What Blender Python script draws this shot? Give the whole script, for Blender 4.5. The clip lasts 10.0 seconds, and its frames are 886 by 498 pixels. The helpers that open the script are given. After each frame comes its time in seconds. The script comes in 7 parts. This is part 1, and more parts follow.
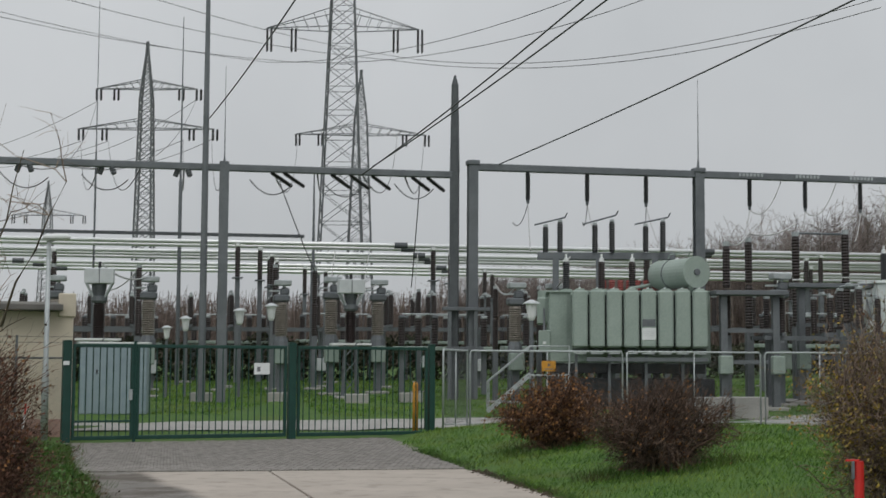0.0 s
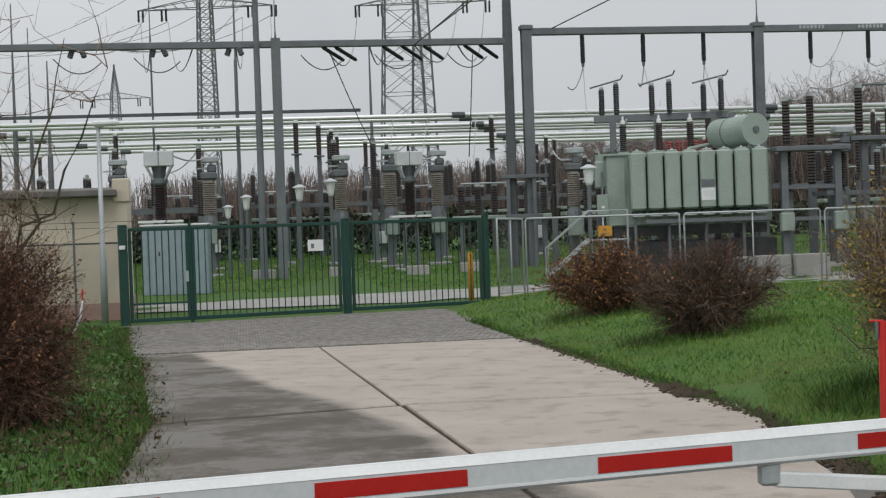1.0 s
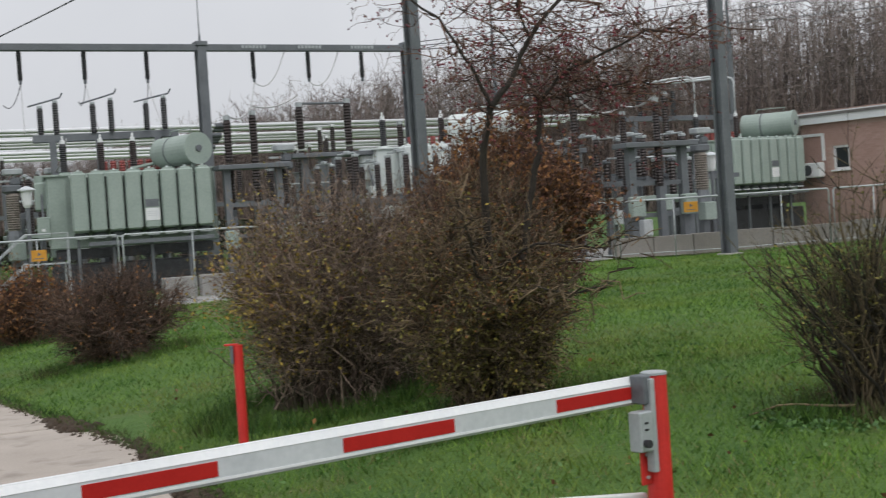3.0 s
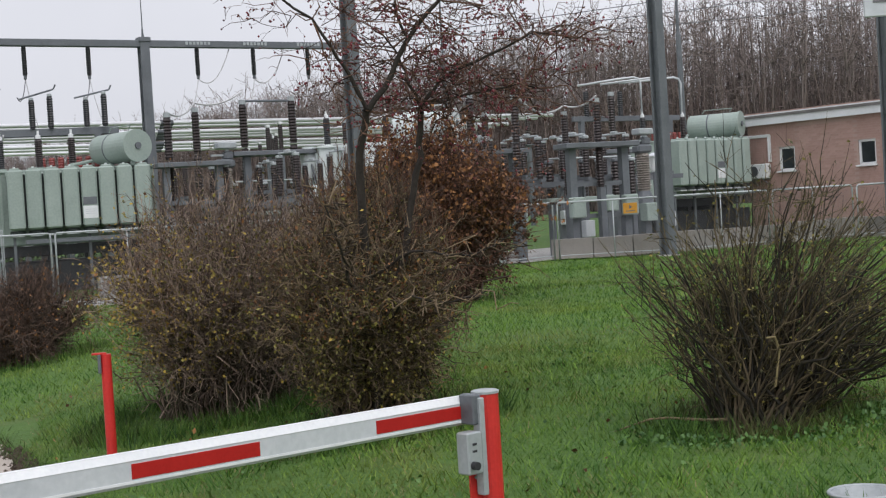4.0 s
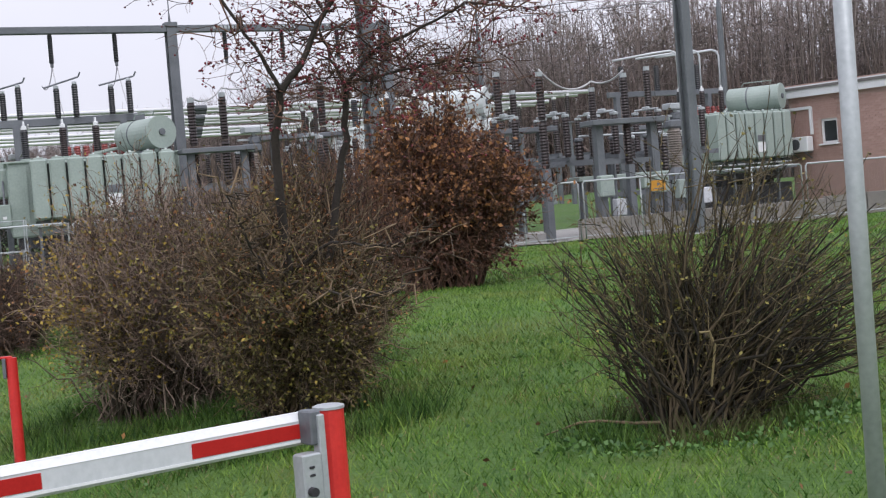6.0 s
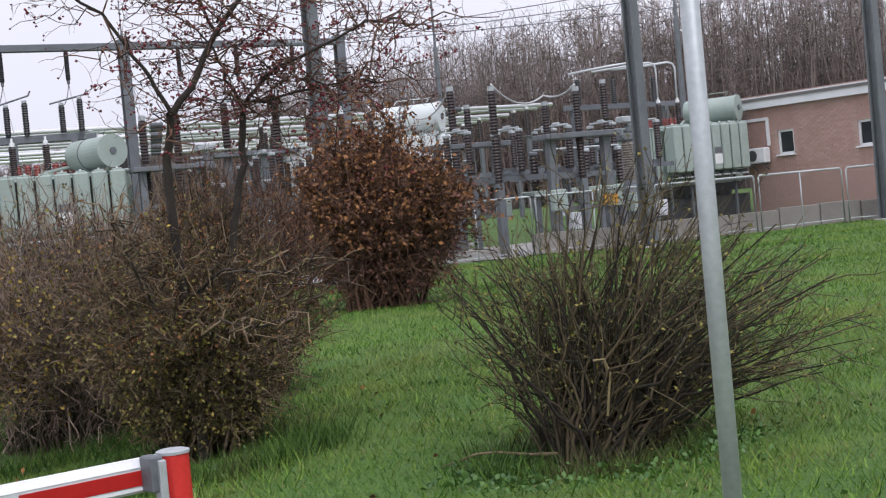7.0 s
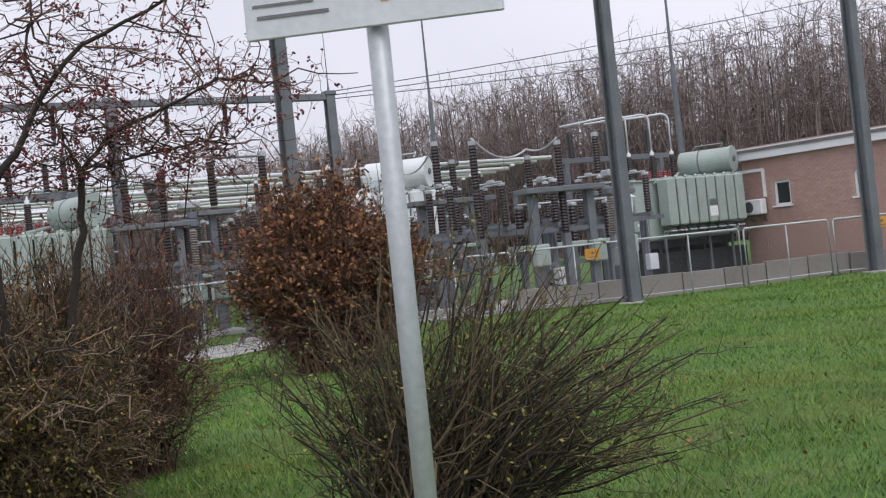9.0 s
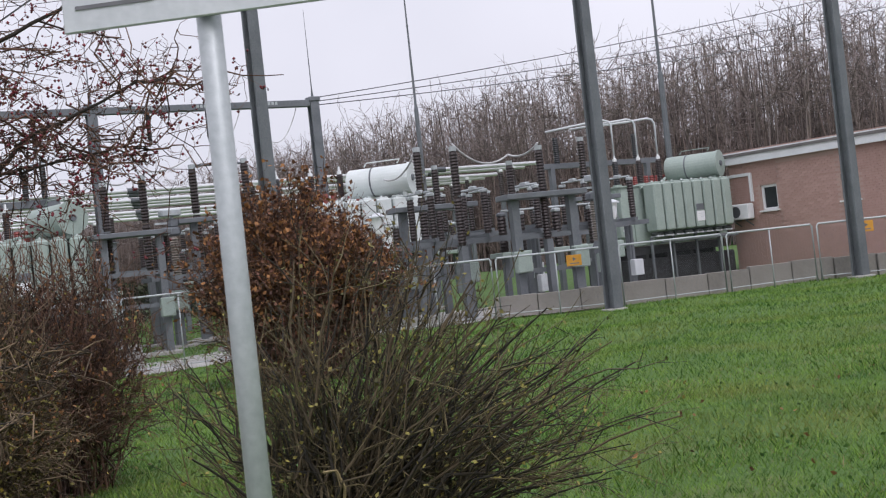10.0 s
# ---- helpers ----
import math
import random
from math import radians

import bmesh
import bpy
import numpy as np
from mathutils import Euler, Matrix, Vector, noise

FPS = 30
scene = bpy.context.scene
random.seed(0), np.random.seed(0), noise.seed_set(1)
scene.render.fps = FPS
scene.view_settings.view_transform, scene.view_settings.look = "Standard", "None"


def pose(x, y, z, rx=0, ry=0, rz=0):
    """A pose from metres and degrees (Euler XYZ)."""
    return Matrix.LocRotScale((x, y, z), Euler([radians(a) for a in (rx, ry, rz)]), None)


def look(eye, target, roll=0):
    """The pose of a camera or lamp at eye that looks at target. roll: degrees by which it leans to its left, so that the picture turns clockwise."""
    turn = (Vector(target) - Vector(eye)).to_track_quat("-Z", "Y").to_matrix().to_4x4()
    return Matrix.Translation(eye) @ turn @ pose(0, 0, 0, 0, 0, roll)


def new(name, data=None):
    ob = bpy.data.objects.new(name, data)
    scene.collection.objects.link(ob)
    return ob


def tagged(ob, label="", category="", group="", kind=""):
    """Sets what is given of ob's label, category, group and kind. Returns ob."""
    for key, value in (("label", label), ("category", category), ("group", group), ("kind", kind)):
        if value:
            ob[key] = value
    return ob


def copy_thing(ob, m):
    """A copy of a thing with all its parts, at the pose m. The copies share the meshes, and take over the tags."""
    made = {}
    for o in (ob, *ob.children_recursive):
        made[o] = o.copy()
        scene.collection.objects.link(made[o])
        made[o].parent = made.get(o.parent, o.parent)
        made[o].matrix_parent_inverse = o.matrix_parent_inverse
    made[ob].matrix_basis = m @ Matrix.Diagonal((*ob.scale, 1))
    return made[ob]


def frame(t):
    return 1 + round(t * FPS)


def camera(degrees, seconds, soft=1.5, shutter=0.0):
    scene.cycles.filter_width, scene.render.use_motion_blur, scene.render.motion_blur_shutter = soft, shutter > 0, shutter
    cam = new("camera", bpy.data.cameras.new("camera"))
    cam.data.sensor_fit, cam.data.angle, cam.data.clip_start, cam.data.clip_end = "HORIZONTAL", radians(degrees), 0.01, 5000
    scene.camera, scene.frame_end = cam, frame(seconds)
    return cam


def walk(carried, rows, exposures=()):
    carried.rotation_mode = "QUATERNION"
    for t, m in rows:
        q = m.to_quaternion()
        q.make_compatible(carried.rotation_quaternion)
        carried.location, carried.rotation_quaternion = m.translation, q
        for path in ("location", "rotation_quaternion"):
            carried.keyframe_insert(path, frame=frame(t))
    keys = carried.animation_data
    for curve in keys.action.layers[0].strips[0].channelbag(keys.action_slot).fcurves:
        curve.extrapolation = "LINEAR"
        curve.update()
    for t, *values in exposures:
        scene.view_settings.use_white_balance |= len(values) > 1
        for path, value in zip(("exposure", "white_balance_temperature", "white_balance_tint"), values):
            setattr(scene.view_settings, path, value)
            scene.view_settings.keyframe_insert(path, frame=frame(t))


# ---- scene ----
cam = camera(34.4, 10.0, soft=1.2, shutter=0.15)
PATH = [
    (0, (-0.795, -2.345, 1.631), (-1.029, -0.365, 1.789), 0.3),
    (0.5, (-0.564, -2.261, 1.691), (-0.918, -0.293, 1.706), -0.1),
    (1, (-0.375, -2.173, 1.686), (-0.711, -0.201, 1.661), -2.0),
    (1.5, (-0.258, -2.048, 1.683), (-0.443, -0.057, 1.645), -2.1),
    (2, (-0.034, -1.898, 1.676), (0.055, 0.099, 1.637), -3.4),
    (2.5, (0.279, -1.858, 1.714), (0.505, 0.129, 1.687), -3.3),
    (3, (0.528, -1.777, 1.701), (0.911, 0.186, 1.664), -3.8),
    (3.2, (0.656, -1.631, 1.716), (1.109, 0.317, 1.69), -3.9),
    (4.3, (1.291, -1.644, 1.726), (1.695, 0.314, 1.67), -2.9),
    (4.5, (1.339, -1.553, 1.729), (1.705, 0.412, 1.667), -2.7),
    (5, (1.565, -1.424, 1.754), (1.897, 0.548, 1.691), -4.0),
    (5.2, (1.706, -1.399, 1.729), (2.027, 0.573, 1.66), -4.9),
    (6.3, (2.291, -0.978, 1.709), (2.667, 0.985, 1.648), -4.4),
    (6.5, (2.357, -0.935, 1.729), (2.753, 1.024, 1.675), -4.5),
    (7, (2.667, -0.909, 1.735), (3.06, 1.051, 1.684), -5.3),
    (7.5, (2.894, -0.783, 1.718), (3.286, 1.178, 1.682), -5.4),
    (8, (3.144, -0.702, 1.714), (3.539, 1.258, 1.748), -4.7),
    (8.5, (3.499, -0.56, 1.704), (3.914, 1.397, 1.736), -5.7),
    (9, (3.788, -0.456, 1.74), (4.16, 1.509, 1.765), -5.9),
    (9.5, (3.996, -0.285, 1.727), (4.370, 1.679, 1.760), -6.0),
    (10, (4.238, -0.161, 1.72), (4.616, 1.803, 1.753), -6.2),
]
walk(cam, [(t, look(eye, target, roll)) for t, eye, target, roll in PATH],
     exposures=[(0, -0.32, 6450, 8), (0.5, -0.2, 6500, 8), (1, -0.13, 6450, 9), (2, -0.12, 6450, 9), (3, 0.06, 6400, 11), (4.5, 0.27, 6280, 15), (5, 0.33, 6250, 16), (6.5, 0.45, 6130, 19), (7.5, 0.44, 6160, 19), (8, 0.33, 6200, 19), (10, 0.28, 6200, 19)])

# ---- world and light: even overcast sky ----
world = bpy.data.worlds.new("overcast_sky")
scene.world = world
world.use_nodes = True
wn, wl = world.node_tree.nodes, world.node_tree.links
wn.clear()
sky = wn.new("ShaderNodeTexSky")
sky.sky_type = "NISHITA"
sky.sun_disc = False
sky.sun_elevation, sky.sun_rotation = radians(38), radians(200)
sky.air_density, sky.dust_density, sky.ozone_density = 1.0, 4.0, 1.0
grey = wn.new("ShaderNodeHueSaturation")
grey.inputs["Saturation"].default_value = 0.12
cloud = wn.new("ShaderNodeTexNoise")
cloud.inputs["Scale"].default_value, cloud.inputs["Detail"].default_value = 2.2, 6
coord = wn.new("ShaderNodeTexCoord")
ramp = wn.new("ShaderNodeValToRGB")
ramp.color_ramp.elements[0].position, ramp.color_ramp.elements[0].color = 0.3, (7.0, 7.2, 7.5, 1)
ramp.color_ramp.elements[1].position, ramp.color_ramp.elements[1].color = 0.7, (9.0, 9.15, 9.45, 1)
deck = wn.new("ShaderNodeMixRGB")
deck.inputs["Fac"].default_value = 0.85
back = wn.new("ShaderNodeBackground")
back.inputs["Strength"].default_value = 0.086
wout = wn.new("ShaderNodeOutputWorld")
wl.new(sky.outputs["Color"], grey.inputs["Color"])
wl.new(coord.outputs["Generated"], cloud.inputs["Vector"])
wl.new(cloud.outputs["Fac"], ramp.inputs["Fac"])
wl.new(grey.outputs["Color"], deck.inputs["Color1"])
wl.new(ramp.outputs["Color"], deck.inputs["Color2"])
# an overcast sky is about three times as bright overhead as at the horizon
split = wn.new("ShaderNodeSeparateXYZ")
climb = wn.new("ShaderNodeMath")
climb.operation, climb.use_clamp = "MAXIMUM", False
climb.inputs[1].default_value = 0.0
lift = wn.new("ShaderNodeMath")
lift.operation = "MULTIPLY_ADD"
lift.inputs[1].default_value, lift.inputs[2].default_value = 0.48, 1.0
grade = wn.new("ShaderNodeVectorMath")
grade.operation = "SCALE"
wl.new(coord.outputs["Generated"], split.inputs[0])
wl.new(split.outputs["Z"], climb.inputs[0])
wl.new(climb.outputs[0], lift.inputs[0])
wl.new(deck.outputs["Color"], grade.inputs[0])
wl.new(lift.outputs[0], grade.inputs["Scale"])
wl.new(grade.outputs[0], back.inputs["Color"])
wl.new(back.outputs["Background"], wout.inputs["Surface"])
sun_data = bpy.data.lights.new("sun", "SUN")
sun_data.energy, sun_data.angle, sun_data.color = 0.9, radians(25), (1.0, 0.97, 0.92)
sun = new("sun", sun_data)
sun.matrix_world = look((0, 0, 60), (-14, 42, 0))


# ---- materials ----
def material(name, dark, light, rough=0.7, metal=0.0, scale=6.0, fine=60.0, bump=0.15, depth=0.01, island=0.0, objectwise=0.0, spec=0.5):
    """Two-scale mottled surface between two colours, with fine relief; island / objectwise: variation piece by piece."""
    m = bpy.data.materials.new(name)
    m.use_nodes = True
    n, l = m.node_tree.nodes, m.node_tree.links
    bsdf = n["Principled BSDF"]
    bsdf.inputs["Roughness"].default_value = rough
    bsdf.inputs["Metallic"].default_value = metal
    bsdf.inputs["Specular IOR Level"].default_value = spec
    co = n.new("ShaderNodeTexCoord")
    n1, n2 = n.new("ShaderNodeTexNoise"), n.new("ShaderNodeTexNoise")
    n1.inputs["Scale"].default_value, n1.inputs["Detail"].default_value = scale, 5
    n2.inputs["Scale"].default_value, n2.inputs["Detail"].default_value = fine, 3
    l.new(co.outputs["Object"], n1.inputs["Vector"])
    l.new(co.outputs["Object"], n2.inputs["Vector"])
    mix = n.new("ShaderNodeMath")
    mix.operation = "MULTIPLY_ADD"
    mix.inputs[1].default_value, mix.inputs[2].default_value = 0.55, 0.0
    add = n.new("ShaderNodeMath")
    add.operation = "MULTIPLY_ADD"
    add.inputs[1].default_value = 0.45
    l.new(n1.outputs["Fac"], mix.inputs[0])
    l.new(n2.outputs["Fac"], add.inputs[0])
    l.new(mix.outputs[0], add.inputs[2])
    last = add.outputs[0]
    for amount, kind in ((island, "island"), (objectwise, "object")):
        if amount:
            src = n.new("ShaderNodeNewGeometry").outputs["Random Per Island"] if kind == "island" else n.new("ShaderNodeObjectInfo").outputs["Random"]
            more = n.new("ShaderNodeMath")
            more.operation = "MULTIPLY_ADD"
            more.inputs[1].default_value = amount
            off = n.new("ShaderNodeMath")
            off.operation = "SUBTRACT"
            off.inputs[1].default_value = amount / 2
            l.new(last, off.inputs[0])
            l.new(src, more.inputs[0])
            l.new(off.outputs[0], more.inputs[2])
            last = more.outputs[0]
    r = n.new("ShaderNodeValToRGB")
    r.color_ramp.elements[0].position, r.color_ramp.elements[0].color = 0.3, (*dark, 1)
    r.color_ramp.elements[1].position, r.color_ramp.elements[1].color = 0.7, (*light, 1)
    l.new(last, r.inputs["Fac"])
    l.new(r.outputs["Color"], bsdf.inputs["Base Color"])
    if bump:
        b = n.new("ShaderNodeBump")
        b.inputs["Strength"].default_value, b.inputs["Distance"].default_value = bump, depth
        l.new(n2.outputs["Fac"], b.inputs["Height"])
        l.new(b.outputs["Normal"], bsdf.inputs["Normal"])
    return m


M_STEEL = material("galvanised_steel", (0.115, 0.126, 0.138), (0.2, 0.215, 0.23), 0.6, 0.35, 2.0, 30)
M_STEEL_LIGHT = material("bright_galvanised_steel", (0.34, 0.37, 0.38), (0.50, 0.53, 0.54), 0.5, 0.4, 3.0, 40)
M_STEEL_DARK = material("weathered_steel", (0.07, 0.077, 0.085), (0.13, 0.14, 0.15), 0.65, 0.3, 2.0, 25)
M_LATTICE = material("pylon_steel", (0.13, 0.14, 0.15), (0.20, 0.21, 0.22), 0.7, 0.3, 1.0, 9)
M_ALU = material("aluminium_tube", (0.7, 0.71, 0.72), (0.86, 0.87, 0.88), 0.34, 0.45, 1.5, 20, 0.05)
M_CABLE = material("conductor", (0.10, 0.10, 0.11), (0.18, 0.18, 0.19), 0.6, 0.5, 5, 40)
M_CABLE_LIGHT = material("aluminium_rope", (0.42, 0.42, 0.42), (0.58, 0.58, 0.58), 0.5, 0.5, 5, 40)
M_PORCELAIN = material("brown_porcelain", (0.012, 0.007, 0.007), (0.028, 0.016, 0.014), 0.42, 0, 5, 30, 0.05)
M_BLACK_INS = material("black_composite", (0.010, 0.011, 0.013), (0.028, 0.029, 0.032), 0.45, 0, 5, 30, 0.05)
M_GREY_INS = material("grey_porcelain", (0.16, 0.14, 0.12), (0.27, 0.24, 0.21), 0.4, 0, 5, 30, 0.05)
M_RED_INS = material("red_porcelain", (0.20, 0.035, 0.03), (0.33, 0.07, 0.06), 0.45, 0, 5, 30, 0.05)
M_TRAFO = material("grey_green_paint", (0.25, 0.31, 0.275), (0.35, 0.415, 0.375), 0.5, 0, 1.6, 18, 0.08, objectwise=0.12)
M_TRAFO_PALE = material("pale_grey_paint", (0.55, 0.60, 0.59), (0.68, 0.72, 0.71), 0.45, 0, 2, 25, 0.08)
M_TRAFO_DARK = material("dark_green_fan_and_gap_shade", (0.02, 0.03, 0.028), (0.05, 0.06, 0.055), 0.6, 0, 3, 30)
M_DARK = material("dark_iron", (0.02, 0.02, 0.022), (0.05, 0.05, 0.055), 0.7, 0.2, 3, 30)
M_WHITE = material("white_paint", (0.66, 0.68, 0.69), (0.80, 0.81, 0.81), 0.4, 0, 4, 60, 0.04)
M_SHEET = material("grey_sheet", (0.50, 0.53, 0.55), (0.66, 0.68, 0.70), 0.45, 0.1, 3, 40, 0.05)
M_BLUE_SHEET = material("blue_grey_sheet", (0.22, 0.29, 0.33), (0.33, 0.40, 0.44), 0.5, 0.1, 3, 40, 0.05)
M_RED = material("red_paint", (0.50, 0.018, 0.015), (0.66, 0.035, 0.028), 0.42, 0, 5, 60, 0.05)
M_RED_FILM = material("red_reflective_film", (0.36, 0.010, 0.008), (0.46, 0.018, 0.013), 0.6, 0, 8, 90, 0.05, spec=0.25)
M_GREEN_GATE = material("green_gate_paint", (0.005, 0.036, 0.028), (0.011, 0.062, 0.047), 0.45, 0, 4, 40, 0.05)
M_YELLOW = material("orange_plastic", (0.55, 0.24, 0.02), (0.72, 0.36, 0.05), 0.5, 0, 4, 40, 0.05)
M_CREAM = material("cream_render", (0.52, 0.46, 0.36), (0.66, 0.59, 0.48), 0.9, 0, 1.2, 50, 0.3)
M_ROOF = material("roof_felt", (0.10, 0.095, 0.09), (0.19, 0.18, 0.17), 0.9, 0, 2, 40, 0.3)
M_CONCRETE = material("grey_concrete", (0.25, 0.245, 0.23), (0.40, 0.39, 0.37), 0.9, 0, 2, 40, 0.3)
M_KERB = material("stained_concrete", (0.215, 0.195, 0.175), (0.33, 0.305, 0.28), 0.9, 0, 1.1, 30, 0.3, objectwise=0.15)
M_BRICK = material("red_brown_brick", (0.37, 0.235, 0.20), (0.47, 0.315, 0.27), 0.85, 0, 5, 40, 0.3, objectwise=0.3)
M_MORTAR = material("brick_wall_mortar", (0.38, 0.27, 0.23), (0.46, 0.335, 0.29), 0.9, 0, 1.0, 30, 0.3)
M_FASCIA = material("white_fascia", (0.62, 0.64, 0.65), (0.76, 0.77, 0.77), 0.6, 0, 2, 30, 0.1)
M_GLASS = material("dark_window_glass", (0.015, 0.018, 0.02), (0.03, 0.035, 0.04), 0.08, 0, 1, 4, 0.0)
M_PAVER = material("grey_paver", (0.16, 0.148, 0.135), (0.27, 0.25, 0.23), 0.9, 0, 7, 60, 0.4, island=0.25, objectwise=0.25)
M_ASPHALT = material("asphalt", (0.10, 0.093, 0.085), (0.19, 0.175, 0.16), 0.85, 0, 1.2, 90, 0.5)
M_SOIL = material("soil", (0.035, 0.024, 0.015), (0.08, 0.055, 0.035), 0.95, 0, 3, 30, 0.8, 0.03)
M_BLADE = material("grass_blade", (0.034, 0.104, 0.010), (0.18, 0.305, 0.044), 0.6, 0, 1.0, 3.5, 0, island=0.4, spec=0.25)
for node in M_BLADE.node_tree.nodes:
    if node.type == "VALTORGB":
        node.color_ramp.elements[0].position, node.color_ramp.elements[1].position = 0.36, 0.66
M_STRAW = material("dry_straw", (0.16, 0.12, 0.05), (0.30, 0.24, 0.12), 0.8, 0, 1, 9, 0, island=0.5)
M_WEED = material("weed_leaf", (0.03, 0.088, 0.015), (0.085, 0.18, 0.035), 0.55, 0, 1, 9, 0, island=0.5)
# darker than the lawn blades: the verge's shade is put into the colour
M_VERGE = material("shaded_verge_blade", (0.014, 0.050, 0.007), (0.09, 0.175, 0.027), 0.6, 0, 1.3, 6, 0, island=0.5, spec=0.25)
M_LITTER = material("leaf_litter", (0.035, 0.024, 0.013), (0.15, 0.10, 0.055), 0.9, 0, 2, 20, 0, island=0.8)
M_TWIG_BROWN = material("brown_twigs", (0.045, 0.031, 0.018), (0.225, 0.162, 0.097), 0.9, 0, 3, 30, 0.2, island=0.7)
M_TWIG_GREY = material("grey_twigs", (0.085, 0.057, 0.043), (0.35, 0.265, 0.205), 0.9, 0, 3, 30, 0.2, island=0.7)
M_TWIG_RED = material("reddish_twigs", (0.042, 0.022, 0.015), (0.175, 0.096, 0.062), 0.9, 0, 3, 30, 0.2, island=0.7)
M_TWIG_PLUM = material("dull_brown_twigs", (0.042, 0.027, 0.020), (0.175, 0.115, 0.085), 0.9, 0, 3, 30, 0.2, island=0.7)
M_TWIG_GREEN = material("green_brown_stems", (0.018, 0.016, 0.008), (0.135, 0.105, 0.048), 0.75, 0, 2, 30, 0.2, island=0.8)
M_BARK_DARK = material("dark_stem", (0.016, 0.0125, 0.007), (0.092, 0.069, 0.037), 0.85, 0, 4, 40, 0.3, island=0.9)
M_THORN = material("dark_thorn_bark", (0.017, 0.014, 0.011), (0.052, 0.043, 0.034), 0.95, 0, 8, 60, 0.5)
M_BARK = material("mossy_bark", (0.040, 0.034, 0.022), (0.11, 0.09, 0.06), 0.95, 0, 8, 60, 0.6)
M_LEAF_BROWN = material("dead_brown_leaf", (0.085, 0.033, 0.011), (0.33, 0.15, 0.048), 0.7, 0, 2, 30, 0, island=0.7)
M_LEAF_RED = material("dead_red_leaf", (0.055, 0.020, 0.012), (0.185, 0.075, 0.043), 0.7, 0, 2, 30, 0, island=0.7)
M_LEAF_OLIVE = material("olive_leaf", (0.060, 0.058, 0.011), (0.27, 0.23, 0.05), 0.65, 0, 2, 30, 0, island=0.7)
M_LEAF_YELLOW = material("yellow_leaf", (0.22, 0.15, 0.02), (0.42, 0.30, 0.05), 0.65, 0, 2, 30, 0, island=0.7)
M_BERRY = material("dark_red_berry", (0.085, 0.008, 0.013), (0.22, 0.018, 0.03), 0.4, 0, 5, 40, 0, island=0.5)
M_FOREST = material("bare_forest_wood", (0.115, 0.093, 0.085), (0.285, 0.236, 0.214), 0.95, 0, 0.5, 5, 0, island=0.6)
M_BRUSH = material("forest_undergrowth", (0.10, 0.076, 0.067), (0.24, 0.184, 0.161), 0.95, 0, 0.5, 5, 0, island=0.6)
M_CHIP = material("sign_ink", (0.12, 0.12, 0.13), (0.2, 0.2, 0.21), 0.6, 0, 4, 40, 0)


def patchy(m, colour, scale, lo, hi, most):
    """Blends a second colour into a material in irregular patches of its own."""
    n, l = m.node_tree.nodes, m.node_tree.links
    bsdf = n["Principled BSDF"]
    base = bsdf.inputs["Base Color"].links[0].from_socket
    geo, noise = n.new("ShaderNodeNewGeometry"), n.new("ShaderNodeTexNoise")
    noise.inputs["Scale"].default_value, noise.inputs["Detail"].default_value = scale, 7
    noise.inputs["Roughness"].default_value = 0.62
    span, mix = n.new("ShaderNodeMapRange"), n.new("ShaderNodeMixRGB")
    span.inputs["From Min"].default_value, span.inputs["From Max"].default_value = lo, hi
    span.inputs["To Min"].default_value, span.inputs["To Max"].default_value = 0.0, most
    mix.inputs["Color2"].default_value = (*colour, 1)
    l.new(geo.outputs["Position"], noise.inputs["Vector"])
    l.new(noise.outputs["Fac"], span.inputs["Value"])
    l.new(span.outputs["Result"], mix.inputs["Fac"])
    l.new(base, mix.inputs["Color1"])
    l.new(mix.outputs["Color"], bsdf.inputs["Base Color"])
    return m


patchy(M_BLADE, (0.24, 0.25, 0.065), 0.6, 0.48, 0.66, 0.55)
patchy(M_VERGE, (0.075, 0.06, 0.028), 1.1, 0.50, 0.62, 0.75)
patchy(M_BLADE, (0.034, 0.098, 0.016), 1.7, 0.55, 0.66, 0.45)


def ground_material():
    """Grass sward with bare and mossy patches."""
    m = material("lawn_sward", (0.034, 0.090, 0.012), (0.09, 0.17, 0.026), 0.95, 0, 0.9, 22, 0.8, 0.04)
    patchy(m, (0.15, 0.13, 0.05), 0.75, 0.55, 0.72, 0.45)
    return m


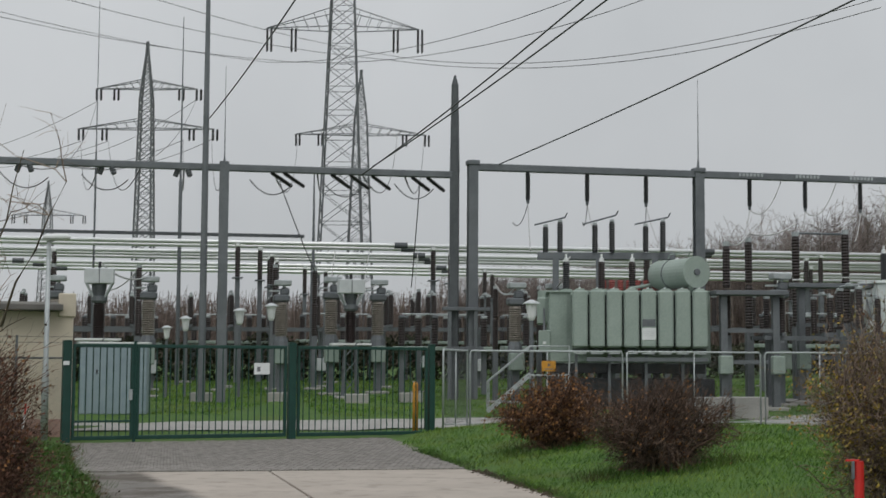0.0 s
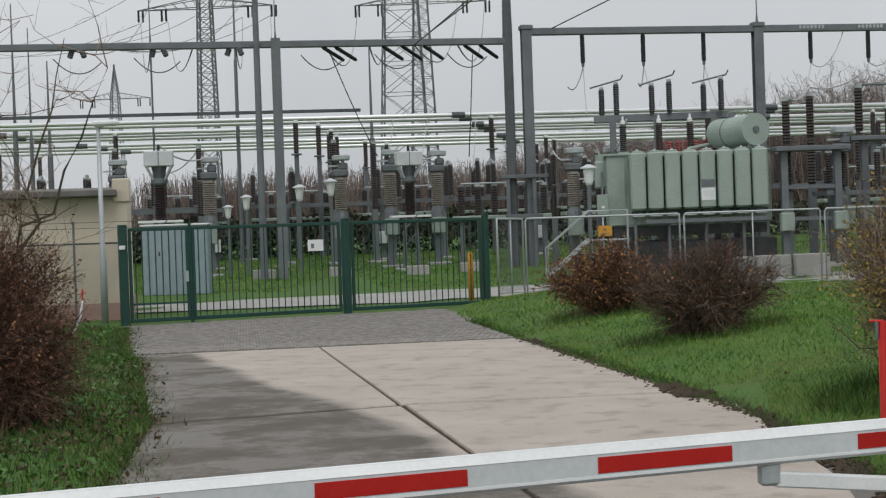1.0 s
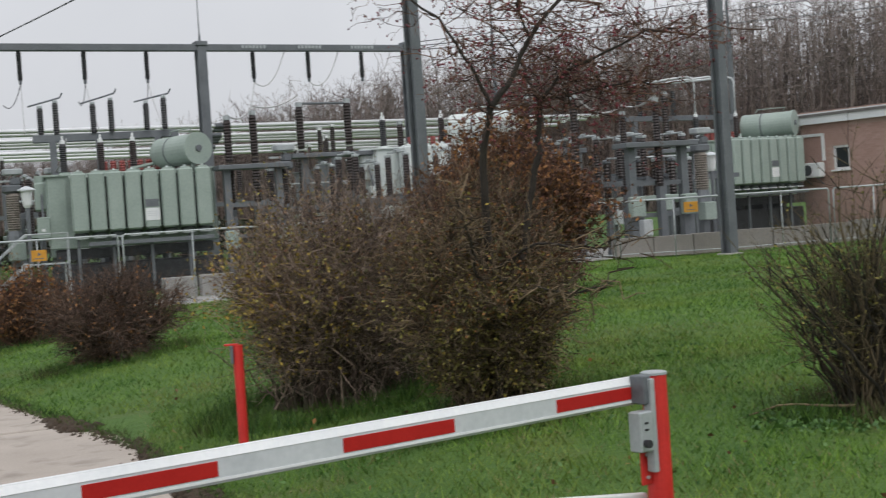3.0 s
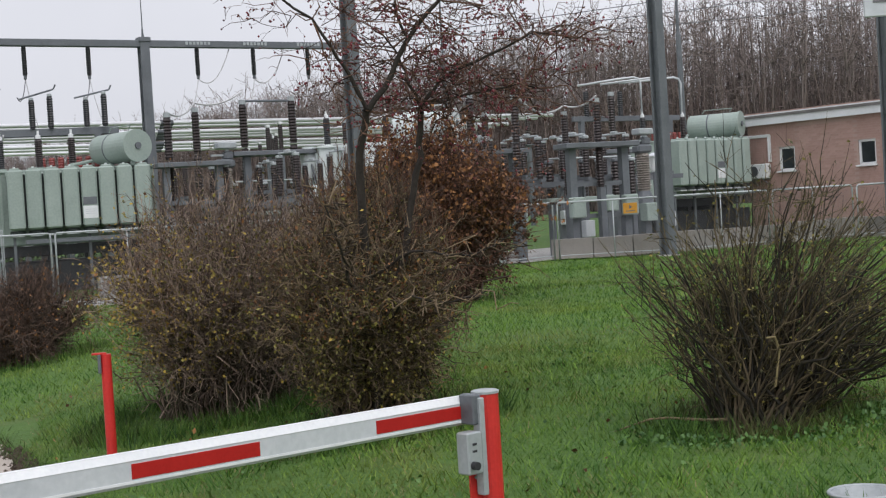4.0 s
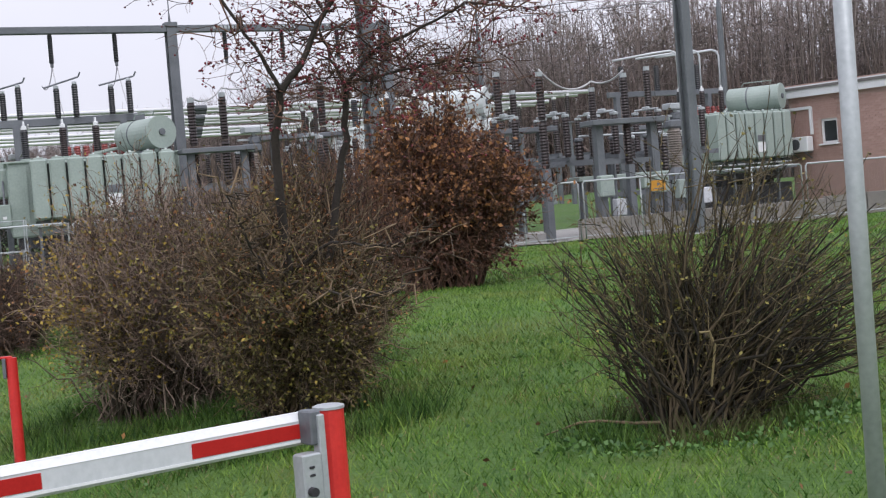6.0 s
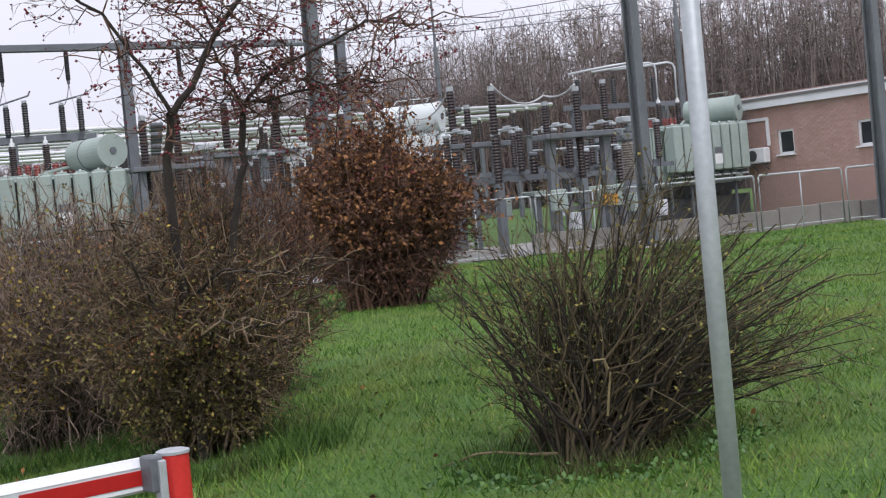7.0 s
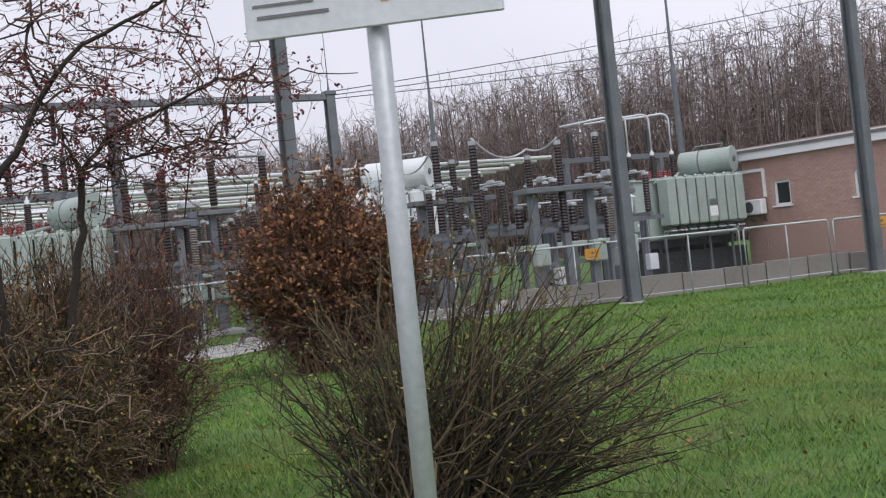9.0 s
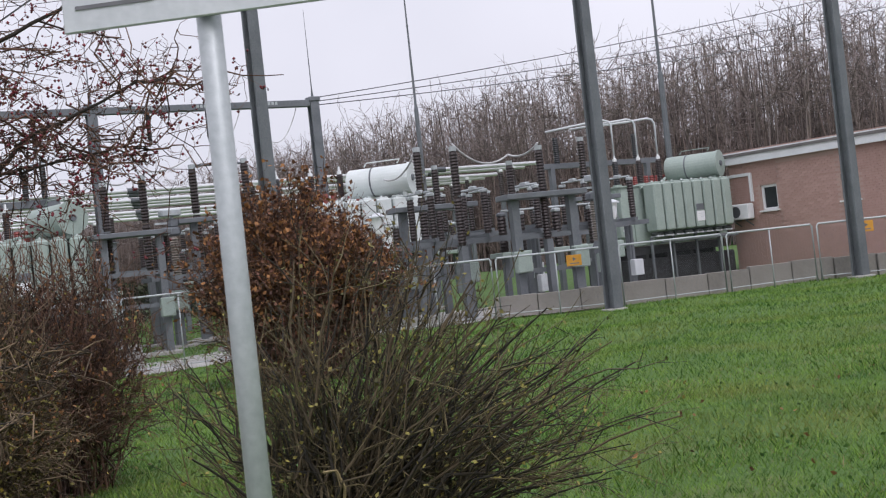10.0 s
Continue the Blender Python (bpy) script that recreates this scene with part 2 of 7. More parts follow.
def slab_material():
    """Pale worn concrete with a wide wet, mossy stain along the left side of the drive."""
    m = material("concrete_slab", (0.35, 0.302, 0.260), (0.485, 0.43, 0.378), 0.85, 0, 1.1, 45, 0.25, 0.006)
    n, l = m.node_tree.nodes, m.node_tree.links
    bsdf = n["Principled BSDF"]
    base = bsdf.inputs["Base Color"].links[0].from_socket
    geo = n.new("ShaderNodeNewGeometry")
    dist = n.new("ShaderNodeVectorMath")
    dist.operation = "DOT_PRODUCT"
    dist.inputs[1].default_value = (0.868, 0.496, 0)
    noise_a = n.new("ShaderNodeTexNoise")
    noise_a.inputs["Scale"].default_value, noise_a.inputs["Detail"].default_value = 0.45, 6
    wob = n.new("ShaderNodeMath")
    wob.operation = "MULTIPLY_ADD"
    wob.inputs[1].default_value = 1.1
    l.new(geo.outputs["Position"], dist.inputs[0])
    l.new(geo.outputs["Position"], noise_a.inputs["Vector"])
    l.new(noise_a.outputs["Fac"], wob.inputs[0])
    l.new(dist.outputs["Value"], wob.inputs[2])
    edge = n.new("ShaderNodeMapRange")
    edge.inputs["From Min"].default_value, edge.inputs["From Max"].default_value = 2.80, 3.02
    edge.inputs["To Min"].default_value, edge.inputs["To Max"].default_value = 0.9, 0.0
    l.new(wob.outputs[0], edge.inputs["Value"])
    mud = n.new("ShaderNodeTexNoise")
    mud.inputs["Scale"].default_value, mud.inputs["Detail"].default_value = 0.9, 10
    mud.inputs["Roughness"].default_value = 0.72
    l.new(geo.outputs["Position"], mud.inputs["Vector"])
    mr = n.new("ShaderNodeValToRGB")
    mr.color_ramp.elements[0].position, mr.color_ramp.elements[0].color = 0.28, (0.046, 0.037, 0.027, 1)
    mr.color_ramp.elements[1].position, mr.color_ramp.elements[1].color = 0.74, (0.115, 0.094, 0.073, 1)
    l.new(mud.outputs["Fac"], mr.inputs["Fac"])
    # small dark spots scattered over the pale part
    spots = n.new("ShaderNodeTexNoise")
    spots.inputs["Scale"].default_value, spots.inputs["Detail"].default_value = 3.2, 9
    l.new(geo.outputs["Position"], spots.inputs["Vector"])
    sp = n.new("ShaderNodeMapRange")
    sp.inputs["From Min"].default_value, sp.inputs["From Max"].default_value = 0.53, 0.72
    sp.inputs["To Min"].default_value, sp.inputs["To Max"].default_value = 0.0, 0.55
    l.new(spots.outputs["Fac"], sp.inputs["Value"])
    m1, m2 = n.new("ShaderNodeMixRGB"), n.new("ShaderNodeMixRGB")
    l.new(sp.outputs["Result"], m1.inputs["Fac"])
    l.new(base, m1.inputs["Color1"])
    m1.inputs["Color2"].default_value = (0.20, 0.17, 0.14, 1)
    l.new(edge.outputs["Result"], m2.inputs["Fac"])
    l.new(m1.outputs["Color"], m2.inputs["Color1"])
    l.new(mr.outputs["Color"], m2.inputs["Color2"])
    l.new(m2.outputs["Color"], bsdf.inputs["Base Color"])
    wet = n.new("ShaderNodeMapRange")
    wet.inputs["To Min"].default_value, wet.inputs["To Max"].default_value = 0.85, 0.34
    wetmask = n.new("ShaderNodeMath")
    wetmask.operation = "MULTIPLY"
    low = n.new("ShaderNodeMapRange")
    low.inputs["From Min"].default_value, low.inputs["From Max"].default_value = 0.42, 0.55
    l.new(mud.outputs["Fac"], low.inputs["Value"])
    l.new(edge.outputs["Result"], wetmask.inputs[0])
    l.new(low.outputs["Result"], wetmask.inputs[1])
    l.new(wetmask.outputs[0], wet.inputs["Value"])
    l.new(wet.outputs["Result"], bsdf.inputs["Roughness"])
    return m


M_LAWN = ground_material()
M_SLAB = slab_material()


# ---- mesh tools ----
class Build:
    """Collects vertices and faces of one mesh."""

    def __init__(self):
        self.v, self.f = [], []

    def add(self, verts, faces):
        k = len(self.v)
        self.v.extend(tuple(p) for p in verts)
        self.f.extend(tuple(i + k for i in q) for q in faces)
        return self

    def box(self, c, s, turn=None, bevel=0.0):
        """A box, its vertical and top edges cut by bevel."""
        x, y, z = s[0] / 2, s[1] / 2, s[2] / 2
        b = min(bevel, x * 0.9, y * 0.9, z * 0.9)
        if b:
            ring = lambda ix, iy, zz: [(-ix + b, -iy, zz), (ix - b, -iy, zz), (ix, -iy + b, zz), (ix, iy - b, zz), (ix - b, iy, zz), (-ix + b, iy, zz), (-ix, iy - b, zz), (-ix, -iy + b, zz)]
            rings = [ring(x - b, y - b, -z), ring(x, y, -z + b), ring(x, y, z - b), ring(x - b, y - b, z)]
            vs = [p for r in rings for p in r]
            fs = [tuple(range(7, -1, -1)), tuple(range(24, 32))]
            for k in range(3):
                fs += [(k * 8 + i, k * 8 + (i + 1) % 8, k * 8 + 8 + (i + 1) % 8, k * 8 + 8 + i) for i in range(8)]
        else:
            vs = [(-x, -y, -z), (x, -y, -z), (x, y, -z), (-x, y, -z), (-x, -y, z), (x, -y, z), (x, y, z), (-x, y, z)]
            fs = [(3, 2, 1, 0), (4, 5, 6, 7), (0, 1, 5, 4), (1, 2, 6, 5), (2, 3, 7, 6), (3, 0, 4, 7)]
        c = Vector(c)
        if turn is not None:
            vs = [turn @ Vector(p) for p in vs]
        return self.add([Vector(p) + c for p in vs], fs)

    def beam(self, a, b, w, h=None, bevel=0.0):
        """A bar of rectangular section from a to b."""
        a, b = Vector(a), Vector(b)
        d = b - a
        turn = d.to_track_quat("Z", "Y").to_matrix()
        return self.box((a + b) / 2, (w, h or w, d.length), turn, bevel)

    def lathe(self, a, b, profile, n=10):
        """A turned body along a to b; profile: (share of the length, radius)."""
        a, b = Vector(a), Vector(b)
        d = b - a
        turn = d.to_track_quat("Z", "Y").to_matrix()
        vs, fs = [], []
        for s, r in profile:
            for i in range(n):
                w = 2 * math.pi * i / n
                vs.append(a + d * s + turn @ Vector((r * math.cos(w), r * math.sin(w), 0)))
        for k in range(len(profile) - 1):
            fs += [(k * n + i, k * n + (i + 1) % n, (k + 1) * n + (i + 1) % n, (k + 1) * n + i) for i in range(n)]
        fs.append(tuple(range(n - 1, -1, -1)))
        fs.append(tuple(range((len(profile) - 1) * n, len(profile) * n)))
        return self.add(vs, fs)

    def rod(self, a, b, r, r2=None, n=8):
        return self.lathe(a, b, ((0, r), (1, r if r2 is None else r2)), n)

    def pipe(self, pts, r, n=6):
        pts = [Vector(p) for p in pts]
        vs, fs = [], []
        for k, p in enumerate(pts):
            d = pts[min(k + 1, len(pts) - 1)] - pts[max(k - 1, 0)]
            turn = d.to_track_quat("Z", "Y").to_matrix()
            for i in range(n):
                w = 2 * math.pi * i / n
                vs.append(p + turn @ Vector((r * math.cos(w), r * math.sin(w), 0)))
        for k in range(len(pts) - 1):
            fs += [(k * n + i, k * n + (i + 1) % n, (k + 1) * n + (i + 1) % n, (k + 1) * n + i) for i in range(n)]
        fs.append(tuple(range(n - 1, -1, -1)))
        fs.append(tuple(range((len(pts) - 1) * n, len(pts) * n)))
        return self.add(vs, fs)

    def insulator(self, a, b, r, sheds=12, n=9):
        """A ribbed insulator from a to b."""
        prof = [(0, r * 0.8)]
        for k in range(sheds):
            s = 0.04 + 0.92 * k / sheds
            prof += [(s, r * 0.8), (s + 0.35 / sheds, r), (s + 0.5 / sheds, r * 0.98)]
        prof += [(0.97, r * 0.8), (1, r * 0.8)]
        return self.lathe(a, b, prof, n)


def part(name, build, mat, parent=None, label="", smooth=False):
    me = bpy.data.meshes.new(name)
    me.from_pydata(build.v, [], build.f)
    me.materials.append(mat)
    if smooth:
        me.polygons.foreach_set("use_smooth", [True] * len(me.polygons))
    me.update()
    ob = new(name, me)
    if parent is not None:
        ob.parent = parent
    if label:
        tagged(ob, label)
    return ob


def thing(name, m, label, category, group="", kind=""):
    ob = new(name)
    ob.empty_display_size = 0.2
    ob.matrix_basis = m
    return tagged(ob, label, category, group, kind)


def array_mesh(name, verts, quads, mat, parent=None, tris=None, smooth=False):
    """A mesh from numpy arrays."""
    me = bpy.data.meshes.new(name)
    verts = np.asarray(verts, np.float32).reshape(-1, 3)
    faces = np.asarray(quads if tris is None else tris, np.int32)
    k = faces.shape[1]
    me.vertices.add(len(verts))
    me.vertices.foreach_set("co", verts.ravel())
    me.loops.add(faces.size)
    me.loops.foreach_set("vertex_index", faces.ravel())
    me.polygons.add(len(faces))
    me.polygons.foreach_set("loop_start", np.arange(0, faces.size, k, dtype=np.int32))
    me.polygons.foreach_set("loop_total", np.full(len(faces), k, np.int32))
    if smooth:
        me.polygons.foreach_set("use_smooth", np.ones(len(faces), bool))
    me.materials.append(mat)
    me.update(calc_edges=True)
    ob = new(name, me)
    if parent is not None:
        ob.parent = parent
    return ob


def unit(a):
    return a / np.maximum(np.linalg.norm(a, axis=-1, keepdims=True), 1e-9)


def tubes(lines, radii, sides=3):
    """Tapered tubes along many polylines at once: lines (N, K, 3), radii (N, K)."""
    count, k, _ = lines.shape
    d = unit(np.gradient(lines, axis=1))
    ref = np.where(np.abs(d[..., 2:3]) > 0.9, np.array([1.0, 0, 0]), np.array([0, 0, 1.0]))
    u = unit(np.cross(d, ref))
    w = np.cross(d, u)
    ang = np.arange(sides) * 2 * np.pi / sides
    rings = lines[:, :, None] + radii[:, :, None, None] * (np.cos(ang)[:, None] * u[:, :, None] + np.sin(ang)[:, None] * w[:, :, None])
    idx = np.arange(count * k * sides).reshape(count, k, sides)
    a, b = idx[:, :-1], idx[:, 1:]
    quads = np.stack([a, np.roll(a, -1, 2), np.roll(b, -1, 2), b], -1).reshape(-1, 4)
    return rings.reshape(-1, 3), quads


def merge(*sets):
    vs, qs, k = [], [], 0
    for v, q in sets:
        vs.append(v)
        qs.append(q + k)
        k += len(v)
    return np.concatenate(vs), np.concatenate(qs)


def leaves(rng, at, size, droop=0.0):
    """Small folded diamond leaves at the given places."""
    n = len(at)
    a = unit(rng.normal(size=(n, 3)) + np.array([0, 0, -droop]))
    b = unit(np.cross(a, rng.normal(size=(n, 3))))
    c = np.cross(a, b)
    s = (size * rng.uniform(0.6, 1.3, n))[:, None]
    v = np.stack([at, at + a * s * 0.5 + b * s * 0.33 + c * s * 0.1, at + a * s, at + a * s * 0.5 - b * s * 0.33 + c * s * 0.1], 1)
    return v.reshape(-1, 3), np.arange(4 * n).reshape(n, 4)


def wander(rng, start, end, k, jitter, sag=0.0):
    """Crooked lines from start to end, K points each."""
    s = np.linspace(0, 1, k)[None, :, None]
    length = np.linalg.norm(end - start, axis=1)[:, None, None]
    p = start[:, None] * (1 - s) + end[:, None] * s
    p = p + rng.normal(size=p.shape) * jitter * length * np.sin(np.pi * np.minimum(s + 0.15, 1.0))
    p[:, :, 2] += (sag * length * np.sin(np.pi * s))[:, :, 0]
    p[:, 0] = start
    return p


# ---- ground ----
def step(a, b, v):
    s = np.clip((np.asarray(v, float) - a) / (b - a), 0, 1)
    return s * s * (3 - 2 * s)


def drive_edge(y):
    """The right-hand edge of the drive."""
    return np.where(y > 10.2, 0.2 - (y - 10.2) * 0.3375, 0.2 + (10.2 - y) * 0.19)


def drive_left(y):
    return np.interp(y, [-20, 6.7, 10.4, 13.0, 16.9, 18.1, 25.0, 26], [-3.2, -4.15, -5.3, -6.4, -8.0, -8.7, -11.4, -11.6])


def forest_line(x):
    """How far off the wood begins."""
    return np.interp(x, [-120, -40, -8, 12, 30, 45, 70, 110], [150, 145, 138, 112, 88, 76, 60, 40])


def height(x, y):
    x, y = np.asarray(x, float), np.asarray(y, float)
    e = x - drive_edge(y)
    lawn = 0.35 * step(0.0, 3.2, e) + 0.012 * np.clip(x - 4, 0, 25) * step(2, 8, y)
    lawn = lawn * (1 - step(28.0, 33.0, y) * step(9.0, 4.0, x)) * (1 - 0.65 * step(32.6, 38.0, y))
    left = 0.06 * step(0.0, 1.6, drive_left(y) - x) * (1 - step(24, 29, y))
    inside = (e < 0.0) & (x > drive_left(y)) & (y < 29)
    yard = 0.030 * np.clip(y - 33, 0, 42)
    hill = 7.0 * step(0, 70, y - forest_line(x)) * step(-30, 20, x)
    rough = 0.018 * (np.sin(x * 1.7 + y * 0.6) + np.sin(y * 1.3 - x * 0.8)) * step(0.2, 1.5, np.maximum(e, drive_left(y) - x))
    return np.where(inside, -0.06, lawn + left - 0.02 * step(0.3, 0.0, np.abs(e)) + yard + hill + rough)


def at(x, y, dz=0.0, turn=0.0):
    return pose(x, y, float(height(x, y)) + dz, 0, 0, turn)


def make_ground():
    xs = np.concatenate([[-900, -500, -300, -200], np.arange(-140, -20, 8), np.arange(-20, 26, 0.3), np.arange(26, 140, 6), [160, 220, 320, 500, 900]])
    ys = np.concatenate([[-500, -200, -80, -30], np.arange(-14, 36, 0.3), np.arange(36, 84, 2.5), np.arange(84, 240, 7), [260, 320, 450, 700, 1200]])
    gx, gy = np.meshgrid(xs, ys)
    gz = height(gx, gy)
    v = np.stack([gx, gy, gz], -1).reshape(-1, 3)
    i = np.arange(len(xs) * len(ys)).reshape(len(ys), len(xs))
    q = np.stack([i[:-1, :-1], i[:-1, 1:], i[1:, 1:], i[1:, :-1]], -1).reshape(-1, 4)
    return tagged(array_mesh("ground", v, q, M_LAWN, smooth=True), "lawn and yard ground of short winter grass", "ground", kind="structure")


ground = make_ground()


# ---- drive, road and yard track ----
def prism(build, poly, z0, z1, bevel=0.015, grow=0.0):
    """An upright slab over a convex outline, its top edge cut."""
    n = len(poly)
    cx, cy = sum(p[0] for p in poly) / n, sum(p[1] for p in poly) / n
    def ring(inset, z):
        out = []
        for x, y in poly:
            d = math.hypot(x - cx, y - cy)
            out.append((x - (x - cx) / d * inset, y - (y - cy) / d * inset, z))
        return out
    vs = ring(-grow, z0) + ring(-grow, z1 - bevel) + ring(bevel - grow, z1)
    fs = [tuple(range(2 * n, 3 * n)), tuple(range(n - 1, -1, -1))]
    for k in (0, n):
        fs += [(k + i, k + (i + 1) % n, k + n + (i + 1) % n, k + n + i) for i in range(n)]
    return build.add(vs, fs)


drive = thing("driveway", pose(0, 0, 0), "worn pale concrete driveway of large slabs with dark joints", "driveway", kind="structure")
SLABS = [
    [(-5.33, 10.42), (-3.25, 11.62), (-5.9, 18.75), (-8.55, 17.95), (-7.95, 16.9), (-6.38, 13.0)],
    [(-3.205, 11.66), (-0.42, 12.38), (-0.95, 13.75), (-1.82, 16.6), (-3.04, 19.7), (-5.865, 18.78)],
    [(-4.2, 6.5), (-3.6, 3.9), (-0.55, 4.5), (-3.17, 11.44), (-5.28, 10.27)],
    [(-0.52, 4.55), (0.62, 4.9), (0.55, 7.4), (0.28, 9.1), (0.22, 9.7), (0.2, 10.2), (0.05, 11.2), (-0.36, 12.25), (-3.12, 11.53)],
]
for outline in SLABS:
    part("slab", prism(Build(), outline, -0.14, 0.0, 0.012, 0.014), M_SLAB, drive)
part("joint_filler", prism(Build(), [(-4.1, 4.2), (0.5, 5.0), (0.1, 10.2), (-0.45, 12.3), (-3.1, 19.6), (-8.4, 17.9), (-5.1, 10.45)], -0.2, -0.022), M_SOIL, drive)

road = Build()
ry = np.arange(-16, 11.01, 0.5)
left = drive_left(ry) - 0.25
right = drive_edge(ry) + 0.0
rows = [[(float(a + (b - a) * s), float(y), -0.03 - 0.004 * math.sin(3 * s)) for s in np.linspace(0, 1, 9)] for a, b, y in zip(left, right, ry)]
road.add([p for r in rows for p in r], [(i * 9 + j, i * 9 + j + 1, i * 9 + 10 + j, i * 9 + 9 + j) for i in range(len(rows) - 1) for j in range(8)])
tagged(part("road", road, M_ASPHALT), "dark worn asphalt beside the concrete slabs", "road", kind="structure")

track = Build()
tx = np.linspace(-30, 12, 43)
lo, hi = [], []
for x in tx:
    mid = 34.3 + 0.30 * (x + 5)
    lo.append((float(x), mid - 2.3, float(height(x, mid - 2.3)) + 0.03))
    hi.append((float(x), mid + 1.9, float(height(x, mid + 1.9)) + 0.03))
track.add(lo + hi, [(i, i + 1, len(tx) + i + 1, len(tx) + i) for i in range(len(tx) - 1)])
tagged(part("service_track", track, M_CONCRETE), "grey concrete service track inside the substation fence", "track", kind="structure")


apron = Build()
ax, ay = np.linspace(10.8, 34, 25), np.linspace(32.4, 43, 12)
apron.add([(float(x), float(y + 0.02 * x), float(height(x, y + 0.02 * x)) + 0.035) for y in ay for x in ax],
          [(j * 25 + i, j * 25 + i + 1, j * 25 + 26 + i, j * 25 + 25 + i) for j in range(11) for i in range(24)])
tagged(part("yard_pavement", apron, M_CONCRETE), "grey concrete pavement between the fence and the brick building", "pavement", kind="structure")


# ---- plants ----
def shrub(name, m, seed, width, tall, mains, twigs, fines, wood, groups, label, squash=0.9, base=0.22, stem_r=0.012, curl=0.09, twig_r=0.42, up=0.25, belly=0.44, canes=0, cane_mat=None, spray=0, group=""):
    """A dense bush: crooked stems to an uneven outline, twigs and fine twigs, and what leaves are left.
    groups: (leaf material, count, size, lowest share of the height, pull towards a side) for each kind of leaf."""
    rng = np.random.default_rng(seed)
    root = thing(name, m, label, "bush", group)
    lobes = unit(rng.normal(size=(9, 3)))
    lobes[:, 2] = np.abs(lobes[:, 2])
    def envelope(n, lo, hi):
        d = unit(rng.normal(size=(n, 3)))
        d[:, 2] = np.abs(d[:, 2]) * 1.15 - 0.22
        r = rng.uniform(lo, hi, n) * (0.80 + 0.30 * np.max(d @ lobes.T, axis=1) ** 3)
        p = d * r[:, None] * np.array([width / 2, width / 2 * squash, tall * (1 - belly)]) + np.array([0, 0, tall * belly])
        p[:, 2] = np.maximum(p[:, 2], 0.06)
        p[:, :2] *= np.minimum(1, 0.62 + 0.38 * p[:, 2:3] / (0.35 * tall))
        return p
    turn, far = rng.uniform(0, 2 * np.pi, mains), rng.uniform(0, 1, mains) ** 0.5 * width * base * 0.5
    foot = np.stack([np.cos(turn) * far, np.sin(turn) * far * squash, np.full(mains, -0.02)], 1)
    main = wander(rng, foot, envelope(mains, 0.6, 1.0), 7, 0.045, 0.06)
    mr = np.linspace(1, 0.28, 7)[None] * rng.uniform(0.5, 1.6, mains)[:, None] * stem_r
    def sprout(lines, n, reach, k, rise, smin):
        which = rng.integers(0, len(lines), n)
        s = rng.uniform(smin, 1.0, n) * (lines.shape[1] - 1)
        lo = np.minimum(s.astype(int), lines.shape[1] - 2)
        f = (s - lo)[:, None]
        p = lines[which, lo] * (1 - f) + lines[which, lo + 1] * f
        out = p - np.array([0, 0, tall * 0.35])
        d = unit(unit(out) * 0.7 + rng.normal(size=(n, 3)) * 0.75 + np.array([0, 0, rise]))
        end = p + d * (reach * rng.uniform(0.3, 1.25, n))[:, None]
        end[:, 2] = np.maximum(end[:, 2], 0.03)
        return wander(rng, p, end, k, curl)
    t1 = sprout(main, twigs, width * 0.21, 6, up, 0.25)
    t2 = sprout(t1, fines, width * 0.10, 4, up * 0.8, 0.25)
    r1 = np.linspace(1, 0.4, 6)[None] * rng.uniform(0.5, 1.5, twigs)[:, None] * stem_r * twig_r
    r2 = np.linspace(1, 0.5, 4)[None] * rng.uniform(0.6, 1.3, fines)[:, None] * stem_r * twig_r * 0.5
    array_mesh("stem_mass", *tubes(main, mr, 5), M_BARK if wood == M_TWIG_GREY else wood, root)
    array_mesh("twig_mass", *merge(tubes(t1, r1, 3), tubes(t2, r2, 3)), wood, root)
    if canes:
        w = rng.uniform(0, 2 * np.pi, canes)
        c0 = np.stack([np.cos(w) * width * 0.26, np.sin(w) * width * 0.26 * squash, np.zeros(canes)], 1) * rng.uniform(0.3, 1.1, (canes, 1))
        c1 = c0 * rng.uniform(1.3, 2.0, (canes, 1)) + np.stack([rng.normal(0, 0.2, canes), rng.normal(0, 0.2, canes), rng.uniform(0.25, 0.62, canes) * tall], 1)
        cane = wander(rng, c0, c1, 8, 0.07, 0.10)
        array_mesh("cane_mass", *tubes(cane, np.linspace(0.010, 0.004, 8)[None] * rng.uniform(0.5, 1.2, canes)[:, None], 5), cane_mat, root)
    if spray:
        tip = envelope(spray, 0.85, 1.0)
        tip = tip[tip[:, 2] > tall * 0.5]
        far = tip + unit(rng.normal(size=tip.shape) * 0.5 + np.array([0, 0, 0.9])) * rng.uniform(0.1, 0.42, (len(tip), 1))
        tagged(array_mesh("spray", *tubes(wander(rng, tip, far, 5, 0.06), np.linspace(0.0042, 0.0018, 5)[None].repeat(len(tip), 0), 3), wood, root), kind="stuff")
    pool = np.concatenate([t2[:, 1:].reshape(-1, 3), t1[:, 2:].reshape(-1, 3)])
    knots = pool[rng.integers(0, len(pool), 60)]
    near = np.min(np.linalg.norm(pool[:, None] - knots[None, :, :], axis=2), axis=1)
    for leaf, count, size, low, pull in groups:
        ok = pool[:, 2] > low * tall
        weight = np.exp(pool @ np.array(pull, float)) * (0.25 + np.exp(-near / (width * 0.07)))
        weight = np.where(ok, weight, 0)
        pick = pool[rng.choice(len(pool), count, p=weight / weight.sum())] + rng.normal(size=(count, 3)) * 0.015
        array_mesh("foliage", *leaves(rng, pick, size, 0.5), leaf, root)
    return root


